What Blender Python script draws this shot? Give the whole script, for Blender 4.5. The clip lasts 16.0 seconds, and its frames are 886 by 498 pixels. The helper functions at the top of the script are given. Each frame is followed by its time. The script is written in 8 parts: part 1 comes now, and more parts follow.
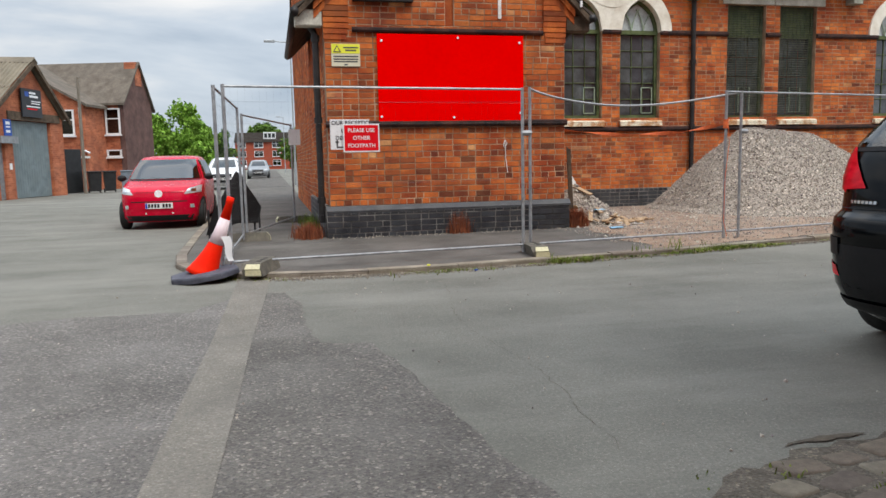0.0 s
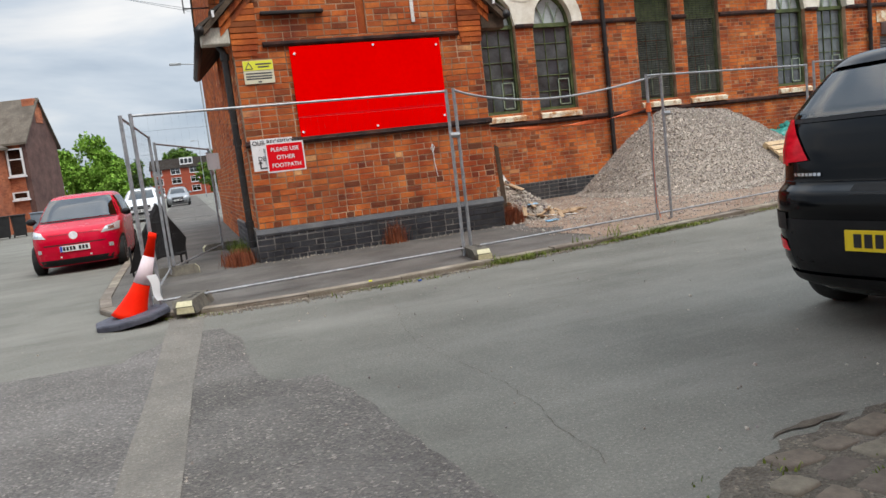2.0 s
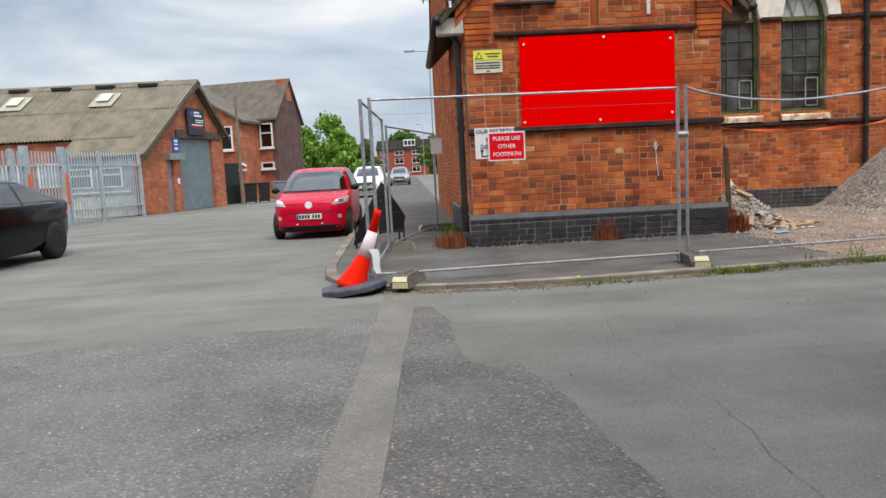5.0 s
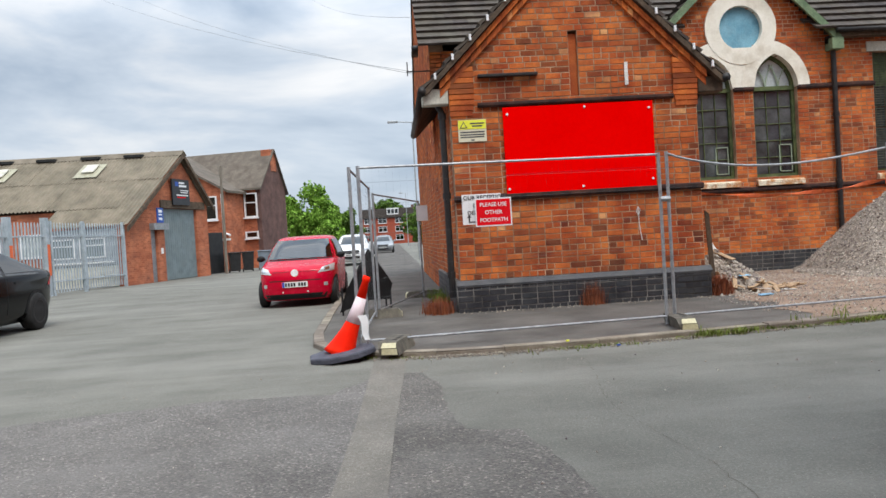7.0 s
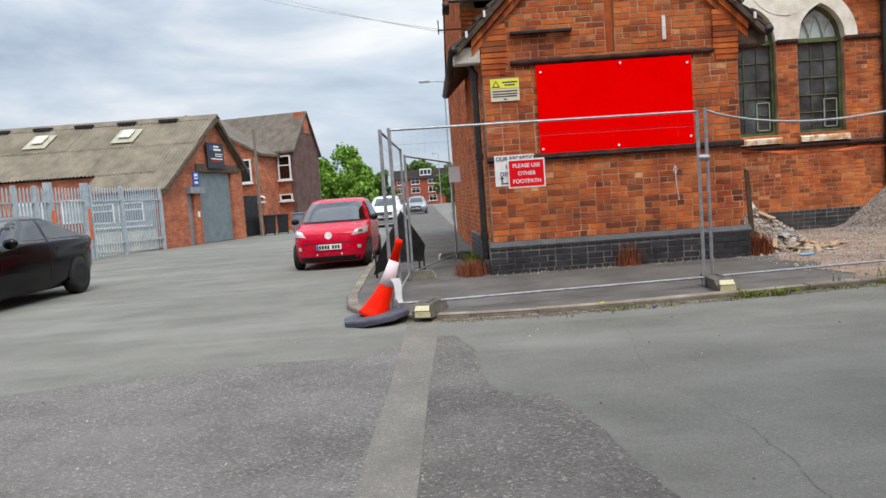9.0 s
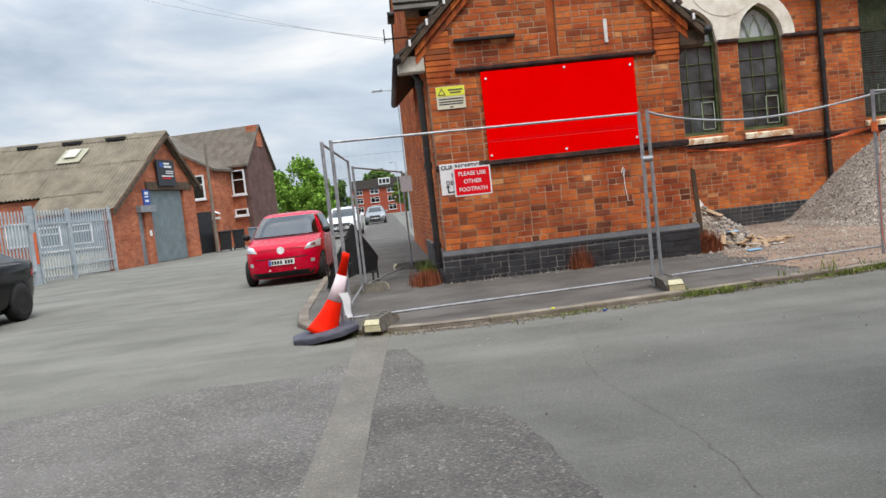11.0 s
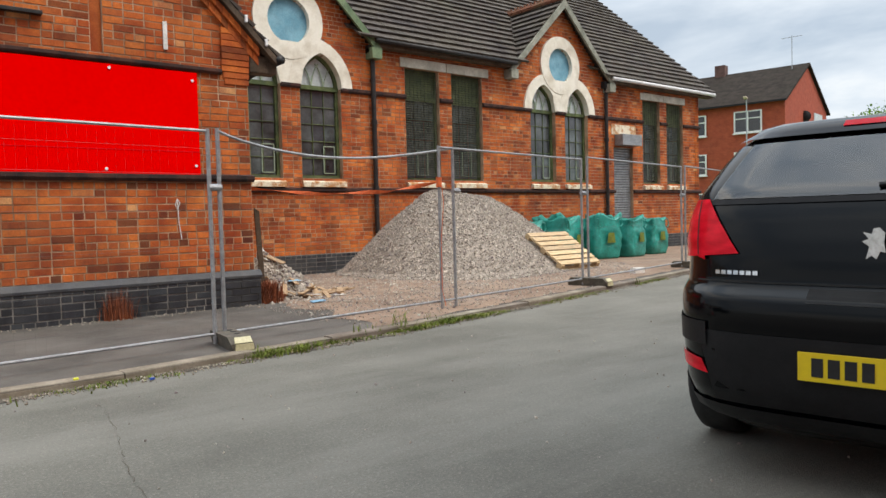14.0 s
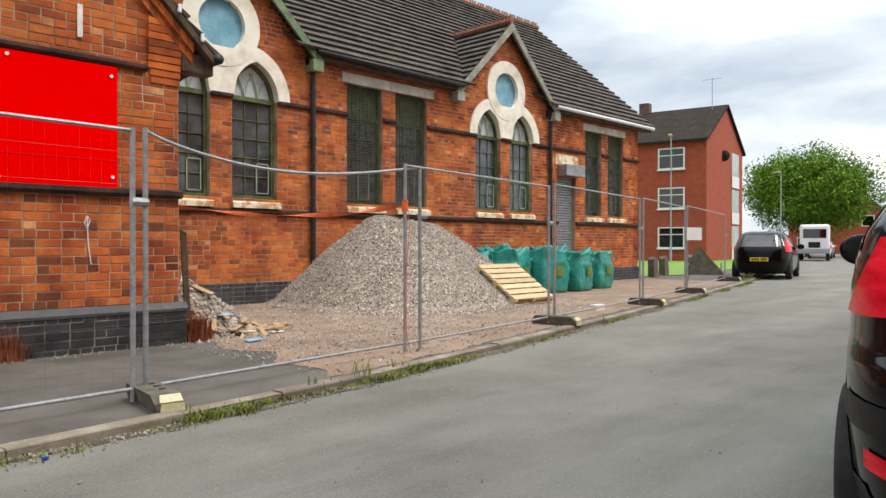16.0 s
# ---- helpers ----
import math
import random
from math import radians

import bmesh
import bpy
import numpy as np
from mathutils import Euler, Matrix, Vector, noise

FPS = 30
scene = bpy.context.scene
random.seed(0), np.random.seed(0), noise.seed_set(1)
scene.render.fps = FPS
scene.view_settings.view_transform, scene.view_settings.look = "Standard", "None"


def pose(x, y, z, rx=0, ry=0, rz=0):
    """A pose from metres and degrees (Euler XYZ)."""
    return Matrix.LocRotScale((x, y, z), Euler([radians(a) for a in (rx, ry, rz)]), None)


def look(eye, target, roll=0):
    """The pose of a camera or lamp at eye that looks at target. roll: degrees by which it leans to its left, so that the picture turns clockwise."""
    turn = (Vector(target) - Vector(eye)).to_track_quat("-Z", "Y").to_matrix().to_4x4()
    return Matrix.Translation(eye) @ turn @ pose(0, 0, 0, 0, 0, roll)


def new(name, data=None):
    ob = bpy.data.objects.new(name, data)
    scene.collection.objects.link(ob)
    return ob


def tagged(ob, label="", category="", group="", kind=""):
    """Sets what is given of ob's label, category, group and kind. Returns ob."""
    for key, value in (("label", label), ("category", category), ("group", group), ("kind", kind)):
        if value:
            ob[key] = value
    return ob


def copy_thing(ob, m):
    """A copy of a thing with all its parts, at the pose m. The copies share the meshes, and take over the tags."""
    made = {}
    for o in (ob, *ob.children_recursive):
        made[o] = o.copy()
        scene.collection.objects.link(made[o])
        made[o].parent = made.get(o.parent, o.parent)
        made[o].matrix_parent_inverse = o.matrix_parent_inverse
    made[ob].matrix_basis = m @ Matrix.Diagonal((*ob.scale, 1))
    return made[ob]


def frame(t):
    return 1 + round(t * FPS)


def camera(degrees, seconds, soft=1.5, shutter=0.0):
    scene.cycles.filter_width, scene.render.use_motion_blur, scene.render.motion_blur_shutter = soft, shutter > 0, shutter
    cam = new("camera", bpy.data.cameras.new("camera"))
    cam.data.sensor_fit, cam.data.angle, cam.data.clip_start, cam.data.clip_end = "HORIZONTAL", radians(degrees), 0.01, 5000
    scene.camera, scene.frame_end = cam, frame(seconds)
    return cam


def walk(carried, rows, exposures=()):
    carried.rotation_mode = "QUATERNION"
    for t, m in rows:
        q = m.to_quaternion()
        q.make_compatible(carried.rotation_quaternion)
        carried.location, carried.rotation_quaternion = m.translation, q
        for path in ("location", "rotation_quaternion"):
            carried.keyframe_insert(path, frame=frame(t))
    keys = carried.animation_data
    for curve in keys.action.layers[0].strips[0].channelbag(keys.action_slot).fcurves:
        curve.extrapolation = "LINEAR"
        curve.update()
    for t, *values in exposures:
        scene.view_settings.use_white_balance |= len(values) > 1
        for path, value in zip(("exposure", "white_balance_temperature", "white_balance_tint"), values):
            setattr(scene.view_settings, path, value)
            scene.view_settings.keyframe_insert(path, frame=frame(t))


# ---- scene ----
cam = camera(62.6, 16.0)
PATH = [
    (0, (-0.055, 0.044, 1.188), (0.394, 1.978, 0.948), -1.2),
    (0.5, (-0.05, 0.124, 1.218), (0.34, 2.063, 0.926), -3.2),
    (1, (-0.051, 0.112, 1.244), (0.44, 2.031, 0.969), -3.6),
    (1.5, (-0.093, 0.169, 1.246), (0.564, 2.042, 0.999), -5.5),
    (2, (-0.066, 0.294, 1.228), (0.56, 2.178, 0.987), -6.8),
    (2.5, (-0.103, 0.285, 1.247), (0.368, 2.216, 1.028), -4.3),
    (3, (-0.138, 0.195, 1.197), (0.032, 2.167, 0.91), -1.5),
    (3.5, (-0.129, 0.279, 1.207), (-0.036, 2.246, 0.857), -1.5),
    (4, (-0.114, 0.312, 1.236), (-0.041, 2.287, 0.931), -1.9),
    (6.3, (-0.122, 0.266, 1.254), (0.009, 2.252, 1.064), -4.8),
    (6.5, (-0.133, 0.289, 1.249), (0.004, 2.275, 1.061), -5.0),
    (7, (-0.17, 0.268, 1.232), (-0.037, 2.263, 1.196), -3.5),
    (7.5, (-0.175, 0.252, 1.209), (-0.078, 2.249, 1.141), -2.4),
    (8, (-0.193, 0.286, 1.246), (-0.169, 2.284, 1.162), -3.3),
    (8.5, (-0.153, 0.326, 1.254), (-0.14, 2.323, 1.134), -4.0),
    (8.7, (-0.159, 0.318, 1.249), (-0.124, 2.313, 1.111), -4.1),
    (10.8, (-0.061, 0.312, 1.276), (-0.036, 2.308, 1.146), -4.0),
    (11, (-0.004, 0.411, 1.265), (0.135, 2.401, 1.138), -6.3),
    (11.5, (0.054, 0.47, 1.22), (0.428, 2.428, 1.058), -8.0),
    (12, (0.042, 0.733, 1.234), (0.701, 2.609, 1.030), -8.5),
    (12.5, (0.021, 0.969, 1.22), (0.875, 2.771, 1.079), -6.2),
    (13, (0.147, 1.281, 1.176), (1.078, 3.048, 1.075), -1.4),
    (13.5, (0.27, 1.574, 1.159), (1.261, 3.311, 1.153), -0.9),
    (14, (0.31, 1.928, 1.167), (1.577, 3.474, 1.082), -1.5),
    (14.5, (0.474, 2.256, 1.162), (1.876, 3.681, 1.126), -1.4),
    (15, (0.643, 2.52, 1.191), (2.118, 3.87, 1.18), -2.3),
    (15.5, (0.671, 2.833, 1.191), (2.18, 4.146, 1.193), -0.3),
    (16, (0.706, 3.169, 1.193), (2.138, 4.565, 1.181), -0.0),
]
walk(cam, [(t, look(eye, target, roll)) for t, eye, target, roll in PATH],
     [(0, 0.60, 6650, 10), (4, 0.60, 6600, 10), (6.5, 0.64, 6500, 10), (8.7, 0.66, 6500, 10), (11, 0.66, 6550, 10), (13, 0.62, 6850, 10), (14.5, 0.70, 6900, 10), (15.5, 0.82, 7000, 10), (16, 0.76, 7000, 10)])

# ---- world, sun, exposure ----
scene.view_settings.exposure = 0.55
SUN_ELEV, SUN_ROT = radians(52), radians(200)
world = bpy.data.worlds.new("overcast_sky")
scene.world = world
world.use_nodes = True
wn, wl = world.node_tree.nodes, world.node_tree.links
wn.clear()
w_out = wn.new("ShaderNodeOutputWorld")
w_sky = wn.new("ShaderNodeTexSky")
w_sky.sky_type, w_sky.sun_disc = "NISHITA", False
w_sky.sun_elevation, w_sky.sun_rotation = SUN_ELEV, SUN_ROT
w_sky.dust_density, w_sky.air_density = 2.0, 1.2
w_bg1 = wn.new("ShaderNodeBackground")
w_bg1.inputs["Strength"].default_value = 0.10
wl.new(w_sky.outputs[0], w_bg1.inputs["Color"])
w_tc = wn.new("ShaderNodeTexCoord")
w_map = wn.new("ShaderNodeMapping")
w_map.inputs["Scale"].default_value = (1.0, 1.0, 3.2)
wl.new(w_tc.outputs["Generated"], w_map.inputs["Vector"])
w_n = wn.new("ShaderNodeTexNoise")
w_n.inputs["Scale"].default_value, w_n.inputs["Detail"].default_value = 2.4, 6.0
w_n.inputs["Roughness"].default_value, w_n.inputs["Distortion"].default_value = 0.55, 0.3
wl.new(w_map.outputs[0], w_n.inputs["Vector"])
w_ramp = wn.new("ShaderNodeValToRGB")
w_ramp.color_ramp.elements[0].position, w_ramp.color_ramp.elements[0].color = 0.36, (0.40, 0.49, 0.61, 1)
w_ramp.color_ramp.elements[1].position, w_ramp.color_ramp.elements[1].color = 0.66, (0.93, 0.94, 0.95, 1)
mid = w_ramp.color_ramp.elements.new(0.50)
mid.color = (0.60, 0.68, 0.78, 1)
wl.new(w_n.outputs["Fac"], w_ramp.inputs["Fac"])
w_bg2 = wn.new("ShaderNodeBackground")
w_bg2.inputs["Strength"].default_value = 1.0
wl.new(w_ramp.outputs[0], w_bg2.inputs["Color"])
# an overcast sky is brighter towards the zenith
w_sep = wn.new("ShaderNodeSeparateXYZ")
wl.new(w_tc.outputs["Generated"], w_sep.inputs[0])
w_grad = wn.new("ShaderNodeMapRange")
w_grad.inputs["From Min"].default_value, w_grad.inputs["From Max"].default_value = 0.25, 1.0
w_grad.inputs["To Min"].default_value, w_grad.inputs["To Max"].default_value = 0.66, 2.15
wl.new(w_sep.outputs["Z"], w_grad.inputs["Value"])
# and towards the sun's side
w_east = wn.new("ShaderNodeMapRange")
w_east.inputs["From Min"].default_value, w_east.inputs["From Max"].default_value = -0.2, 0.95
w_east.inputs["To Min"].default_value, w_east.inputs["To Max"].default_value = 1.0, 1.28
wl.new(w_sep.outputs["X"], w_east.inputs["Value"])
w_mul = wn.new("ShaderNodeMath")
w_mul.operation = "MULTIPLY"
wl.new(w_grad.outputs[0], w_mul.inputs[0])
wl.new(w_east.outputs[0], w_mul.inputs[1])
wl.new(w_mul.outputs[0], w_bg2.inputs["Strength"])
w_mix = wn.new("ShaderNodeMixShader")
w_mix.inputs[0].default_value = 0.93
wl.new(w_bg1.outputs[0], w_mix.inputs[1])
wl.new(w_bg2.outputs[0], w_mix.inputs[2])
wl.new(w_mix.outputs[0], w_out.inputs["Surface"])
sun = new("sun", bpy.data.lights.new("sun", "SUN"))
sun.data.energy, sun.data.angle, sun.data.color = 1.5, radians(25), (1.0, 0.95, 0.88)
sun.matrix_world = look((0, 0, 30), (-6, 16, 0))


# ---- materials ----
def surf(name, c1, c2, scale=6.0, rough=0.8, metal=0.0, bump=0.15, fine=60.0, dirt=None, dirt_amount=0.5, dirt_scale=1.3,
         vary=None, spread=0.5, spec=0.4, coat=0.0, coords="Object", stretch=(1, 1, 1), lo=0.35, hi=0.65, chip=None, streak=None, even=False, spalled=False, bond=None):
    """A worn surface: two colours mixed by coarse noise, fine grain, stains, and relief. vary: 'object' or 'island' for piece to piece change."""
    m = bpy.data.materials.new(name)
    m.use_nodes = True
    n, l = m.node_tree.nodes, m.node_tree.links
    b = n["Principled BSDF"]
    b.inputs["Metallic"].default_value = metal
    b.inputs["Specular IOR Level"].default_value = spec
    b.inputs["Coat Weight"].default_value = coat
    b.inputs["Coat Roughness"].default_value = 0.05
    tc = n.new("ShaderNodeTexCoord")
    mp = n.new("ShaderNodeMapping")
    mp.inputs["Scale"].default_value = stretch
    src = n.new("ShaderNodeNewGeometry").outputs["Position"] if coords == "World" else tc.outputs[coords]
    l.new(src, mp.inputs["Vector"])
    vec = mp.outputs[0]

    def noise_node(s, d=5.0, r=0.6):
        t = n.new("ShaderNodeTexNoise")
        t.inputs["Scale"].default_value, t.inputs["Detail"].default_value, t.inputs["Roughness"].default_value = s, d, r
        l.new(vec, t.inputs["Vector"])
        return t.outputs["Fac"]

    def ramp(src, a, z, p=lo, q=hi):
        r = n.new("ShaderNodeValToRGB")
        e = r.color_ramp.elements
        e[0].position, e[0].color = p, (*a, 1)
        e[1].position, e[1].color = q, (*z, 1)
        l.new(src, r.inputs["Fac"])
        return r.outputs[0]

    def mix(fac, a, z, mode="MIX"):
        x = n.new("ShaderNodeMix")
        x.data_type, x.blend_type = "RGBA", mode
        if isinstance(fac, float):
            x.inputs[0].default_value = fac
        else:
            l.new(fac, x.inputs[0])
        l.new(a, x.inputs[6])
        if isinstance(z, tuple):
            x.inputs[7].default_value = (*z, 1)
        else:
            l.new(z, x.inputs[7])
        return x.outputs[2]

    col = ramp(noise_node(scale), c1, c2)
    if vary:
        if vary == "object":
            rnd = n.new("ShaderNodeObjectInfo").outputs["Random"]
        else:
            rnd = n.new("ShaderNodeNewGeometry").outputs["Random Per Island"]
        r = n.new("ShaderNodeValToRGB")
        r.color_ramp.interpolation = "LINEAR"
        e = r.color_ramp.elements
        e[0].position, e[0].color = 0.0, (1 - spread, 1 - spread * 1.05, 1 - spread * 0.9, 1)
        e[1].position, e[1].color = 1.0, (1 + spread * 0.5, 1 + spread * 0.75, 1 + spread * 0.7, 1)
        k = e.new(0.22)
        k.color = (0.92, 0.9, 0.92, 1)
        k = e.new(0.8)
        k.color = (1.08, 1.08, 1.05, 1)
        if spalled:
            worn = 0.70 if vary == "object" else 0.86
            e[0].color = (0.30, 0.42, 0.80, 1) if vary == "object" else (0.42, 0.50, 0.80, 1)
            e[1].color = (worn, worn * 0.96, 0.5 + worn * 0.5, 1)
            e[2].color = (1.16, 1.20, 1.12, 1)
            e[-1].color = (1.35, 2.7, 4.6, 1)
            e.new(0.10).color = (worn - 0.22, worn - 0.20, 0.78, 1)
            e.new(0.42).color = (0.96, 0.93, 0.96, 1)
            e.new(0.965).color = (1.12, 1.25, 1.2, 1)
        l.new(rnd, r.inputs["Fac"])
        col = mix(1.0, col, r.outputs[0], "MULTIPLY")
    if bond:
        sx = n.new("ShaderNodeSeparateXYZ")
        l.new(tc.outputs["Object"], sx.inputs[0])
        ad = n.new("ShaderNodeMath")
        l.new(sx.outputs["X"], ad.inputs[0])
        l.new(sx.outputs["Y"], ad.inputs[1])
        cb = n.new("ShaderNodeCombineXYZ")
        l.new(ad.outputs[0], cb.inputs["X"])
        l.new(sx.outputs["Z"], cb.inputs["Y"])
        bt = n.new("ShaderNodeTexBrick")
        bt.inputs["Color1"].default_value, bt.inputs["Color2"].default_value = (1 - 1.8 * bond[3], 1 - 2.0 * bond[3], 1 - 1.8 * bond[3], 1), (1 + bond[3], 1 + 1.2 * bond[3], 1 + 1.2 * bond[3], 1)
        bt.inputs["Mortar"].default_value = (*bond[:3], 1)
        bt.inputs["Scale"].default_value, bt.inputs["Mortar Size"].default_value = 1.0, 0.005
        bt.inputs["Brick Width"].default_value, bt.inputs["Row Height"].default_value = 0.24, 0.085
        l.new(cb.outputs[0], bt.inputs["Vector"])
        col = mix(1.0, col, bt.outputs["Color"], "MULTIPLY")
    chip_out = None
    if chip:
        vo = n.new("ShaderNodeTexVoronoi")
        vo.inputs["Scale"].default_value = chip[0]
        l.new(vec, vo.inputs["Vector"])
        sp = n.new("ShaderNodeSeparateColor")
        l.new(vo.outputs["Color"], sp.inputs[0])
        r = n.new("ShaderNodeValToRGB")
        e = r.color_ramp.elements
        k = chip[1]
        e[0].position, e[0].color = 0.0, (1 - 0.65 * k, 1 - 0.65 * k, 1 - 0.62 * k, 1)
        e[1].position, e[1].color = 1.0, (1 + 2.2 * k, 1 + 2.1 * k, 1 + 1.95 * k, 1)
        for p, v in ((0.35, 1 - 0.2 * k), (0.80, 1 + 0.12 * k), (0.93, 1 + 0.7 * k)):
            e.new(p).color = (v, v, v * 0.99, 1)
        l.new(sp.outputs[0], r.inputs["Fac"])
        col = mix(1.0, col, r.outputs[0], "MULTIPLY")
        chip_out = vo.outputs["Distance"]
    grain = ramp(noise_node(fine, 3.0, 0.7), (0.72, 0.72, 0.72), (1.22, 1.22, 1.22), 0.3, 0.7)
    col = mix(0.12 if even else 0.7, col, grain, "MULTIPLY")
    if dirt:
        if streak:
            mp2 = n.new("ShaderNodeMapping")
            mp2.inputs["Scale"].default_value = streak
            mp2.inputs["Rotation"].default_value = (0, 0, radians(-10))
            l.new(src, mp2.inputs["Vector"])
            plain, vec = vec, mp2.outputs[0]
        d = ramp(noise_node(dirt_scale, 8.0, 0.68), (0, 0, 0), (1, 1, 1), 0.46, 0.72)
        x = n.new("ShaderNodeMath")
        x.operation = "MULTIPLY"
        x.inputs[1].default_value = dirt_amount
        l.new(d, x.inputs[0])
        col = mix(x.outputs[0], col, dirt)
        if streak:
            vec = plain
    l.new(col, b.inputs["Base Color"])
    rr = n.new("ShaderNodeMapRange")
    rr.inputs["To Min"].default_value, rr.inputs["To Max"].default_value = max(0.02, rough - 0.12), min(1.0, rough + 0.12)
    l.new(noise_node(scale * 2.3), rr.inputs["Value"])
    l.new(rr.outputs[0], b.inputs["Roughness"])
    if bump:
        bp = n.new("ShaderNodeBump")
        bp.inputs["Strength"].default_value, bp.inputs["Distance"].default_value = bump, 0.01
        l.new(chip_out or noise_node(fine * 0.8, 4.0, 0.7), bp.inputs["Height"])
        l.new(bp.outputs[0], b.inputs["Normal"])
    return m


def glass_mat(name, tint, rough=0.03, ior=1.6):
    """Window glass: mirror-like sheen over a dark see-through pane."""
    m = bpy.data.materials.new(name)
    m.use_nodes = True
    n, l = m.node_tree.nodes, m.node_tree.links
    n.clear()
    out = n.new("ShaderNodeOutputMaterial")
    tr = n.new("ShaderNodeBsdfTransparent")
    tr.inputs[0].default_value = (*tint, 1)
    gl = n.new("ShaderNodeBsdfGlossy")
    gl.inputs["Roughness"].default_value = rough
    fr = n.new("ShaderNodeFresnel")
    fr.inputs["IOR"].default_value = ior
    mx = n.new("ShaderNodeMixShader")
    l.new(fr.outputs[0], mx.inputs[0])
    l.new(tr.outputs[0], mx.inputs[1])
    l.new(gl.outputs[0], mx.inputs[2])
    l.new(mx.outputs[0], out.inputs["Surface"])
    return m


M = {}
BR1, BR2 = (0.325, 0.060, 0.018), (0.63, 0.175, 0.042)
M["brick_i"] = surf("brick_joined", BR1, BR2, 2.2, 0.88, 0, 0.7, 55, (0.095, 0.038, 0.024), 0.62, 1.5, "island", 0.62, spec=0.2, coords="World", spalled=True)
M["brick_o"] = surf("brick_piece", BR1, BR2, 2.2, 0.88, 0, 0.7, 55, (0.095, 0.038, 0.024), 0.62, 1.5, "object", 0.62, spec=0.2, coords="World", spalled=True)
M["blue_i"] = surf("engineering_brick_joined", (0.018, 0.020, 0.026), (0.05, 0.052, 0.06), 4, 0.55, 0, 0.3, 50, (0.12, 0.115, 0.10), 0.5, 1.6, "island", 0.4)
M["blue_o"] = surf("engineering_brick_piece", (0.014, 0.015, 0.019), (0.036, 0.037, 0.043), 4, 0.55, 0, 0.3, 50, (0.09, 0.086, 0.075), 0.3, 3, "object", 0.4, coords="World")
M["mortar"] = surf("old_mortar", (0.27, 0.155, 0.09), (0.56, 0.38, 0.25), 2.5, 0.95, 0, 0.5, 70, (0.10, 0.055, 0.035), 0.6, 0.9, coords="World")
M["mortar_dark"] = surf("sooty_mortar", (0.05, 0.046, 0.042), (0.30, 0.28, 0.255), 2.2, 0.95, 0, 0.5, 70)
M["string"] = surf("sooty_moulded_brick", (0.016, 0.010, 0.010), (0.06, 0.026, 0.020), 6, 0.8, 0, 0.4, 40, (0.15, 0.05, 0.025), 0.4, 3)
M["stone"] = surf("white_painted_stone", (0.76, 0.715, 0.60), (0.84, 0.80, 0.70), 4, 0.8, 0, 0.2, 40, (0.36, 0.28, 0.18), 0.55, 2.2, even=True)
M["sill"] = surf("rust_stained_sill", (0.46, 0.20, 0.065), (0.76, 0.69, 0.53), 5, 0.8, 0, 0.3, 40, (0.62, 0.50, 0.33), 0.5, 4.5, lo=0.40, hi=0.54, coords="World")
M["lintel"] = surf("stone_lintel", (0.50, 0.48, 0.40), (0.66, 0.64, 0.55), 5, 0.85, 0, 0.3, 40, (0.16, 0.15, 0.11), 0.5, 2)
M["tile"] = surf("brown_roof_tile", (0.046, 0.037, 0.031), (0.090, 0.074, 0.062), 3, 0.8, 0, 0.4, 45, (0.10, 0.088, 0.05), 0.4, 0.7, "island", 0.42, spec=0.3)
M["tile_o"] = surf("brown_roof_tile_piece", (0.046, 0.037, 0.031), (0.090, 0.074, 0.062), 3, 0.8, 0, 0.4, 45, (0.10, 0.088, 0.05), 0.4, 0.7, "object", 0.42, spec=0.3, coords="World")
M["green_wood"] = surf("algae_green_paint", (0.10, 0.16, 0.085), (0.20, 0.27, 0.15), 5, 0.75, 0, 0.3, 40, (0.05, 0.05, 0.035), 0.6, 3)
M["grey_wood"] = surf("weathered_barge", (0.20, 0.21, 0.17), (0.34, 0.34, 0.28), 5, 0.8, 0, 0.3, 40, (0.08, 0.09, 0.06), 0.5, 3)
M["frame_green"] = surf("green_window_frame", (0.050, 0.075, 0.026), (0.125, 0.155, 0.055), 6, 0.7, 0, 0.3, 60, (0.014, 0.018, 0.010), 0.8, 2.4)
M["frame_pale"] = surf("pale_green_tracery", (0.26, 0.33, 0.24), (0.42, 0.50, 0.38), 8, 0.7, 0, 0.2, 60, (0.10, 0.12, 0.07), 0.5, 4)
M["mesh_guard"] = surf("rusty_mesh_guard", (0.05, 0.06, 0.042), (0.11, 0.115, 0.08), 8, 0.7, 0.4, 0.2, 60)
M["blue_board"] = surf("blue_painted_board", (0.13, 0.32, 0.42), (0.22, 0.43, 0.53), 4, 0.7, 0, 0.2, 40, (0.07, 0.12, 0.15), 0.4, 3)
M["black_iron"] = surf("black_painted_iron", (0.008, 0.008, 0.009), (0.022, 0.021, 0.02), 8, 0.5, 0, 0.2, 50, (0.05, 0.03, 0.02), 0.4, 4)
M["red_board"] = surf("red_painted_board", (0.84, 0.0, 0.0), (0.88, 0.0005, 0.0005), 2, 0.9, 0, 0.03, 20, spec=0.0, even=True)
M["red_sign"] = surf("red_sign_face", (0.70, 0.004, 0.010), (0.76, 0.006, 0.014), 3, 0.6, 0, 0.0, 20, spec=0.1, even=True)
M["white_sign"] = surf("white_sign_face", (0.74, 0.75, 0.76), (0.82, 0.82, 0.82), 3, 0.5, 0, 0.0, 20, even=True)
M["cream_sign"] = surf("cream_sign_face", (0.60, 0.56, 0.40), (0.68, 0.64, 0.48), 3, 0.5, 0, 0.0, 20, even=True)
M["yellow_sign"] = surf("yellow_sign_face", (0.72, 0.72, 0.04), (0.80, 0.80, 0.07), 3, 0.5, 0, 0.0, 20, even=True)
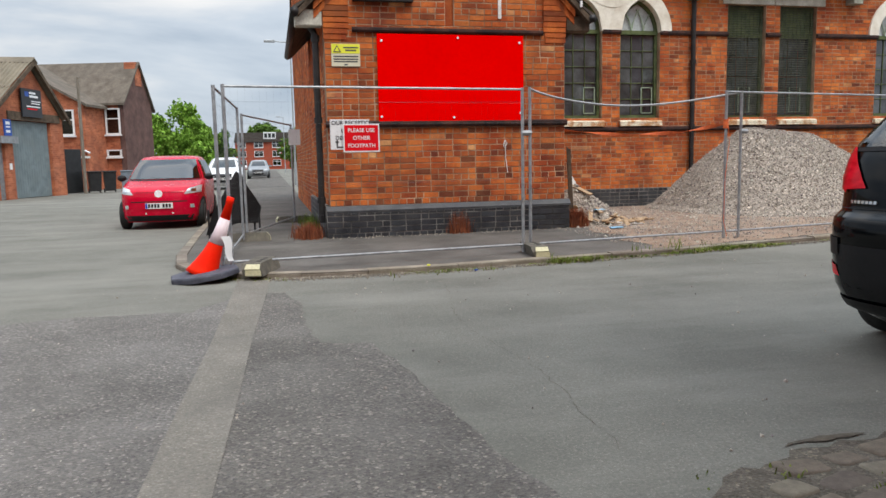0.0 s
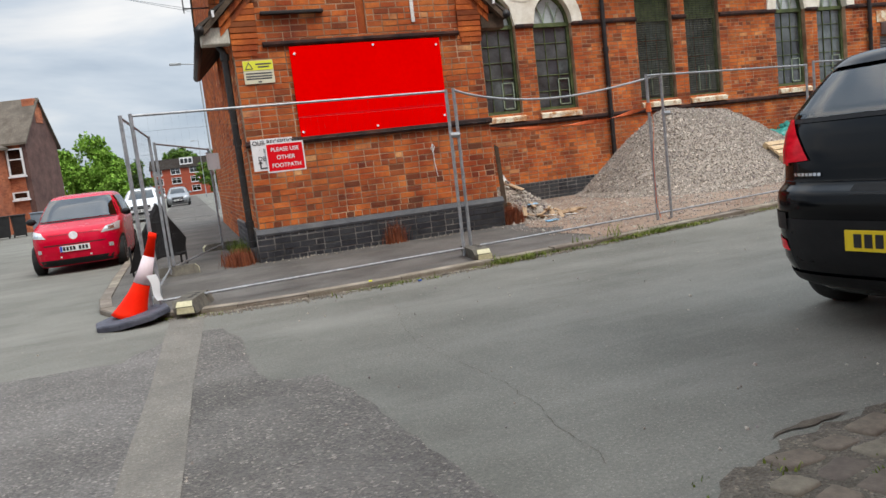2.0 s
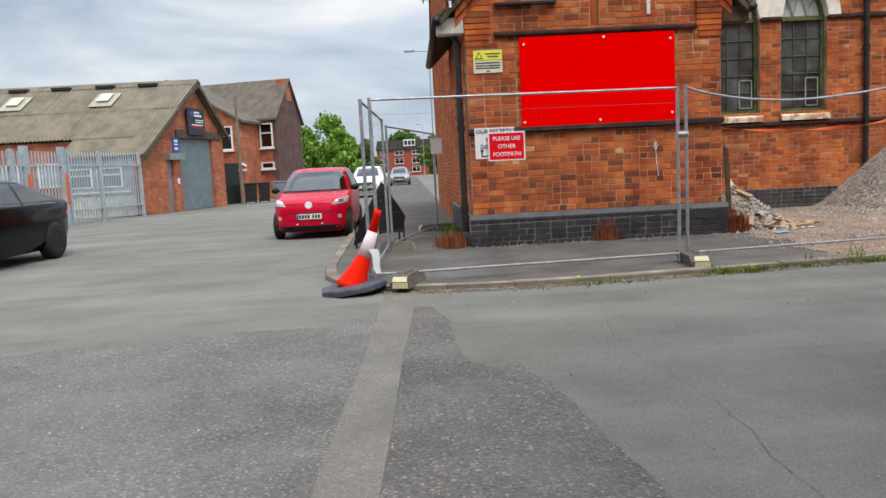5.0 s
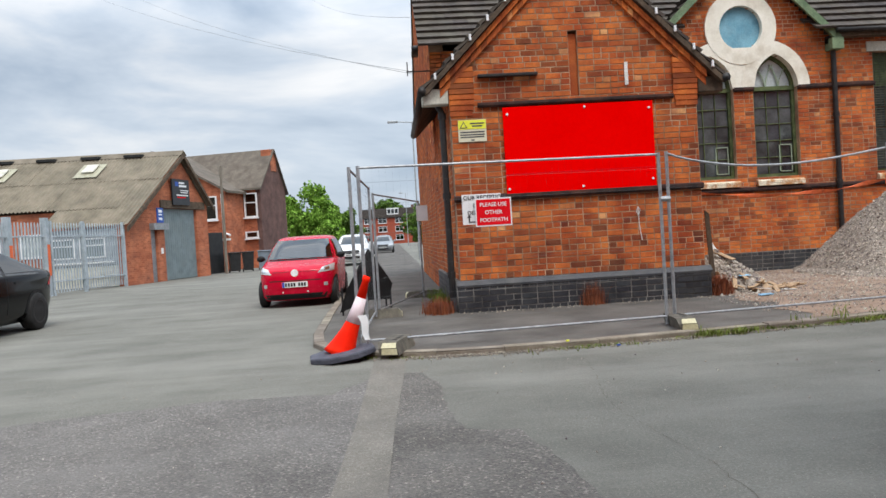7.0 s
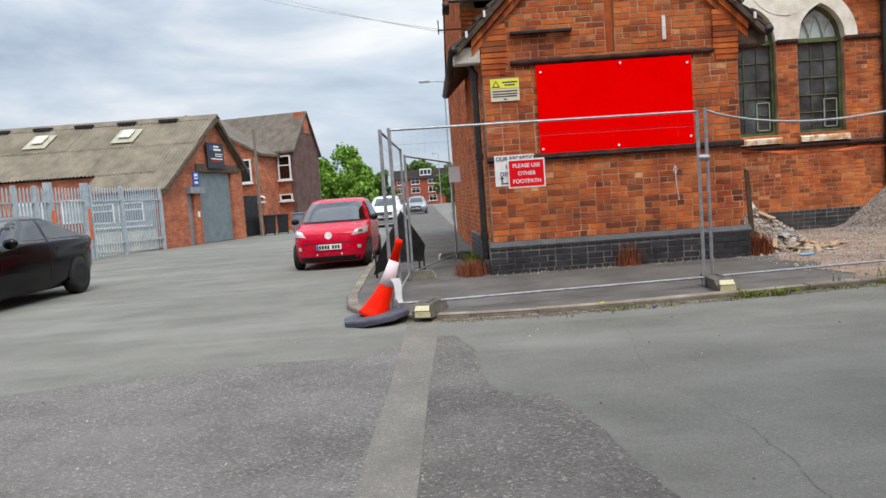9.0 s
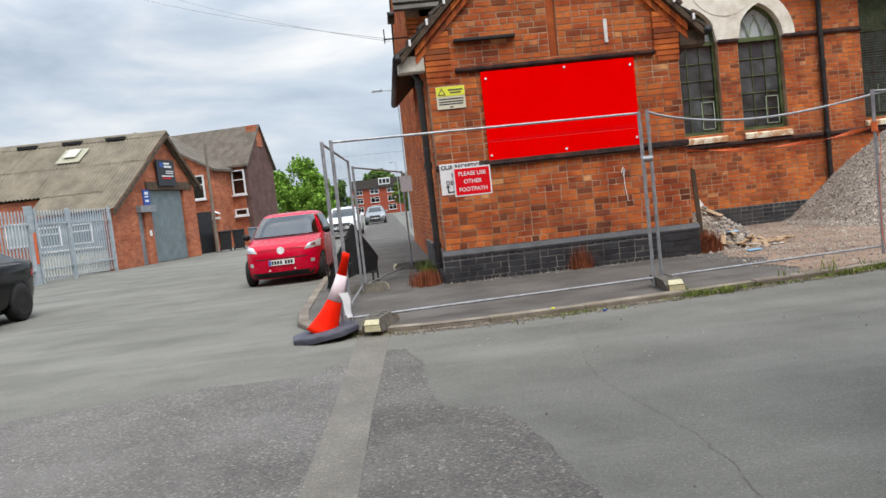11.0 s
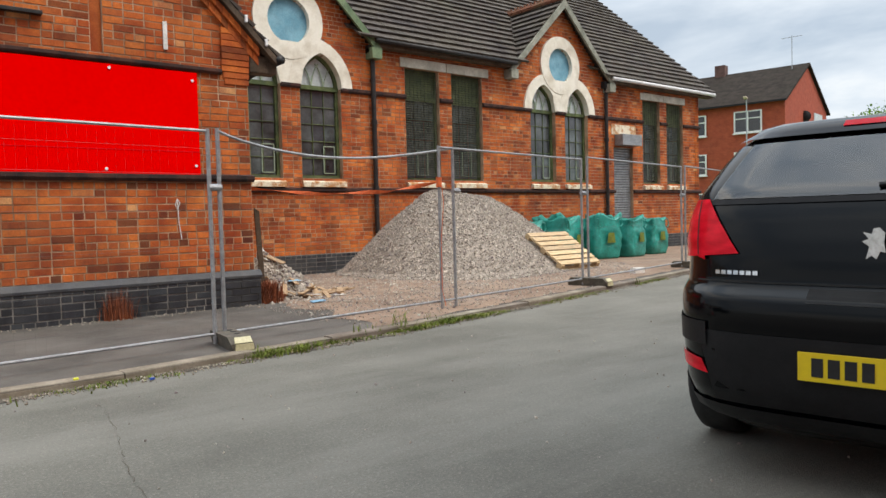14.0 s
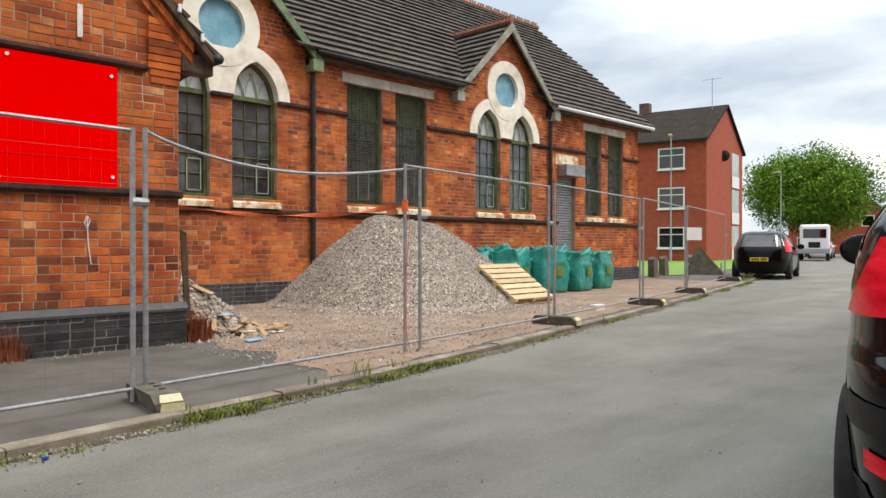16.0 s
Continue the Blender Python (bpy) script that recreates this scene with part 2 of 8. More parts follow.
M["ink"] = surf("dark_print", (0.05, 0.05, 0.055), (0.09, 0.09, 0.095), 9, 0.6, 0, 0.0, 20)
M["bolt"] = surf("white_bolt_cap", (0.75, 0.75, 0.75), (0.82, 0.82, 0.82), 9, 0.4, 0, 0.0, 20)
M["galv"] = surf("galvanised_steel", (0.27, 0.285, 0.30), (0.41, 0.425, 0.44), 14, 0.5, 0.5, 0.1, 80, (0.2, 0.19, 0.17), 0.3, 5)
M["wire"] = surf("fence_wire", (0.10, 0.102, 0.105), (0.17, 0.172, 0.175), 14, 0.8, 0.0, 0, 80, spec=0.1)
M["block"] = surf("recycled_rubber_block", (0.075, 0.068, 0.055), (0.14, 0.125, 0.10), 8, 0.9, 0, 0.4, 60, (0.2, 0.18, 0.13), 0.4, 4)
M["block_end"] = surf("yellowed_reflector", (0.52, 0.48, 0.28), (0.64, 0.60, 0.40), 9, 0.6, 0, 0.1, 50, (0.4, 0.36, 0.22), 0.4, 8)
M["asphalt"] = surf("old_tarmac", (0.122, 0.119, 0.101), (0.172, 0.167, 0.143), 0.9, 0.9, 0, 0.35, 55, (0.245, 0.238, 0.208), 0.72, 1.0, chip=(150, 0.22), streak=(0.16, 0.7, 1))
M["asphalt2"] = surf("coarse_tarmac_patch", (0.102, 0.094, 0.083), (0.160, 0.147, 0.131), 1.2, 0.92, 0, 0.9, 38, (0.185, 0.173, 0.158), 0.6, 0.9, chip=(82, 0.58))
# paler copy of the coarse tarmac, for the patch left of the strip
M["asphalt3"] = surf("paler_coarse_tarmac", (0.118, 0.109, 0.099), (0.175, 0.163, 0.149), 1.1, 0.92, 0, 0.9, 38, (0.21, 0.198, 0.184), 0.6, 0.8, chip=(82, 0.5))
M["gutter"] = surf("gutter_silt", (0.075, 0.064, 0.049), (0.145, 0.125, 0.10), 5, 0.95, 0, 0.8, 60, (0.06, 0.055, 0.035), 0.6, 3, chip=(90, 0.5))
M["concrete_strip"] = surf("worn_concrete", (0.155, 0.142, 0.120), (0.205, 0.188, 0.160), 2, 0.9, 0, 0.4, 50, (0.12, 0.11, 0.098), 0.5, 1.8, chip=(120, 0.25))
M["pave"] = surf("footway_tarmac", (0.066, 0.059, 0.051), (0.108, 0.096, 0.083), 1.5, 0.9, 0, 0.5, 60, (0.19, 0.18, 0.165), 0.4, 0.9)
M["kerb"] = surf("kerb_stone", (0.165, 0.135, 0.10), (0.28, 0.24, 0.19), 3, 0.9, 0, 0.4, 45, (0.10, 0.09, 0.07), 0.5, 2, "object", 0.25)
M["sett"] = surf("stone_sett", (0.105, 0.084, 0.062), (0.185, 0.152, 0.116), 4, 0.85, 0, 0.5, 40, (0.08, 0.07, 0.05), 0.5, 3, "object", 0.3)
M["soil"] = surf("gritty_soil", (0.045, 0.036, 0.026), (0.11, 0.09, 0.065), 6, 0.95, 0, 0.8, 60)
M["dirt"] = surf("brown_gritty_yard", (0.18, 0.116, 0.080), (0.30, 0.208, 0.148), 1.1, 0.95, 0, 0.5, 50, (0.30, 0.25, 0.20), 0.6, 0.9, chip=(70, 0.14))
M["gravel"] = surf("grey_crushed_stone", (0.26, 0.225, 0.19), (0.47, 0.415, 0.36), 8, 0.95, 0, 0.6, 60, None, vary="island", spread=0.55)
M["gravel_base"] = surf("stone_dust", (0.22, 0.185, 0.15), (0.38, 0.33, 0.28), 14, 0.95, 0, 1.0, 45, chip=(38, 0.5))
M["grass"] = surf("weedy_grass", (0.085, 0.125, 0.022), (0.21, 0.25, 0.055), 3, 0.8, 0, 0.2, 40, vary="island", spread=0.4, spec=0.1)
M["straw"] = surf("dry_straw", (0.24, 0.19, 0.09), (0.42, 0.35, 0.19), 3, 0.9, 0, 0.1, 40, vary="island", spread=0.4)
M["gutter_grit"] = surf("gutter_stone", (0.16, 0.13, 0.10), (0.40, 0.35, 0.28), 9, 0.95, 0, 0.3, 60, vary="island", spread=0.5)
M["lawn"] = surf("mown_lawn", (0.10, 0.20, 0.03), (0.17, 0.30, 0.05), 2, 0.9, 0, 0.6, 40)
M["rust_weed"] = surf("dried_russet_weed", (0.16, 0.042, 0.018), (0.32, 0.095, 0.038), 6, 0.9, 0, 0.2, 40, vary="island", spread=0.5)
M["leaf"] = surf("tree_leaf", (0.055, 0.115, 0.016), (0.13, 0.22, 0.035), 1.2, 0.65, 0, 0, 30, vary="island", spread=0.45, spec=0.1)
M["leaf_light"] = surf("bright_leaf", (0.11, 0.22, 0.025), (0.23, 0.38, 0.06), 1.2, 0.65, 0, 0, 30, vary="island", spread=0.4, spec=0.1)
M["leaf_mid"] = surf("mid_green_leaf", (0.070, 0.150, 0.014), (0.17, 0.29, 0.030), 0.6, 0.65, 0, 0, 30, vary="island", spread=0.45, spec=0.1)
M["bark"] = surf("bark", (0.05, 0.04, 0.03), (0.12, 0.10, 0.075), 8, 0.95, 0, 0.6, 30)
# near-black fill for gaps and openings; their shade sits in the colour
M["dark"] = surf("dark_shade_fill", (0.012, 0.013, 0.013), (0.025, 0.026, 0.026), 3, 0.9, 0, 0, 20)
# blue-grey mottling puts the sky's reflection into the pane colour
M["board_in"] = surf("sky_tinted_glazing", (0.030, 0.034, 0.036), (0.13, 0.145, 0.15), 1.6, 0.16, 0, 0, 20, (0.012, 0.014, 0.012), 0.7, 1.3, "object", 0.5, spec=0.7)
M["glaze_pale"] = surf("pale_frosted_glazing", (0.42, 0.46, 0.46), (0.56, 0.60, 0.60), 4, 0.3, 0, 0, 20, (0.25, 0.30, 0.25), 0.4, 5)
M["glass"] = glass_mat("window_glass", (0.35, 0.38, 0.38))
M["car_glass"] = glass_mat("tinted_car_glass", (0.13, 0.165, 0.17), ior=2.0)
M["rear_glass"] = glass_mat("rear_screen_glass", (0.25, 0.30, 0.30), ior=1.95)
M["screen_glass"] = glass_mat("windscreen_glass", (0.20, 0.24, 0.24), ior=2.3)
M["shutter"] = surf("grey_steel_shutter", (0.24, 0.25, 0.26), (0.36, 0.37, 0.385), 6, 0.5, 0.5, 0.1, 60)
M["shutter_blue"] = surf("blue_grey_shutter", (0.15, 0.19, 0.20), (0.22, 0.27, 0.28), 3, 0.6, 0.2, 0.1, 60, (0.11, 0.12, 0.11), 0.5, 1.5)
M["lean_to"] = surf("blue_grey_boarding", (0.22, 0.25, 0.28), (0.36, 0.40, 0.43), 1.5, 0.8, 0, 0.2, 30, (0.16, 0.15, 0.13), 0.5, 1.2)
M["pvc"] = surf("white_pvc", (0.70, 0.70, 0.70), (0.80, 0.80, 0.80), 4, 0.4, 0, 0, 20, even=True)
M["timber"] = surf("new_pallet_timber", (0.50, 0.36, 0.20), (0.66, 0.50, 0.30), 5, 0.8, 0, 0.2, 60, (0.30, 0.2, 0.1), 0.4, 3, "object", 0.2, stretch=(1, 6, 6))
M["old_timber"] = surf("dark_weathered_timber", (0.05, 0.035, 0.022), (0.13, 0.09, 0.06), 5, 0.9, 0, 0.4, 40)
M["splinter"] = surf("broken_boards", (0.30, 0.19, 0.10), (0.52, 0.38, 0.24), 6, 0.9, 0, 0.2, 50, vary="island", spread=0.5)
M["plaster"] = surf("white_plasterboard", (0.62, 0.60, 0.56), (0.74, 0.72, 0.69), 4, 0.9, 0, 0.1, 40)
M["bag"] = surf("green_woven_bag", (0.006, 0.17, 0.135), (0.016, 0.29, 0.235), 5, 0.42, 0, 0.5, 25, (0.05, 0.40, 0.34), 0.4, 4, spec=0.5)
M["tape"] = surf("orange_tape", (0.62, 0.11, 0.03), (0.75, 0.17, 0.05), 8, 0.6, 0, 0, 30)
M["cone"] = surf("orange_red_cone", (0.88, 0.014, 0.002), (0.94, 0.024, 0.004), 5, 0.6, 0, 0.1, 40, (0.6, 0.03, 0.01), 0.3, 5, even=True, spec=0.08)
M["cone_band"] = surf("faded_reflective_band", (0.68, 0.54, 0.56), (0.78, 0.66, 0.68), 9, 0.5, 0, 0.1, 60, even=True)
M["cone_base"] = surf("scuffed_rubber_base", (0.045, 0.047, 0.065), (0.09, 0.092, 0.115), 7, 0.75, 0, 0.3, 40)
M["black_sheet"] = surf("black_plastic_sheet", (0.010, 0.010, 0.011), (0.02, 0.02, 0.021), 5, 0.45, 0, 0.1, 40)
M["paint_black"] = surf("black_car_paint", (0.0016, 0.002, 0.0026), (0.0026, 0.003, 0.004), 2, 0.10, 0, 0, 20, spec=0.22, even=True)
M["paint_red"] = surf("red_car_paint", (0.52, 0.001, 0.022), (0.58, 0.002, 0.030), 2, 0.25, 0, 0, 20, coat=0.12, spec=0.2, even=True)
M["paint_white"] = surf("white_car_paint", (0.72, 0.73, 0.74), (0.78, 0.78, 0.79), 2, 0.3, 0, 0, 20, coat=0.8, even=True)
M["paint_grey"] = surf("silver_grey_car_paint", (0.20, 0.21, 0.22), (0.26, 0.27, 0.28), 2, 0.35, 0.4, 0, 20, coat=0.8, even=True)
M["trim_black"] = surf("black_plastic_trim", (0.007, 0.007, 0.008), (0.013, 0.013, 0.014), 6, 0.5, 0, 0.1, 80, spec=0.25)
M["tyre"] = surf("tyre_rubber", (0.012, 0.012, 0.012), (0.025, 0.025, 0.024), 8, 0.85, 0, 0.3, 60)
M["alloy"] = surf("alloy_wheel", (0.30, 0.30, 0.31), (0.42, 0.42, 0.43), 8, 0.35, 0.8, 0, 60)
M["dark_alloy"] = surf("dark_alloy_wheel", (0.02, 0.02, 0.021), (0.04, 0.04, 0.041), 8, 0.4, 0.5, 0, 60)
M["red_lens"] = surf("red_tail_lens", (0.52, 0.003, 0.012), (0.80, 0.012, 0.030), 7, 0.2, 0, 0, 60, coat=0.06, spec=0.12, even=True, stretch=(1, 1, 3))
M["clear_lens"] = surf("clear_headlamp_lens", (0.50, 0.52, 0.54), (0.70, 0.71, 0.72), 30, 0.15, 0.3, 0, 60, coat=1.0)
M["chrome"] = surf("chrome_badge", (0.70, 0.71, 0.72), (0.80, 0.80, 0.81), 10, 0.2, 1.0, 0, 60)
M["plate_yellow"] = surf("yellow_number_plate", (0.72, 0.53, 0.01), (0.78, 0.58, 0.02), 6, 0.4, 0, 0, 40, (0.5, 0.36, 0.03), 0.3, 9, even=True)
M["plate_white"] = surf("white_number_plate", (0.72, 0.72, 0.70), (0.78, 0.78, 0.76), 6, 0.4, 0, 0, 40, even=True)
M["plate_ink"] = surf("plate_characters", (0.012, 0.012, 0.012), (0.02, 0.02, 0.02), 6, 0.5, 0, 0, 40)
M["euro_blue"] = surf("blue_plate_band", (0.01, 0.05, 0.40), (0.015, 0.06, 0.45), 6, 0.5, 0, 0, 40, even=True)
M["asbestos"] = surf("lichened_corrugated_sheet", (0.15, 0.128, 0.092), (0.235, 0.20, 0.148), 1.6, 0.9, 0, 0.3, 30, (0.105, 0.095, 0.07), 0.6, 0.7, "island", 0.15)
M["skylight"] = surf("yellowed_skylight", (0.30, 0.285, 0.20), (0.40, 0.38, 0.27), 5, 0.5, 0, 0, 30, (0.3, 0.28, 0.2), 0.5, 3)
M["palisade"] = surf("galvanised_palisade", (0.34, 0.39, 0.42), (0.48, 0.53, 0.56), 5, 0.55, 0.3, 0, 50)
M["orange_paint"] = surf("orange_post_paint", (0.70, 0.12, 0.03), (0.76, 0.16, 0.05), 6, 0.6, 0, 0, 40)
M["far_brick"] = surf("far_brick", (0.29, 0.052, 0.026), (0.37, 0.078, 0.038), 3, 0.9, 0, 0.2, 18, (0.18, 0.05, 0.03), 0.3, 0.6, bond=(1.05, 1.2, 1.3, 0.06))
M["far_brick2"] = surf("far_orange_brick", (0.34, 0.095, 0.042), (0.50, 0.165, 0.078), 1.4, 0.9, 0, 0.2, 18, (0.16, 0.065, 0.045), 0.65, 1.1, bond=(1.15, 1.4, 1.6, 0.16))
M["far_brick_dark"] = surf("dark_end_brick", (0.075, 0.04, 0.036), (0.14, 0.075, 0.062), 2, 0.9, 0, 0.3, 14, (0.2, 0.12, 0.1), 0.4, 0.9)
M["far_roof"] = surf("grey_brown_slate", (0.095, 0.076, 0.058), (0.155, 0.128, 0.10), 2, 0.85, 0, 0.4, 12, (0.06, 0.055, 0.045), 0.5, 0.8)
M["flat_roof"] = surf("dark_brown_roof_tile", (0.020, 0.016, 0.013), (0.042, 0.033, 0.027), 2, 0.9, 0, 0.4, 12, (0.03, 0.027, 0.02), 0.5, 0.8, spec=0.1)
M["sign_black"] = surf("black_sign_board", (0.012, 0.013, 0.016), (0.02, 0.021, 0.025), 3, 0.4, 0, 0, 20)
M["sign_blue"] = surf("blue_sign_face", (0.012, 0.06, 0.30), (0.018, 0.08, 0.36), 3, 0.4, 0, 0, 20, even=True)
M["wood_pole"] = surf("telegraph_pole_wood", (0.14, 0.12, 0.095), (0.24, 0.21, 0.17), 4, 0.9, 0, 0.3, 40, stretch=(4, 4, 0.5))
M["bin_black"] = surf("black_wheelie_bin", (0.012, 0.013, 0.014), (0.022, 0.023, 0.024), 4, 0.5, 0, 0.1, 40)
M["blue_scrap"] = surf("faded_blue_sheet", (0.16, 0.34, 0.50), (0.28, 0.46, 0.60), 6, 0.6, 0, 0.1, 40)
M["bin_grey"] = surf("grey_blue_bin", (0.16, 0.20, 0.24), (0.22, 0.26, 0.30), 4, 0.5, 0, 0.1, 40)
M["steel_grey"] = surf("grey_lamp_column", (0.30, 0.32, 0.33), (0.40, 0.42, 0.43), 6, 0.5, 0.3, 0, 40)
M["tan_lamp"] = surf("tan_lamp_head", (0.40, 0.34, 0.22), (0.5, 0.43, 0.3), 6, 0.5, 0, 0, 40)
M["terracotta"] = surf("red_ridge_tile", (0.16, 0.06, 0.035), (0.26, 0.10, 0.055), 5, 0.85, 0, 0.2, 40, (0.15, 0.13, 0.06), 0.5, 2)


# ---- mesh helpers ----
def obj(name, bm, material, parent=None, label="", smooth=False):
    me = bpy.data.meshes.new(name)
    bm.normal_update()
    bm.to_mesh(me)
    bm.free()
    if smooth:
        me.polygons.foreach_set("use_smooth", [True] * len(me.polygons))
    me.materials.append(material)
    ob = new(name, me)
    if parent:
        ob.parent = parent
    if label:
        ob["label"] = label
    return ob


def part(name, bm, material, parent, label="", smooth=False):
    return obj(name, bm, material, parent, label, smooth)


def thing(name, label, category, m=None, group="", kind=""):
    ob = new(name)
    if m is not None:
        ob.matrix_world = m
    ob.empty_display_size = 0.2
    return tagged(ob, label, category, group, kind)


def add_box(bm, lo, hi, m=None, bevel=0.0):
    x0, y0, z0 = lo
    x1, y1, z1 = hi
    vs = [bm.verts.new(p) for p in ((x0, y0, z0), (x1, y0, z0), (x1, y1, z0), (x0, y1, z0), (x0, y0, z1), (x1, y0, z1), (x1, y1, z1), (x0, y1, z1))]
    fs = [bm.faces.new([vs[i] for i in q]) for q in ((3, 2, 1, 0), (4, 5, 6, 7), (0, 1, 5, 4), (1, 2, 6, 5), (2, 3, 7, 6), (3, 0, 4, 7))]
    if bevel:
        es = list({e for f in fs for e in f.edges})
        r = bmesh.ops.bevel(bm, geom=es, offset=bevel, segments=2, affect="EDGES", profile=0.5)
        vs = list({v for f in r["faces"] for v in f.verts} | {v for v in vs if v.is_valid})
    if m is not None:
        for v in vs:
            v.co = m @ v.co
    return vs


def box(lo, hi, bevel=0.0, m=None):
    bm = bmesh.new()
    add_box(bm, lo, hi, m, bevel)
    return bm


def add_tube(bm, pts, r, sides=8, r_end=None, caps=True):
    """A round bar along a run of points."""
    pts = [Vector(p) for p in pts]
    rings = []
    for i, p in enumerate(pts):
        d = (pts[min(i + 1, len(pts) - 1)] - pts[max(i - 1, 0)]).normalized()
        a = d.orthogonal().normalized() if abs(d.z) > 0.95 or i == 0 and abs(d.z) > 0.9 else d.cross(Vector((0, 0, 1))).normalized()
        b = d.cross(a).normalized()
        rr = r if r_end is None else r + (r_end - r) * i / (len(pts) - 1)
        rings.append([bm.verts.new(p + (a * math.cos(2 * math.pi * k / sides) + b * math.sin(2 * math.pi * k / sides)) * rr) for k in range(sides)])
    for q, s in zip(rings, rings[1:]):
        for k in range(sides):
            bm.faces.new((q[k], q[(k + 1) % sides], s[(k + 1) % sides], s[k]))
    if caps:
        bm.faces.new(rings[0][::-1])
        bm.faces.new(rings[-1])
    return bm


def tube(pts, r, sides=8, r_end=None):
    return add_tube(bmesh.new(), pts, r, sides, r_end)


def add_prism(bm, poly, d, m=None):
    """Extrudes a plan outline (list of 3D points in one plane) by the vector d."""
    a = [bm.verts.new(Vector(p)) for p in poly]
    b = [bm.verts.new(Vector(p) + Vector(d)) for p in poly]
    n = len(a)
    bm.faces.new(a[::-1])
    bm.faces.new(b)
    for i in range(n):
        bm.faces.new((a[i], a[(i + 1) % n], b[(i + 1) % n], b[i]))
    if m is not None:
        for v in a + b:
            v.co = m @ v.co
    return bm


def prism(poly, d, m=None):
    bm = add_prism(bmesh.new(), poly, d, m)
    bmesh.ops.recalc_face_normals(bm, faces=bm.faces)
    return bm


def pydata(name, verts, faces, material, parent=None, label="", smooth=False):
    me = bpy.data.meshes.new(name)
    me.from_pydata(verts, [], faces)
    me.update()
    if smooth:
        me.polygons.foreach_set("use_smooth", [True] * len(me.polygons))
    me.materials.append(material)
    ob = new(name, me)
    if parent:
        ob.parent = parent
    if label:
        ob["label"] = label
    return ob


def text_mesh(name, words, size, m, material, parent, depth=0.001, align="CENTER"):
    """Lettering in the built-in font as a thin mesh part, placed by m."""
    cu = bpy.data.curves.new(name, "FONT")
    cu.body, cu.size, cu.extrude, cu.align_x, cu.align_y, cu.offset = words, size, depth, align, "CENTER", size * 0.012
    ob = bpy.data.objects.new(name, cu)
    scene.collection.objects.link(ob)
    bpy.context.view_layer.update()
    me = bpy.data.meshes.new_from_object(ob.evaluated_get(bpy.context.evaluated_depsgraph_get()))
    bpy.data.objects.remove(ob)
    me.materials.clear()
    me.materials.append(material)
    made = new(name, me)
    made.parent = parent
    made.matrix_local = m
    return made


def ground_z(x, y):
    """The streets lie level."""
    return 0.0


# ---- ground ----
def lines(a, b, step):
    return [a + (b - a) * i / max(1, round((b - a) / step)) for i in range(max(1, round((b - a) / step)) + 1)]


gx = [-900, -300, -120, -60] + lines(-40, 60, 4) + [120, 300, 900]
gy = [-900, -300, -120, -40] + lines(-20, 60, 2.5) + [80, 110, 150, 200, 300, 900]
gv = [(x, y, ground_z(x, min(y, 200))) for y in gy for x in gx]
gf = [(j * len(gx) + i, j * len(gx) + i + 1, (j + 1) * len(gx) + i + 1, (j + 1) * len(gx) + i) for j in range(len(gy) - 1) for i in range(len(gx) - 1)]
ground = tagged(pydata("ground", gv, gf, M["asphalt"]), "worn grey tarmac road surface at a street corner", "road", kind="structure")

KERB = [(-1.6, 40.0), (-1.43, 16.0), (-1.36, 12.0), (-1.30, 9.9), (-1.20, 9.0), (-0.92, 8.26), (-0.45, 7.90), (0.2, 7.74), (0.9, 7.69), (1.9, 7.71), (3.0, 7.84), (4.7, 8.05),
        (7.1, 8.49), (9.44, 8.98), (13.3, 9.78), (22.0, 11.8), (40.0, 16.6)]
PZ = 0.048
bm = bmesh.new()
inner = [(x, y) for x, y in KERB[1:]]
face = [bm.verts.new((x, y, PZ)) for x, y in inner] + [bm.verts.new((40, 20.4, PZ)), bm.verts.new((23.4, 18.6, PZ)), bm.verts.new((23.3, 15.6, PZ))]
bm.faces.new(face)
bm.normal_update()
bmesh.ops.triangulate(bm, faces=bm.faces)
pavement = tagged(obj("pavement", bm, M["pave"]), "dark tarmac footway round the corner of the hall", "pavement", kind="structure")
bm = bmesh.new()
ys = lines(16.0, 150, 6)
row = [(bm.verts.new((-1.43 - 0.006 * (y - 16), y, PZ + ground_z(-1.4, y))), bm.verts.new((0.9, y, PZ + ground_z(-1.4, y)))) for y in ys]
for a, b in zip(row, row[1:]):
    bm.faces.new((a[0], a[1], b[1], b[0]))
part("footway_strip", bm, M["pave"], pavement)

# concrete strip and coarse tarmac patch across the side street's mouth
bm = bmesh.new()
strip = [(-0.60, -6), (-0.34, -6), (-0.325, 2.5), (-0.275, 3.75), (-0.235, 5.1), (-0.145, 7.0), (-0.12, 7.78), (-0.44, 7.87), (-0.46, 7.0), (-0.50, 5.15), (-0.555, 3.75), (-0.59, 2.5)]
bm.faces.new([bm.verts.new((x, y, 0.006)) for x, y in strip])
tagged(obj("concrete_channel", bm, M["concrete_strip"]), "pale worn concrete strip set in the tarmac", "road strip", kind="structure")


def ragged(name, outline, z, material, label, category, amount=0.07, step=0.18, seed=3):
    """A flat patch with a broken edge."""
    rng = random.Random(seed)
    pts = []
    for (x0, y0), (x1, y1) in zip(outline, outline[1:] + outline[:1]):
        k = max(1, int(math.hypot(x1 - x0, y1 - y0) / step))
        pts += [(x0 + (x1 - x0) * i / k + rng.uniform(-amount, amount), y0 + (y1 - y0) * i / k + rng.uniform(-amount, amount), z) for i in range(k)]
    b = bmesh.new()
    b.faces.new([b.verts.new(p) for p in pts])
    b.normal_update()
    bmesh.ops.triangulate(b, faces=b.faces)
    return tagged(obj(name, b, material), label, category, kind="structure")


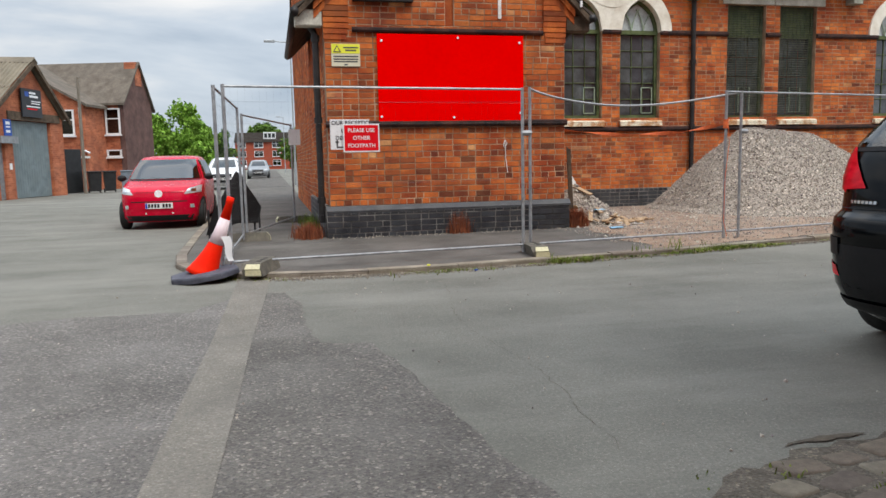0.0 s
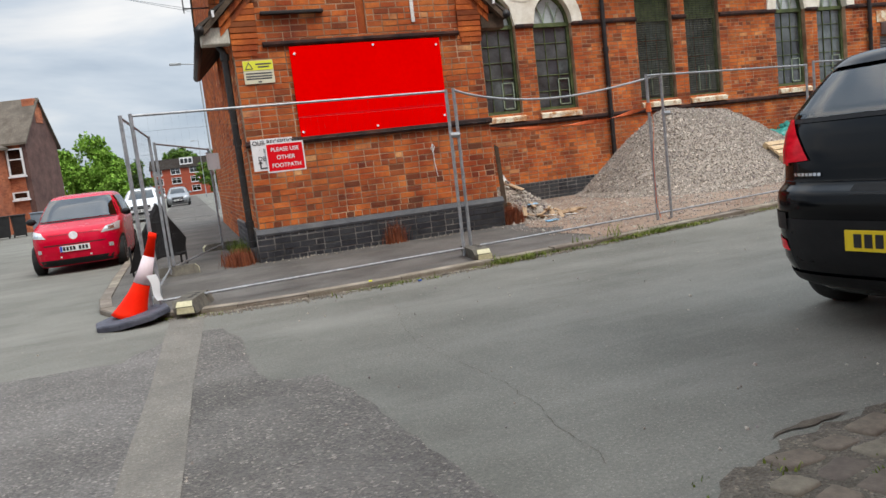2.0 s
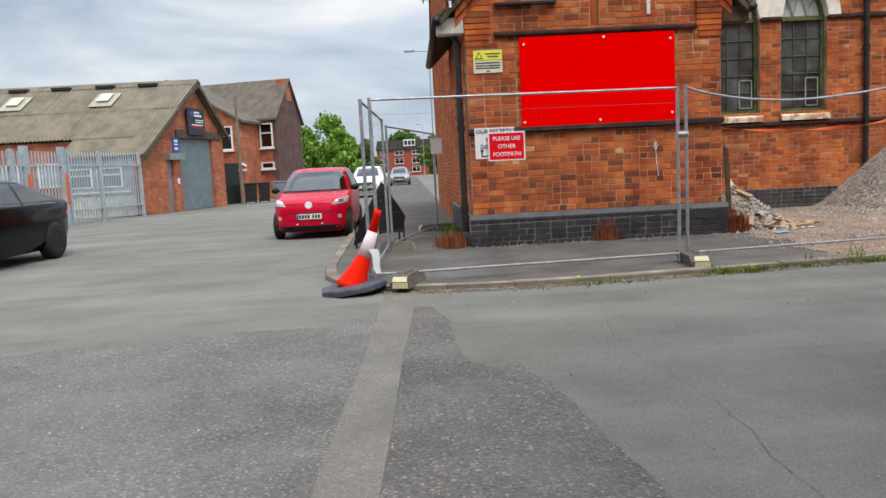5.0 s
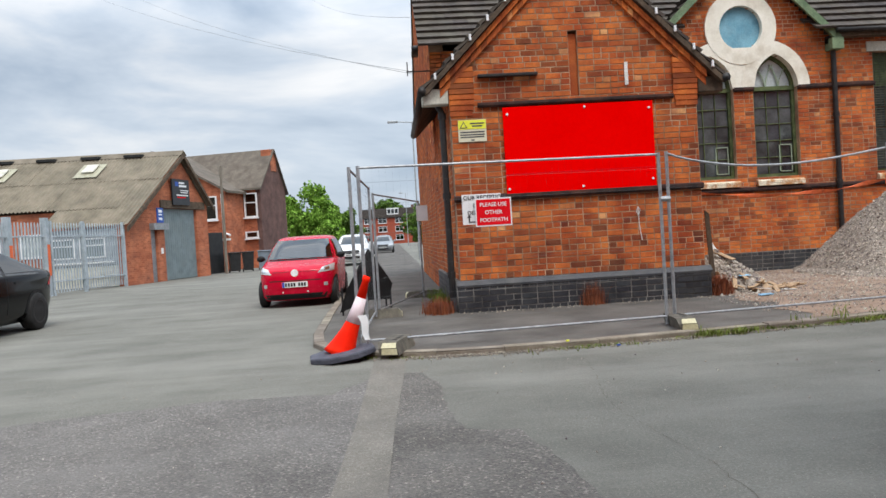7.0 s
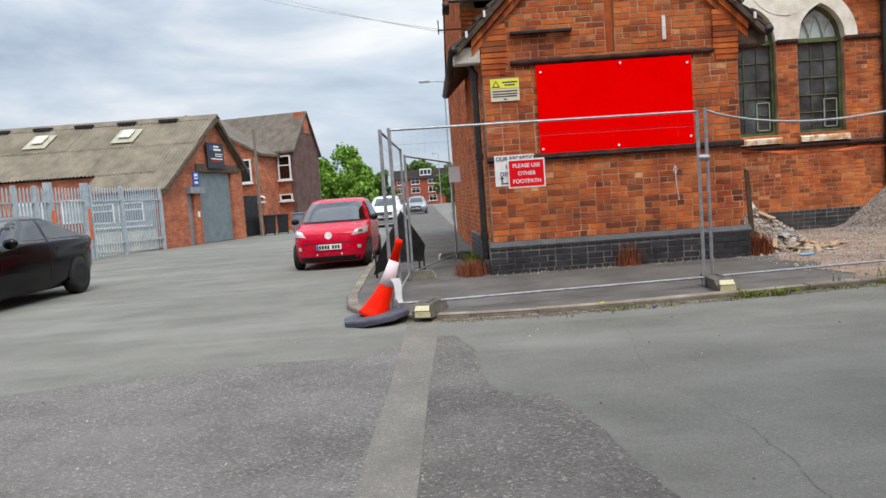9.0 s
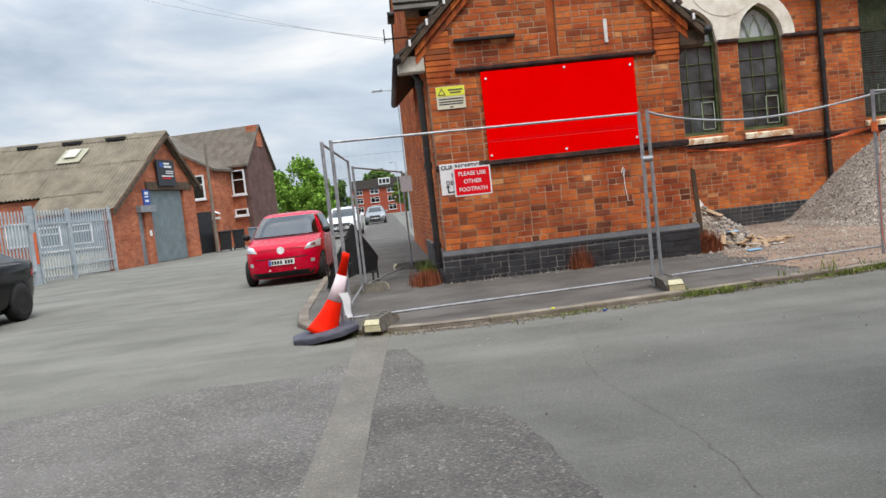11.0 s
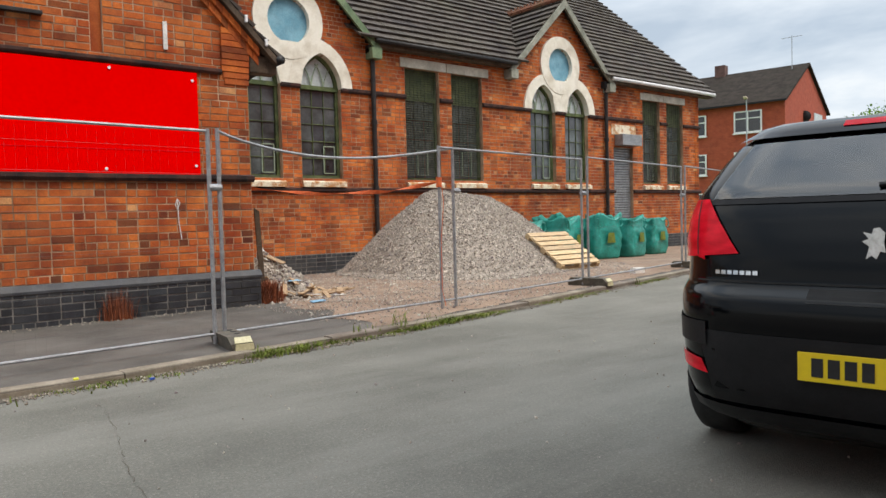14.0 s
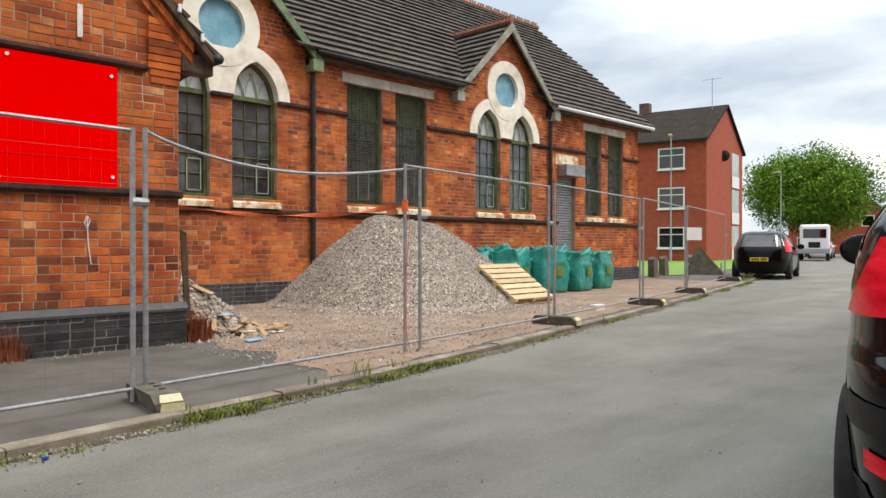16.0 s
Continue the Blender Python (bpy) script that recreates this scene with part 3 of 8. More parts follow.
# brown yard of grit in front of the hall
ragged("yard", [(4.5, 8.24), (5.6, 8.42), (7.1, 8.70), (9.44, 9.24), (13.3, 10.10), (18.0, 11.17), (22.95, 12.37), (22.95, 15.55), (4.75, 15.55), (4.8, 11.7), (4.95, 11.0), (4.7, 10.4), (5.0, 9.8), (4.6, 9.2), (4.75, 8.7)], PZ + 0.005, M["dirt"], "brown gritty yard strewn with stone dust", "yard", 0.05, 0.16, 17)
ragged("tarmac_patch", [(-0.45, -4), (1.25, -4), (1.0, 1.5), (0.88, 2.4), (0.80, 2.75), (0.74, 3.25), (0.68, 3.8), (0.62, 4.3), (0.53, 4.74), (0.2, 4.86), (0.14, 5.5), (0.13, 6.4), (0.0, 6.9), (-0.4, 6.95)], 0.003, M["asphalt2"], "coarse brown-grey tarmac patch with exposed chippings", "road patch", 0.022, 0.12)
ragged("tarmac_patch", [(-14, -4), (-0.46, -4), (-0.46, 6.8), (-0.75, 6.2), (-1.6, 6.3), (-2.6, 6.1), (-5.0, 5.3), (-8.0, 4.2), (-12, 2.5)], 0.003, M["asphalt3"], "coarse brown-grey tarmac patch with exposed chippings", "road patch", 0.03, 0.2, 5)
gut = KERB[6:15]
ragged("gutter_silt", [(x, y - 0.10 - 0.05 * math.sin(3 * x)) for x, y in gut] + [(x, y + 0.02) for x, y in gut[::-1]], 0.005, M["gutter"], "brown silt and grit lying along the kerb", "silt", 0.03, 0.15, 14)
bm = bmesh.new()
rng = random.Random(8)
px, py = 1.36, 2.6
for i in range(76):
    ny = py + 0.06
    nx = 1.31 + 0.05 * math.sin(ny * 2.1) + 0.03 * noise.noise((ny * 3.0, 0.0, 2.0)) + max(0.0, ny - 5.2) * 0.1 + rng.uniform(-0.012, 0.012)
    w = 0.0015 * (0.4 + rng.random())
    if rng.random() < 0.18 or ny > 5.6 and rng.random() < 0.4:
        px, py = nx, ny
        continue
    bm.faces.new([bm.verts.new(p) for p in ((px - w, py, 0.004), (px + w, py, 0.004), (nx + w, ny, 0.004), (nx - w, ny, 0.004))])
    px, py = nx, ny
tagged(obj("road_crack", bm, M["soil"]), "thin dark crack wandering through the tarmac", "crack", kind="structure")


# ---- brickwork ----
COURSE = 0.0905


def arch_half(v, h, spring, rise):
    R = (h * h + rise * rise) / (2 * h)
    d = v - spring
    return 0.0 if d > rise else math.sqrt(max(0.0, R * R - d * d)) - (R - h)


class Face:
    """An upright brick face: a plane with a run of courses, an outline and openings."""

    def __init__(self, origin, along, out, z0, z1, span, holes=()):
        self.o, self.a, self.n, self.z0, self.z1, self.span, self.holes = Vector(origin), Vector(along), Vector(out), z0, z1, span, holes

    def at(self, u, z, d=0.0):
        p = self.o + self.a * u + self.n * d
        return (p.x, p.y, z)

    def runs(self, z, pad=0.0):
        got = [self.span(z)]
        for hole in self.holes:
            r = hole(z)
            if r:
                a, b = r[0] - pad, r[1] + pad
                nxt = []
                for s, e in got:
                    if b <= s or a >= e:
                        nxt.append((s, e))
                    else:
                        if a > s:
                            nxt.append((s, a))
                        if b < e:
                            nxt.append((b, e))
                got = nxt
        return [(s, e) for s, e in got if e - s > 0.03]

    def backing(self, name, thick, material, kind="structure", label="", category="wall"):
        vs, fs = [], []
        z = self.z0
        while z < self.z1 - 1e-6:
            t = min(z + COURSE, self.z1)
            for s, e in self.runs((z + t) / 2):
                k = len(vs)
                for d in (0.0, -thick):
                    vs += [self.at(s, z, d), self.at(e, z, d), self.at(e, t, d), self.at(s, t, d)]
                fs += [(k, k + 1, k + 2, k + 3), (k + 7, k + 6, k + 5, k + 4), (k, k + 4, k + 5, k + 1), (k + 1, k + 5, k + 6, k + 2), (k + 2, k + 6, k + 7, k + 3), (k + 3, k + 7, k + 4, k)]
            z = t
        ob = pydata(name, vs, fs, material)
        return tagged(ob, label, category, kind=kind)

    def pieces(self, z0=None, z1=None, joint=0.0125):
        """Bricks in a mixed bond: (u0, u1, z0, z1)."""
        rng = random.Random(int(self.o.x * 100 + self.o.y * 10) + 5)
        c, z = 0, self.z0
        while z < self.z1 - 0.02:
            t = min(z + COURSE, self.z1)
            for s, e in self.runs((z + t) / 2):
                u, k = s, c
                while u < e - 0.02:
                    w = (0.122 if k or c % 8 else 0.09) if c % 4 == 0 else (0.243 if k else 0.125 + 0.055 * (c % 3))
                    if k and c % 4 and rng.random() < 0.16:
                        w = 0.122
                    b = min(u + w, e)
                    if e - b < 0.05:
                        b = e
                    if (z0 is None or z >= z0) and (z1 is None or z < z1):
                        yield round(u + joint / 2, 3), round(b - joint / 2, 3), z + joint / 2, t - joint / 2, rng
                    u = b
                    k += 1
            c += 1
            z = t

    def joined(self, name, parent, material, proud=0.006, z0=None, z1=None):
        vs, fs = [], []
        for a, b, z, t, rng in self.pieces(z0, z1):
            k = len(vs)
            d = proud + rng.uniform(-0.002, 0.003)
            q = 0.003
            a, b, z, t = a + rng.uniform(-0.002, 0.003), b + rng.uniform(-0.003, 0.002), z + rng.uniform(-0.002, 0.003), t + rng.uniform(-0.003, 0.002)
            vs += [self.at(a, z, -0.004), self.at(b, z, -0.004), self.at(b, t, -0.004), self.at(a, t, -0.004)]
            vs += [self.at(a + q, z + q, d), self.at(b - q, z + q, d), self.at(b - q, t - q, d), self.at(a + q, t - q, d)]
            fs += [(k + 4, k + 5, k + 6, k + 7), (k, k + 1, k + 5, k + 4), (k + 1, k + 2, k + 6, k + 5), (k + 2, k + 3, k + 7, k + 6), (k + 3, k, k + 4, k + 7)]
        return tagged(pydata(name, vs, fs, material, parent), kind="stuff")

    def singles(self, name, parent, material, z0, z1, proud=0.006):
        """Each brick an object of its own, on a mesh shared by its size."""
        kept = {}
        for a, b, z, t, rng in self.pieces(z0, z1):
            w, h = round(b - a, 3), round(t - z, 3)
            if (w, h) not in kept:
                vs, q = [], 0.003
                for g, d in ((0.0, -0.004), (q, proud)):
                    for u, v in ((g, g), (w - g, g), (w - g, h - g), (g, h - g)):
                        p = self.a * u + self.n * d
                        vs.append((p.x, p.y, v))
                me = bpy.data.meshes.new(name)
                me.from_pydata(vs, [], [(4, 5, 6, 7), (0, 1, 5, 4), (1, 2, 6, 5), (2, 3, 7, 6), (3, 0, 4, 7)])
                me.materials.append(material)
                kept[(w, h)] = me
            ob = new(name, kept[(w, h)])
            ob.parent = parent
            ob.location = self.at(a, z + rng.uniform(-0.002, 0.002), rng.uniform(-0.002, 0.003))
            ob.rotation_euler = (0, rng.uniform(-0.009, 0.009) * (0.24 if w > 0.2 else 0.6), 0)


GY, WY = 11.27, 15.75
PX0, PX1, PC = 0.80, 4.62, 2.71
HX0, HX1 = 0.82, 23.1
EAVE = 5.14


def porch_span(z):
    if z < 3.55:
        return PX0, PX1
    h = max(0.02, 1.9 - (z - 3.55) * 1.0)
    return PC - h, PC + h


slot = lambda z: (2.66, 2.80) if 3.26 < z < 4.2 else None
porch = Face((0, GY, 0), (1, 0, 0), (0, -1, 0), 0.53, 5.42, porch_span, [slot])
wall_porch = porch.backing("wall_porch_front", 0.23, M["mortar"], label="gabled orange-red brick front of a Victorian porch, weathered and patched")
porch.joined("brickwork", wall_porch, M["brick_i"], z0=1.76)
slot_back = part("slot_back", box((2.66, GY + 0.055, 3.26), (2.80, GY + 0.14, 4.2)), M["brick_i"], wall_porch)
plinth = Face((0, GY - 0.06, 0), (1, 0, 0), (0, -1, 0), 0.02, 0.43, lambda z: (0.74, 4.68))
wall_plinth = plinth.backing("plinth_porch", 0.3, M["mortar_dark"], label="blue-black engineering brick plinth under the porch", category="plinth")
part("plinth_cap", prism([(0.74, GY - 0.075, 0.43), (0.74, GY + 0.0, 0.43), (0.74, GY + 0.0, 0.53), (0.74, GY - 0.015, 0.53), (0.74, GY - 0.075, 0.46)], (3.96, 0, 0)), M["blue_i"], wall_plinth, "sloping blue brick capping")

# side walls of the porch, facing both ways
pside_l = Face((PX0, WY, 0), (0, -1, 0), (-1, 0, 0), 0.53, 3.55, lambda z: (0.0, WY - GY - 0.24))
ws = pside_l.backing("wall_porch_side", 0.23, M["mortar"], label="sooty red brick side wall of the porch")
pside_l.joined("brickwork", ws, M["brick_i"])
sp = Face((PX0 - 0.06, WY, 0), (0, -1, 0), (-1, 0, 0), 0.0, 0.53, lambda z: (0.0, WY - GY - 0.1))
wsp = sp.backing("plinth_side", 0.25, M["mortar_dark"], label="blue-black brick plinth along the side street", category="plinth")
sp.joined("brickwork", wsp, M["blue_i"])
pside_r = Face((PX1, GY + 0.24, 0), (0, 1, 0), (1, 0, 0), 0.1, 3.55, lambda z: (0.0, WY - GY - 0.24))
ws = pside_r.backing("wall_porch_return", 0.23, M["mortar"], label="red brick return wall of the porch")
pside_r.joined("brickwork", ws, M["brick_i"])

# hall front
BAY1, BAY2 = 7.62, 16.02
GH, GA = 2.0, 7.0
SPRING, RISE, WH = 4.04, 0.72, 0.50


def hall_span(z):
    return HX0, HX1


def arched(c):
    return lambda z: (c - WH, c + WH) if 2.05 < z < SPRING else ((c - arch_half(z, WH, SPRING, RISE) - 0.07, c + arch_half(z, WH, SPRING, RISE) + 0.07) if SPRING <= z < SPRING + RISE + 0.02 else None)


def square(a, b, z0, z1):
    return lambda z: (a, b) if z0 < z < z1 else None


def round_hole(c, zc, r):
    return lambda z: (c - math.sqrt(r * r - (z - zc) ** 2), c + math.sqrt(r * r - (z - zc) ** 2)) if abs(z - zc) < r else None


ARCH_X = [BAY1 - 0.72, BAY1 + 0.73, BAY2 - 0.70, BAY2 + 0.70]
SQ = [(10.61, 11.64), (12.03, 13.05), (19.9, 20.82), (21.2, 22.14)]
DOOR = (18.42, 19.36)
openings = [arched(c) for c in ARCH_X] + [square(a, b, 2.05, 4.72) for a, b in SQ] + [square(*DOOR, 0, 3.2)]
hall = Face((0, WY, 0), (1, 0, 0), (0, -1, 0), 0.46, EAVE, hall_span, openings + [round_hole(BAY1, 5.35, 0.5), round_hole(BAY2, 5.34, 0.5)])
wall_hall = hall.backing("wall_hall_front", 0.34, M["mortar"], label="long orange-red Victorian brick front with paired windows, patched and weathered")
hall.joined("brickwork", wall_hall, M["brick_i"])
for c in (BAY1, BAY2):
    g = Face((0, WY, 0), (1, 0, 0), (0, -1, 0), EAVE, GA - 0.1, lambda z, c=c: (c - max(0.02, GH - (z - EAVE + 0.05)), c + max(0.02, GH - (z - EAVE + 0.05))), [round_hole(c, 5.35 if c == BAY1 else 5.34, 0.5)])
    wg = g.backing("wall_hall_gable", 0.34, M["mortar"], label="brick gable with a round window in white stone")
    g.joined("brickwork", wg, M["brick_i"])
hp = Face((0, WY - 0.07, 0), (1, 0, 0), (0, -1, 0), 0.02, 0.46, lambda z: (PX1 + 0.05, HX1 + 0.05), [square(*DOOR, 0, 3)])
whp = hp.backing("plinth_hall", 0.3, M["mortar_dark"], label="blue-black brick plinth along the hall", category="plinth")
hp.joined("brickwork", whp, M["blue_i"])

# hall end walls
DEPTH, RIDGE = 9.8, 9.65
SL = (RIDGE - EAVE) / (DEPTH / 2)
for name, x, out, s in (("wall_hall_west", HX0, -1, -1), ("wall_hall_east", HX1, 1, 1)):
    def end_span(z, s=s):
        c, h = s * DEPTH / 2, DEPTH / 2 - max(0.0, (z - EAVE) / SL)
        return c - max(h, 0.03), c + max(h, 0.03)
    f = Face((x, WY, 0), (0, s, 0), (out, 0, 0), -0.4, RIDGE - 0.15, end_span)
    w = f.backing(name, 0.3, M["mortar"], label="tall sooty red brick end wall of the hall")
    f.joined("brickwork", w, M["brick_i"])
tagged(obj("wall_hall_back", box((HX0 + 0.31, WY + DEPTH - 0.3, -0.4), (HX1 - 0.31, WY + DEPTH, EAVE)), M["far_brick"]), "plain brick rear wall of the hall", "wall", kind="structure")
tagged(obj("floor_hall", box((HX0 + 0.31, WY + 0.4, 0.0), (HX1 - 0.31, WY + DEPTH - 0.31, 0.12)), M["dark"]), "dark floor inside the hall", "floor", kind="structure")


# string courses: moulded sooty bands that break round the windows
def band(name, z, h, runs, y, proud=0.07):
    b = bmesh.new()
    for s, e in runs:
        add_prism(b, [(s, y, z), (s, y - proud * 0.6, z), (s, y - proud, z + h * 0.35), (s, y - proud, z + h * 0.8), (s, y, z + h)], (e - s, 0, 0))
    bmesh.ops.recalc_face_normals(b, faces=b.faces)
    return tagged(obj(name, b, M["string"]), "soot-darkened moulded brick string course", "string course", kind="structure")


def gaps(a, b, cuts):
    out, s = [], a
    for c, d in sorted(cuts):
        if c > s:
            out.append((s, c))
        s = max(s, d)
    if s < b:
        out.append((s, b))
    return out


win = [(c - WH - 0.0, c + WH) for c in ARCH_X] + SQ
band("string_lower", 1.78, 0.11, gaps(PX1 + 0.02, HX1 + 0.03, [DOOR]), WY - 0.008)
band("string_upper", 3.97, 0.11, gaps(PX1 + 0.02, HX1 + 0.03, win), WY - 0.008, 0.06)
band("string_porch_lower", 1.72, 0.10, [(PX0 - 0.02, PX1 + 0.02)], GY - 0.008)
band("string_porch_upper", 3.13, 0.08, [(1.22, 4.24)], GY - 0.008, 0.06)


# ---- roofs ----
def tiles(name, eave, along, up, out, length, slope, gauge, width, label, category, clip=None, skip=None, own=None):
    """Courses of interlocking tiles: a thin wedge each, lying on a slope."""
    e, a, u, n = Vector(eave), Vector(along).normalized(), Vector(up).normalized(), Vector(out).normalized()
    rng = random.Random(int(length * 100))
    vs, fs, singles = [], [], []
    rows = int(math.ceil(slope / gauge))
    for r in range(rows):
        s0, s1 = r * gauge - 0.03, min((r + 1) * gauge, slope)
        k0, k1 = (0.0, length) if clip is None else clip((s0 + s1) / 2)
        w = k0 - (width / 2 if r % 2 else 0)
        while w < k1 - 0.01:
            b0, b1 = max(w, k0), min(w + width, k1)
            w += width
            if b1 - b0 < 0.01 or skip and skip(e + a * (b0 + b1) / 2 + u * (s0 + s1) / 2):
                continue
            j = rng.uniform(-0.003, 0.003)
            if own and b1 - b0 > width - 0.001 and s1 - s0 > gauge + 0.02 and own(e + a * (b0 + b1) / 2 + u * (s0 + s1) / 2):
                singles.append(e + a * b0 + u * s0 + n * j)
                continue
            k = len(vs)
            for s, lo, hi in ((s0, 0.024, 0.078 + j), (s1, 0.0, 0.014 + j)):
                for b in (b0, b1):
                    vs += [tuple(e + a * b + u * s + n * lo), tuple(e + a * b + u * s + n * hi)]
            fs += [(k, k + 2, k + 3, k + 1), (k + 1, k + 3, k + 7, k + 5), (k, k + 4, k + 6, k + 2), (k, k + 1, k + 5, k + 4), (k + 2, k + 6, k + 7, k + 3)]
    roof = tagged(pydata(name, vs, fs, M["tile"]), label, category, kind="structure")
    if singles:
        tv = []
        for s, lo, hi in ((0.0, 0.024, 0.078), (gauge + 0.03, 0.0, 0.014)):
            for b in (0.0, width):
                tv += [tuple(a * b + u * s + n * lo), tuple(a * b + u * s + n * hi)]
        me = bpy.data.meshes.new("roof_tile")
        me.from_pydata(tv, [], [(0, 2, 3, 1), (1, 3, 7, 5), (0, 4, 6, 2), (0, 1, 5, 4), (2, 6, 7, 3)])
        me.materials.append(M["tile_o"])
        for p in singles:
            ob = new("roof_tile", me)
            ob.parent = roof
            ob.location = p
    return roof


EY, EZ = WY - 0.30, EAVE + 0.05
RY = WY + DEPTH / 2
upv = Vector((0, RY - EY, RIDGE - EZ + 0.1))
nrm = Vector((0, -(RIDGE - EZ + 0.1), RY - EY)).normalized()
roof_front = tiles("roof_hall", (HX0 - 0.24, EY, EZ), (1, 0, 0), upv, nrm, HX1 - HX0 + 0.79, upv.length, 0.30, 0.33, "brown concrete tile roof of the hall in even courses", "roof",
                   skip=lambda p: any(abs(p.x - c) < GH + 0.05 and p.z < GA - 0.15 - abs(p.x - c) and p.y < WY + 1.6 for c in (BAY1, BAY2)),
                   own=lambda p: 9.8 < p.x < 13.9)
bm = bmesh.new()
add_prism(bm, [(HX0 - 0.05, WY + 0.36, EZ + 0.55), (HX0 - 0.05, RY, RIDGE + 0.03), (HX0 - 0.05, 2 * RY - EY, EZ - 0.03), (HX0 - 0.05, 2 * RY - EY, EZ - 0.12), (HX0 - 0.05, RY, RIDGE - 0.10), (HX0 - 0.05, WY + 0.36, EZ + 0.45)], (HX1 - HX0 + 0.55, 0, 0))
bmesh.ops.recalc_face_normals(bm, faces=bm.faces)
part("roof_boarding", bm, M["tile"], roof_front)
bm = bmesh.new()
x = HX0 - 0.24
while x < HX1 + 0.5:
    add_tube(bm, [(x, RY, RIDGE + 0.10), (x + 0.43, RY, RIDGE + 0.10)], 0.11, 8)
    for k in range(3):
        add_box(bm, (x + 0.06 + 0.13 * k, RY - 0.015, RIDGE + 0.2), (x + 0.13 + 0.13 * k, RY + 0.015, RIDGE + 0.29))
    x += 0.45
part("ridge_tiles", bm, M["terracotta"], roof_front, "crested terracotta ridge tiles")
# gutter and fascia
for a, b in ((HX0 - 0.24, PX0 - 0.36), (PX1 + 0.4, BAY1 - GH), (BAY1 + GH, BAY2 - GH), (BAY2 + GH, HX1 + 0.5)):
    mt = M["pvc"] if a > BAY2 else M["black_iron"]
    g = tube([(a, EY - 0.02, EZ - 0.04), (b, EY - 0.02, EZ - 0.05)], 0.06, 8)
    tagged(obj("gutter", g, mt, smooth=True), "half-round gutter along the eaves", "gutter", kind="structure")
    tagged(obj("fascia", box((a, EY + 0.05, EZ - 0.16), (b, WY - 0.02, EZ - 0.06)), M["old_timber"]), "dark timber eaves board", "eaves board", kind="structure")

for c, wood in ((BAY1, M["green_wood"]), (BAY2, M["grey_wood"])):
    hs, base, top = GH + 0.12, EAVE - 0.12, GA + 0.12
    k = (top - base) / hs
    fy = WY - 0.24
    for s in (-1, 1):
        back = 18.1
        u = Vector((-s * hs, 0, top - base))
        n2 = Vector((s * (top - base), 0, hs)).normalized()
        L = back - fy

        def clip(sl, u=u, L=L, s=s, base=base):
            z = base + sl * u.normalized().z
            far = max(0.4, (WY - 0.3) + (z - EZ) / ((RIDGE - EZ + 0.1) / (RY - EY)) - fy + 0.12)
            return 0.0, min(L, far)
        ob = tiles("roof_gable", (c + s * hs, fy, base), (0, 1, 0), u, n2, L, u.length, 0.26, 0.30, "small tiled gable roof on the hall", "roof", clip)
        b = bmesh.new()
        d = Vector((-s, 0, k)).normalized()
        off = Vector((0, 0, -0.24))
        p0, p1 = Vector((c + s * (hs + 0.02), fy - 0.03, base + 0.02)), Vector((c, fy - 0.03, top + 0.02))
        add_prism(b, [p0, p1, p1 + off, p0 + off * 0.8], (0, 0.06, 0))
        bmesh.ops.recalc_face_normals(b, faces=b.faces)
        part("barge_board", b, wood, ob, "peeling painted barge board")
        b = box((c + s * (hs - 0.08) - 0.13, fy - 0.05, base - 0.26), (c + s * (hs - 0.08) + 0.13, WY - 0.01, base - 0.02))
        part("eaves_box", b, wood, ob)
    b = bmesh.new()
    y = fy
    while y < 17.7:
        add_tube(b, [(c, y, top + 0.07), (c, y + 0.38, top + 0.07)], 0.09, 8)
        for kk in range(3):
            add_box(b, (c - 0.012, y + 0.05 + 0.12 * kk, top + 0.15), (c + 0.012, y + 0.11 + 0.12 * kk, top + 0.22))
        y += 0.4
    part("ridge_tiles", b, M["terracotta"], ob, "crested terracotta ridge tiles")

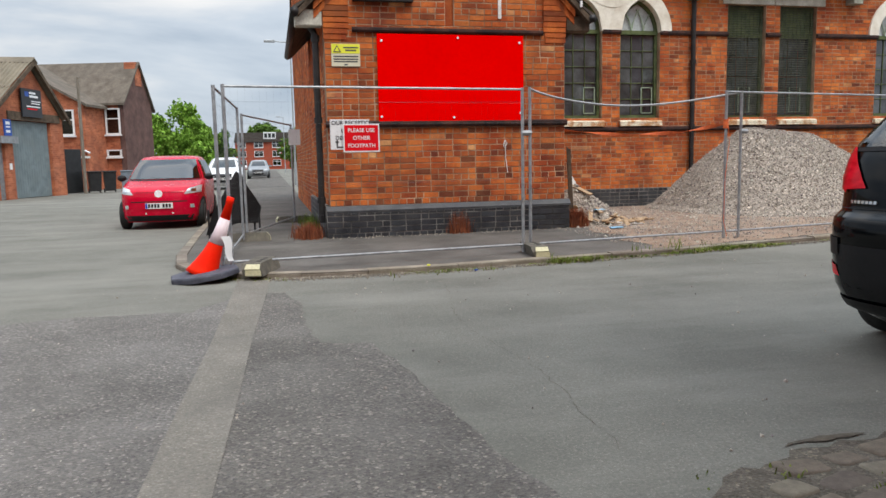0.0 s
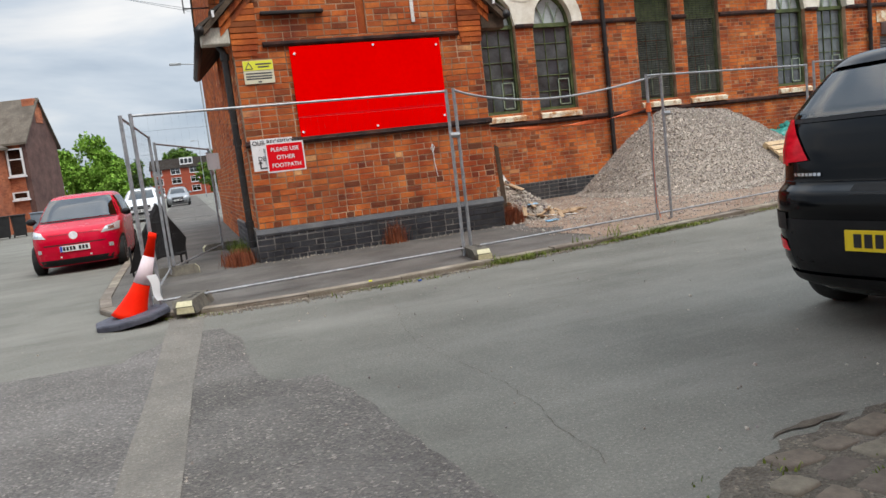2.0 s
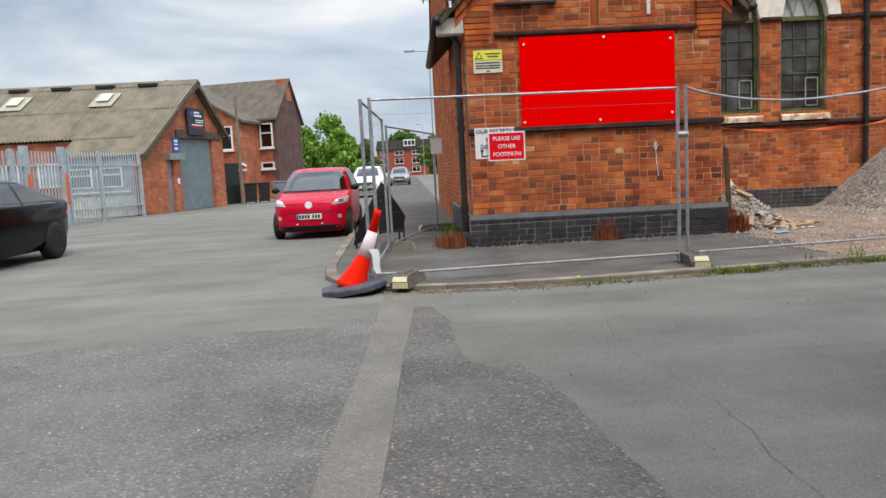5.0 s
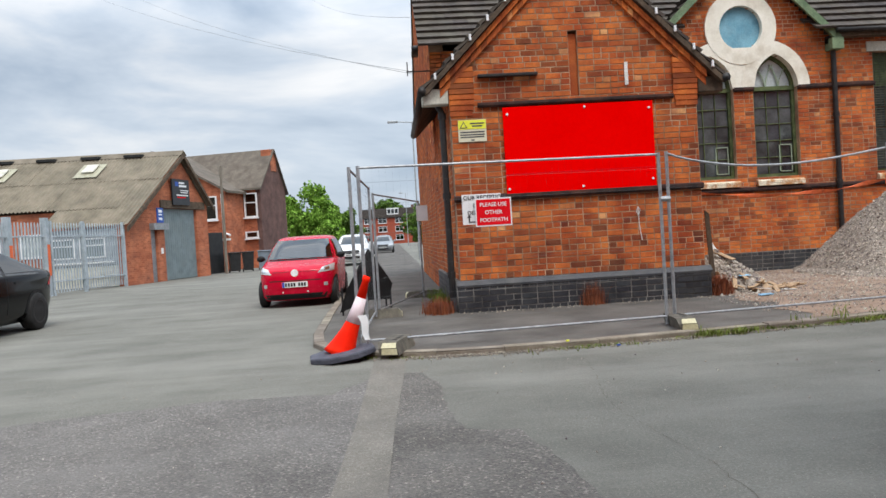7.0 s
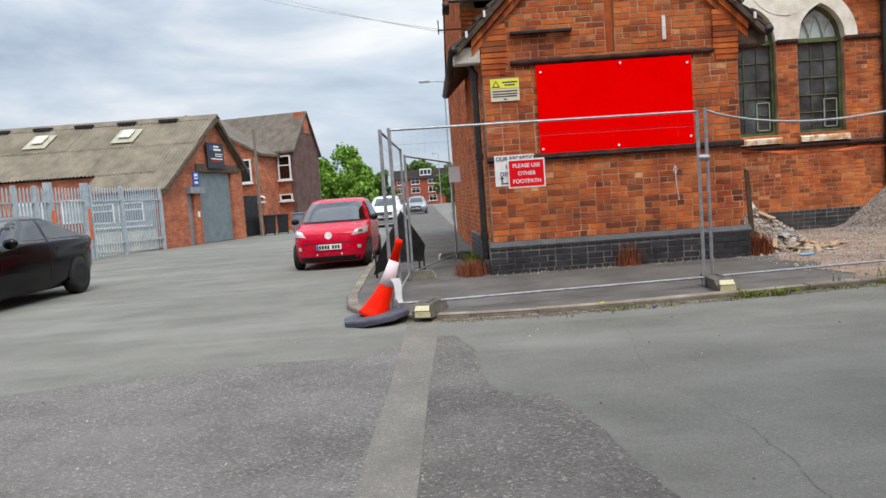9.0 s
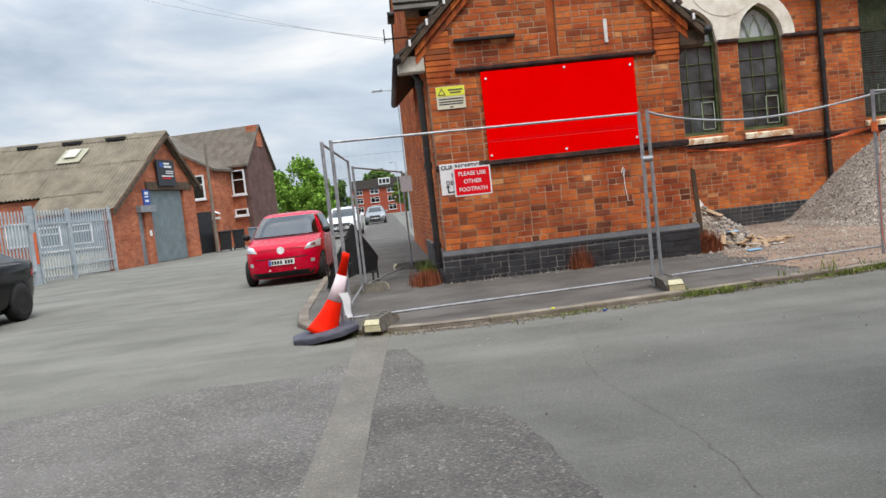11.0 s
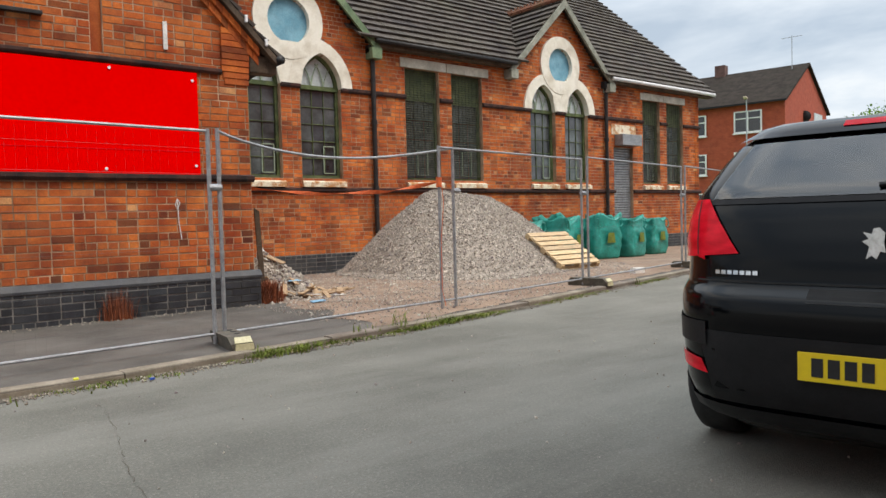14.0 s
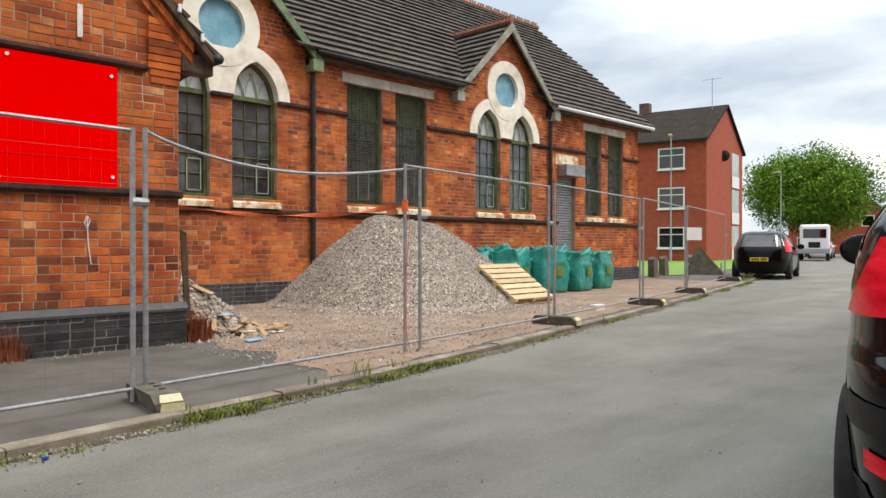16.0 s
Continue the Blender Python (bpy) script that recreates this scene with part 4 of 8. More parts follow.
# porch roof
hs, base, top, fy = 2.28, 3.42, 5.70, GY - 0.16
for s in (-1, 1):
    u = Vector((-s * hs, 0, top - base))
    n2 = Vector((s * (top - base), 0, hs)).normalized()
    slope_main = (RIDGE - EZ + 0.1) / (RY - EY)

    def clip2(sl, u=u):
        z = base + sl * u.normalized().z
        return 0.0, min(6.0, max(WY - fy, (WY - 0.3) + (z - EZ) / slope_main - fy + 0.1))
    ob = tiles("roof_porch", (PC + s * hs, fy, base), (0, 1, 0), u, n2, 6.0, u.length, 0.26, 0.30, "dark tiled roof of the porch", "roof", clip2)
    b = bmesh.new()
    p0, p1 = Vector((PC + s * hs, fy + 0.0, base - 0.0)), Vector((PC, fy + 0.0, top - 0.0))
    add_prism(b, [p0, p1, p1 + Vector((0, 0, -0.10)), p0 + Vector((0, 0, -0.10))], (0, 4.6, 0))
    bmesh.ops.recalc_face_normals(b, faces=b.faces)
    part("roof_underside", b, M["old_timber"], ob)
    for i in range(8):
        q = p0.lerp(p1, 0.07 + 0.122 * i)
        part("verge_clip", box((q.x - 0.018, fy - 0.035, q.z - 0.03), (q.x + 0.018, fy - 0.002, q.z + 0.065), 0.006), M["bolt"], ob, "white mortar nub at the tile edge")
    # oversailing brick verge under the slates
    b = bmesh.new()
    steps = 24
    for i in range(steps):
        t0, t1 = i / steps, (i + 0.93) / steps
        a0, a1 = p0.lerp(p1, 0.10 + 0.88 * t0), p0.lerp(p1, 0.10 + 0.88 * t1)
        for d, pr in ((-0.12, 0.10), (-0.24, 0.06)):
            o = Vector((0, 0, d))
            y0 = GY - pr
            add_prism(b, [(a0.x, y0, a0.z + d), (a1.x, y0, a1.z + d), (a1.x, y0, a1.z + d - 0.105), (a0.x, y0, a0.z + d - 0.105)], (0, pr - 0.008, 0))
    bmesh.ops.recalc_face_normals(b, faces=b.faces)
    tagged(part("verge_bricks", b, M["brick_i"], wall_porch, "oversailing brick verge"), kind="stuff")
    # corbelled kneeler
    b = bmesh.new()
    for i in range(9):
        wd = 0.36 if i > 1 else 0.32 + 0.02 * i
        x0 = PX0 if s < 0 else PX1 - wd
        z = 3.02 + 0.082 * i
        add_box(b, (x0 - 0.01, GY - 0.02 - 0.009 * min(i, 4), z), (x0 + wd + 0.01, GY - 0.004, z + 0.072))
    tagged(part("kneeler_bricks", b, M["brick_i"], wall_porch, "corbelled brick kneeler"), kind="stuff")
    gx0 = PC + s * (hs + 0.05)
    b = tube([(gx0, fy - 0.02, base - 0.03), (gx0, WY - 0.1, base - 0.05)], 0.065, 8)
    tagged(obj("gutter", b, M["black_iron"], smooth=True), "black iron gutter on the porch eaves", "gutter", kind="structure")
    b = box((min(gx0, PX0 - 0.0) if s < 0 else PX1 + 0.02, GY - 0.05, base - 0.22), (PX0 - 0.02 if s < 0 else gx0, GY + 0.15, base + 0.02), 0.02)
    tagged(obj("eaves_block", b, M["lintel"] if s < 0 else M["old_timber"]), "mossy stone block under the eaves" if s < 0 else "dark timber eaves block", "eaves block", kind="structure")


# ---- windows of the hall ----
def arch_pts(c, h, spring, rise, grow=0.0, n=10):
    """Points of a pointed arch from the right spring over the apex to the left spring, grown outward by grow."""
    R = (h * h + rise * rise) / (2 * h)
    a_top = math.asin(min(1.0, rise / R))
    cr = c + h - R
    top = math.acos(min(1.0, max(-1.0, (c - cr) / (R + grow))))
    right = [(cr + (R + grow) * math.cos(top * i / n), spring + (R + grow) * math.sin(top * i / n)) for i in range(n + 1)]
    left = [(2 * c - x, z) for x, z in right[::-1]]
    return right + left[1:]


def ring_bm(inner, outer, y, depth):
    b = bmesh.new()
    vi = [b.verts.new((x, y, z)) for x, z in inner]
    vo = [b.verts.new((x, y, z)) for x, z in outer]
    wi = [b.verts.new((x, y + depth, z)) for x, z in inner]
    wo = [b.verts.new((x, y + depth, z)) for x, z in outer]
    n = len(vi)
    closed = inner[0] == inner[-1]
    for i in range(n - 1):
        b.faces.new((vi[i], vi[i + 1], vo[i + 1], vo[i]))
        b.faces.new((vi[i], wi[i], wi[i + 1], vi[i + 1]))
        b.faces.new((vo[i], vo[i + 1], wo[i + 1], wo[i]))
    if not closed:
        b.faces.new((vi[0], vo[0], wo[0], wi[0]))
        b.faces.new((vi[-1], wi[-1], wo[-1], vo[-1]))
    else:
        bmesh.ops.remove_doubles(b, verts=b.verts, dist=1e-5)
    bmesh.ops.recalc_face_normals(b, faces=b.faces)
    return b


def circle(c, zc, r, n=40):
    pts = [(c + r * math.cos(2 * math.pi * i / n), zc + r * math.sin(2 * math.pi * i / n)) for i in range(n)]
    return pts + [pts[0]]


def sill(c0, c1, parent):
    b = bmesh.new()
    add_prism(b, [(c0, WY + 0.2, 2.06), (c0, WY - 0.05, 2.03), (c0, WY - 0.11, 2.0), (c0, WY - 0.11, 1.90), (c0, WY - 0.02, 1.90), (c0, WY + 0.2, 1.95)], (c1 - c0, 0, 0))
    bmesh.ops.recalc_face_normals(b, faces=b.faces)
    part("window_sill", b, M["sill"], parent, "pale stone sill streaked with rust")


def bars(name, segs, r, material, parent, y):
    b = bmesh.new()
    for (x0, z0), (x1, z1) in segs:
        add_tube(b, [(x0, y, z0), (x1, y, z1)], r, 5)
    part(name, b, material, parent)


def glazing(name, parent, x0, x1, z0, z1, y, cols, rows, material):
    """Each pane its own slightly tilted sheet."""
    rng = random.Random(int(x0 * 50))
    for i in range(cols):
        for j in range(rows):
            a, b_ = x0 + (x1 - x0) * i / cols, x0 + (x1 - x0) * (i + 1) / cols
            c, d = z0 + (z1 - z0) * j / rows, z0 + (z1 - z0) * (j + 1) / rows
            k = [rng.uniform(-0.006, 0.006) for _ in range(4)]
            b = bmesh.new()
            add_prism(b, [(a + 0.008, y + k[0], c + 0.008), (b_ - 0.008, y + k[1], c + 0.008), (b_ - 0.008, y + k[2], d - 0.008), (a + 0.008, y + k[3], d - 0.008)], (0, 0.004, 0))
            bmesh.ops.recalc_face_normals(b, faces=b.faces)
            part(name, b, material, parent)


wnum = 0
for c in ARCH_X:
    wnum += 1
    w = thing("window_%d" % wnum, "tall pointed window with dark leaded panes and pale green tracery", "window", kind="structure")
    y = WY + 0.16
    x0, x1 = c - WH, c + WH
    # outer frame
    fr = bmesh.new()
    for a, b_ in ((x0, x0 + 0.07), (x1 - 0.07, x1)):
        add_box(fr, (a, y - 0.04, 2.04), (b_, y + 0.05, SPRING))
    add_box(fr, (x0 + 0.07, y - 0.04, 2.04), (x1 - 0.07, y + 0.05, 2.16))
    add_box(fr, (x0 + 0.0, y - 0.06, SPRING - 0.05), (x1, y + 0.045, SPRING + 0.04))
    part("window_frame", fr, M["frame_green"], w, "green mouldering timber frame")
    inner = arch_pts(c, WH - 0.075, SPRING, RISE - 0.08)
    outer = arch_pts(c, WH - 0.0, SPRING, RISE - 0.0)
    part("arch_frame", ring_bm(inner, outer, y - 0.04, 0.09), M["frame_green"], w)
    # tracery: two mullions that cross as pointed loops
    segs = []
    hw = WH - 0.07
    for s in (-1, 1):
        pts = []
        for i in range(9):
            t = i / 8
            pts.append((c + s * hw / 3 * (1 - 1.15 * t * t) if t < 0.95 else c - s * 0.04, SPRING + 0.52 * t))
        segs += list(zip(pts, pts[1:]))
        pts2 = [(c + s * (hw / 3 + 0.30 * (i / 6) ** 1.6 * 0.5), SPRING + 0.42 * i / 6) for i in range(7)]
        segs += list(zip(pts2, pts2[1:]))
    bars("tracery", segs, 0.017, M["frame_pale"], w, y - 0.02)
    top = bmesh.new()
    poly = arch_pts(c, WH - 0.06, SPRING, RISE - 0.06)
    top.faces.new([top.verts.new((x, y + 0.012, z)) for x, z in poly])
    part("fanlight", top, M["glaze_pale"], w, "pale frosted glass in the arch head")
    glazing("pane", w, x0 + 0.07, x1 - 0.07, 2.16, SPRING - 0.05, y + 0.01, 3, 5, M["board_in"])
    seg = [((x0 + 0.07 + (x1 - x0 - 0.14) * k / 3, 2.16), (x0 + 0.07 + (x1 - x0 - 0.14) * k / 3, SPRING - 0.05)) for k in (1, 2)]
    seg += [((x0 + 0.07, 2.16 + (SPRING - 2.21) * k / 5), (x1 - 0.07, 2.16 + (SPRING - 2.21) * k / 5)) for k in range(1, 5)]
    bars("glazing_bar", seg, 0.011, M["frame_green"], w, y - 0.005)
    b = bmesh.new()
    a = c + 0.10
    for lo, hi in (((a, 2.2), (a + 0.018, 2.8)), ((a + 0.27, 2.2), (a + 0.288, 2.8)), ((a, 2.2), (a + 0.288, 2.218)), ((a, 2.782), (a + 0.288, 2.8))):
        add_box(b, (lo[0], y - 0.03, lo[1]), (hi[0], y - 0.012, hi[1]))
    part("casement", b, M["frame_pale"], w, "small pale opening light")
    sill(c - WH - 0.03, c + WH + 0.03, w)

for a, b_ in SQ:
    wnum += 1
    w = thing("window_%d" % wnum, "tall square-headed window behind a dark wire guard", "window", kind="structure")
    y = WY + 0.16
    fr = bmesh.new()
    for p, q in ((a, a + 0.06), (b_ - 0.06, b_)):
        add_box(fr, (p, y - 0.04, 2.04), (q, y + 0.05, 4.72))
    add_box(fr, (a + 0.06, y - 0.04, 2.04), (b_ - 0.06, y + 0.05, 2.14))
    add_box(fr, (a + 0.06, y - 0.04, 4.64), (b_ - 0.06, y + 0.05, 4.72))
    add_box(fr, (a + 0.06, y - 0.045, 3.98), (b_ - 0.06, y + 0.045, 4.06))
    part("window_frame", fr, M["frame_green"], w, "green mouldering timber frame")
    glazing("pane", w, a + 0.06, b_ - 0.06, 2.14, 3.98, y + 0.01, 3, 4, M["board_in"])
    top = box((a + 0.06, y + 0.0, 4.06), (b_ - 0.06, y + 0.02, 4.64))
    part("boarded_light", top, M["frame_green"], w, "greenish boarded top light")
    b = bmesh.new()
    z = 2.2
    while z < 4.68:
        add_tube(b, [(a + 0.02, WY + 0.07, z), (b_ - 0.02, WY + 0.07, z)], 0.009, 4)
        z += 0.055
    x = a + 0.08
    while x < b_:
        add_tube(b, [(x, WY + 0.062, 2.2), (x, WY + 0.062, 4.68)], 0.005, 4)
        x += 0.11
    tagged(part("wire_guard", b, M["mesh_guard"], w, "sagging rusty wire guard"), kind="stuff")
    b = bmesh.new()
    k = a + 0.42
    for lo, hi in (((k, 2.2), (k + 0.02, 2.82)), ((k + 0.3, 2.2), (k + 0.32, 2.82)), ((k, 2.2), (k + 0.32, 2.22)), ((k, 2.8), (k + 0.32, 2.82))):
        add_box(b, (lo[0], y - 0.03, lo[1]), (hi[0], y - 0.012, hi[1]))
    part("casement", b, M["frame_pale"], w, "small pale opening light")
    sill(a - 0.03, b_ + 0.03, w)
for a, b_ in ((10.47, 11.86), (11.88, 13.27), (19.78, 21.0), (21.02, 22.25)):
    tagged(obj("lintel", box((a, WY - 0.03, 4.72), (b_, WY + 0.12, 4.94), 0.008), M["lintel"]), "pale weathered stone lintel over a window", "lintel", kind="structure")

for c, zc in ((BAY1, 5.35), (BAY2, 5.34)):
    wnum += 1
    w = thing("window_%d" % wnum, "round window boarded in faded blue within white-painted stone tracery", "window", kind="structure")
    part("round_surround", ring_bm(circle(c, zc, 0.48), circle(c, zc, 0.80), WY - 0.065, 0.22), M["stone"], w, "flaking white stone ring")
    b = bmesh.new()
    add_prism(b, [(x, WY + 0.05, z) for x, z in circle(c, zc, 0.495)[:-1]], (0, 0.02, 0))
    bmesh.ops.recalc_face_normals(b, faces=b.faces)
    part("blue_board", b, M["blue_board"], w, "faded pale blue board")
    for cc in [q for q in ARCH_X if abs(q - c) < 1]:
        part("arch_surround", ring_bm(arch_pts(cc, WH, SPRING, RISE), arch_pts(cc, WH, SPRING, RISE, 0.27), WY - 0.055 - 0.004 * (cc > c), 0.3), M["stone"], w, "flaking white stone arch")
    b = bmesh.new()
    add_prism(b, [(c - 0.24, WY - 0.05, SPRING), (c + 0.24, WY - 0.05, SPRING), (c + 0.34, WY - 0.05, 4.5), (c + 0.72, WY - 0.05, 4.92), (c - 0.72, WY - 0.05, 4.92), (c - 0.34, WY - 0.05, 4.5)], (0, 0.045, 0))
    bmesh.ops.recalc_face_normals(b, faces=b.faces)
    part("spandrel", b, M["stone"], w, "flaking white stone spandrel")

# shuttered door
d = thing("door_1", "closed grey roller shutter door in the brick front", "door", kind="structure")
b = bmesh.new()
z = 0.1
while z < 3.15:
    add_prism(b, [(DOOR[0], WY + 0.14, z), (DOOR[0], WY + 0.10, z + 0.012), (DOOR[0], WY + 0.10, z + 0.06), (DOOR[0], WY + 0.14, z + 0.075)], (DOOR[1] - DOOR[0], 0, 0))
    z += 0.078
bmesh.ops.recalc_face_normals(b, faces=b.faces)
part("shutter_slats", b, M["shutter"], d)
part("shutter_box", box((18.46, WY - 0.32, 3.22), (19.42, WY - 0.012, 3.55), 0.01), M["shutter"], d, "grey steel shutter housing")
tagged(obj("lintel", box((18.3, WY - 0.03, 3.56), (19.5, WY - 0.01, 3.86), 0.005), M["sill"]), "peeling painted lintel above the shutter", "lintel", kind="structure")


# ---- downpipes ----
def pipe(name, x, y, z0, z1, r=0.055, bend=None):
    b = bmesh.new()
    pts = [(x, y, z0), (x, y, z1)]
    if bend:
        pts += bend
    add_tube(b, pts, r, 10)
    for z in lines(z0 + 0.3, z1 - 0.1, 1.4):
        add_tube(b, [(x, y, z), (x, y, z + 0.09)], r * 1.3, 10)
    o = tagged(obj(name, b, M["black_iron"], smooth=False), "black cast-iron downpipe on the brickwork", "downpipe", kind="structure")
    h = box((x - 0.13, y - 0.08, z1 - 0.02), (x + 0.13, y + 0.1, z1 + 0.18), 0.02)
    if not bend:
        part("hopper", h, M["black_iron"], o)
    else:
        h.free()
    return o


pipe("downpipe", 9.66, WY - 0.09, 0.06, 4.9)
pipe("downpipe", 17.98, WY - 0.09, 0.06, 4.9)
pipe("downpipe", 0.68, GY + 0.12, 0.28, 3.1, 0.05, [(0.60, GY + 0.16, 3.25), (0.42, GY + 0.2, 3.36)])
pipe("downpipe", 4.74, GY + 0.55, 3.0, 3.1, 0.05, [(4.84, GY + 0.4, 3.25), (5.02, GY + 0.3, 3.36)])

# ---- things fixed on the porch front ----
board = thing("sign_board", "large blank bright red board bolted to the porch front", "board")
part("panel", box((1.585, GY - 0.055, 1.805), (3.905, GY - 0.03, 3.11), 0.003), M["red_board"], board)
part("panel_lip", box((1.59, GY - 0.058, 2.095), (3.90, GY - 0.0555, 2.103)), M["red_sign"], board)
for x, z in ((1.65, 3.005), (2.84, 3.065), (3.84, 3.005), (1.625, 1.875), (2.76, 1.86), (3.85, 1.92)):
    part("bolt_cap", tube([(x, GY - 0.056, z), (x, GY - 0.068, z)], 0.018, 12), M["bolt"], board, "white bolt cap")
part("batten", box((1.62, GY - 0.03, 1.9), (3.9, GY - 0.011, 2.0)), M["old_timber"], board)

ys = thing("warning_sign", "cream and yellow warning sign screwed to the brick porch", "sign", pose(0, 0, -0.015))
part("plate", box((0.90, GY - 0.022, 2.64), (1.33, GY - 0.010, 2.97), 0.002), M["cream_sign"], ys)
part("yellow_band", box((0.905, GY - 0.026, 2.83), (1.325, GY - 0.0222, 2.965)), M["yellow_sign"], ys, "bright yellow band")
tri = bmesh.new()
add_prism(tri, [(0.925, GY - 0.0265, 2.845), (1.045, GY - 0.0265, 2.845), (0.985, GY - 0.0265, 2.95)], (0, -0.002, 0))
part("triangle", tri, M["ink"], ys, "black warning triangle")
tri = bmesh.new()
add_prism(tri, [(0.948, GY - 0.029, 2.857), (1.022, GY - 0.029, 2.857), (0.985, GY - 0.029, 2.925)], (0, -0.0015, 0))
part("triangle_field", tri, M["yellow_sign"], ys)
for k, (x0, x1, z) in enumerate(((1.08, 1.30, 2.915), (1.11, 1.27, 2.875), (0.93, 1.30, 2.785), (0.93, 1.30, 2.745), (0.93, 1.29, 2.71), (1.09, 1.14, 2.665))):
    part("print_bar", box((x0, GY - 0.0285 if z > 2.83 else GY - 0.024, z - 0.010), (x1, GY - 0.0265 if z > 2.83 else GY - 0.0222, z + 0.010)), M["ink"], ys)

tagged(obj("ledge_bar", box((1.24, GY - 0.10, 3.575), (2.15, GY - 0.005, 3.62), 0.006), M["black_iron"]), "narrow dark iron ledge fixed to the porch gable", "ledge")
tagged(obj("white_bracket", box((3.505, GY - 0.03, 3.37), (3.56, GY - 0.010, 3.72), 0.004), M["plaster"]), "short white painted wooden strip on the gable", "strip")
b = bmesh.new()
add_tube(b, [(3.6, GY - 0.02, 1.5), (3.57, GY - 0.025, 1.42), (3.6, GY - 0.022, 1.36), (3.63, GY - 0.024, 1.45), (3.6, GY - 0.02, 1.5), (3.61, GY - 0.02, 1.2), (3.64, GY - 0.018, 0.98)], 0.006, 5)
tagged(obj("loose_cord", b, M["bolt"]), "loose white cord hanging on the porch brickwork", "cord")

# ---- temporary fence ----

def fence_panel(p0, p1, base=0.09, top=2.05, sag=0.0, h_rows=(0.32, 0.62, 0.95, 1.3, 1.62, 1.85), dip=None):
    """A mesh panel between two posts: tubular frame, bent rails, welded wires."""
    a, b_ = Vector((*p0, 0)), Vector((*p1, 0))
    d = b_ - a
    ob = thing("temporary_fence", "galvanised temporary mesh fence panel on the kerb", "fence", group="temporary fence panels")
    for p in (a + d * 0.012, b_ - d * 0.012):
        part("post", tube([(p.x, p.y, base - 0.02), (p.x, p.y, top)], 0.0195, 10), M["galv"], ob)
    n = 24
    dips = dip or (lambda t: 0.0)
    tr = [a + d * (0.012 + 0.976 * i / n) + Vector((0, 0, top - 0.02 - dips(i / n))) for i in range(n + 1)]
    br = [a + d * (0.012 + 0.976 * i / n) + Vector((0, 0, base + 0.07 - sag * math.sin(math.pi * i / n))) for i in range(n + 1)]
    part("top_rail", tube(tr, 0.0135, 8), M["galv"], ob)
    part("bottom_rail", tube(br, 0.0135, 8), M["galv"], ob)
    b = bmesh.new()
    count = int(d.length / 0.075)
    for i in range(1, count):
        t = i / count
        k = min(int(t * n), n - 1)
        f = t * n - k
        hi, lo = tr[k].lerp(tr[k + 1], f), br[k].lerp(br[k + 1], f)
        add_tube(b, [lo, hi], 0.00032, 3, caps=False)
    for z in h_rows:
        add_tube(b, [a + d * 0.012 + Vector((0, 0, z)), b_ - d * 0.012 + Vector((0, 0, z))], 0.0011, 3, caps=False)
    part("coupler", tube([(a.x + d.x * 0.985, a.y + d.y * 0.985, 1.5), (a.x + d.x * 1.02, a.y + d.y * 1.02, 1.5)], 0.032, 8), M["galv"], ob, "galvanised post coupler")
    tagged(part("wire_mesh", b, M["wire"], ob, "fine welded wire mesh"), kind="stuff")
    return ob


def lerp2(p, q, t):
    return p[0] + (q[0] - p[0]) * t, p[1] + (q[1] - p[1]) * t


fence_panel((-0.55, 8.10), (2.93, 8.40), top=2.03)
fence_panel((2.95, 8.41), (6.18, 8.82), dip=lambda t: 0.19 * math.sin(math.pi * t ** 0.8), top=2.04)
fence_panel((5.84, 8.76), (9.24, 9.35), top=2.04)
fence_panel((9.33, 9.36), (13.25, 10.15), top=2.08)
fence_panel((13.34, 10.16), (17.07, 11.1), top=2.10)
fence_panel((17.16, 11.12), (23.3, 12.8), top=2.14)
# panels that turn the corner along the side street
fence_panel((-0.61, 8.14), (-0.50, 11.3), top=2.03)
fence_panel((-0.46, 11.4), (0.36, 14.6), top=1.95)

BLK = None


def fence_foot(x, y, turn, base=PZ):
    """A long moulded block with tapered ends, sockets and pale reflective end caps."""
    global BLK
    m = pose(x, y, base, 0, 0, turn)
    if BLK is None:
        ob = thing("ballast_block", "moulded dark rubber fence foot with a yellowed end", "fence foot", group="fence feet")
        b = bmesh.new()
        add_prism(b, [(-0.34, -0.11, 0), (0.34, -0.11, 0), (0.34, -0.09, 0.07), (0.28, -0.075, 0.13), (-0.28, -0.075, 0.13), (-0.34, -0.09, 0.07)], (0, 0.2, 0))
        bmesh.ops.recalc_face_normals(b, faces=b.faces)
        part("body", b, M["block"], ob)
        for s in (-1, 1):
            c = bmesh.new()
            add_prism(c, [(s * 0.343, -0.095, 0.008), (s * 0.343, 0.075, 0.008), (s * 0.343, 0.070, 0.068), (s * 0.343, -0.088, 0.068)], (s * 0.004, 0, 0))
            add_prism(c, [(s * 0.344, -0.080, 0.074), (s * 0.344, 0.078, 0.074), (s * 0.300, 0.070, 0.120), (s * 0.300, -0.072, 0.120)], (s * 0.004, 0, 0.004))
            bmesh.ops.recalc_face_normals(c, faces=c.faces)
            part("end_cap", c, M["block_end"], ob, "yellowed reflective cap")
        for k in (-0.12, 0.0, 0.12):
            part("socket", tube([(k, -0.01, 0.131), (k, -0.01, 0.134)], 0.028, 10), M["dark"], ob)
        ob.matrix_world = m
        BLK = ob
        return ob
    return copy_thing(BLK, m)


for x, y, t in ((3.00, 8.28, 83), (-0.20, 8.02, 74), (9.30, 9.28, 100), (13.31, 10.05, 100), (17.12, 11.0, 102), (23.35, 12.7, 100), (-0.46, 11.35, 5), (0.34, 14.7, 10)):
    fence_foot(x, y, t)

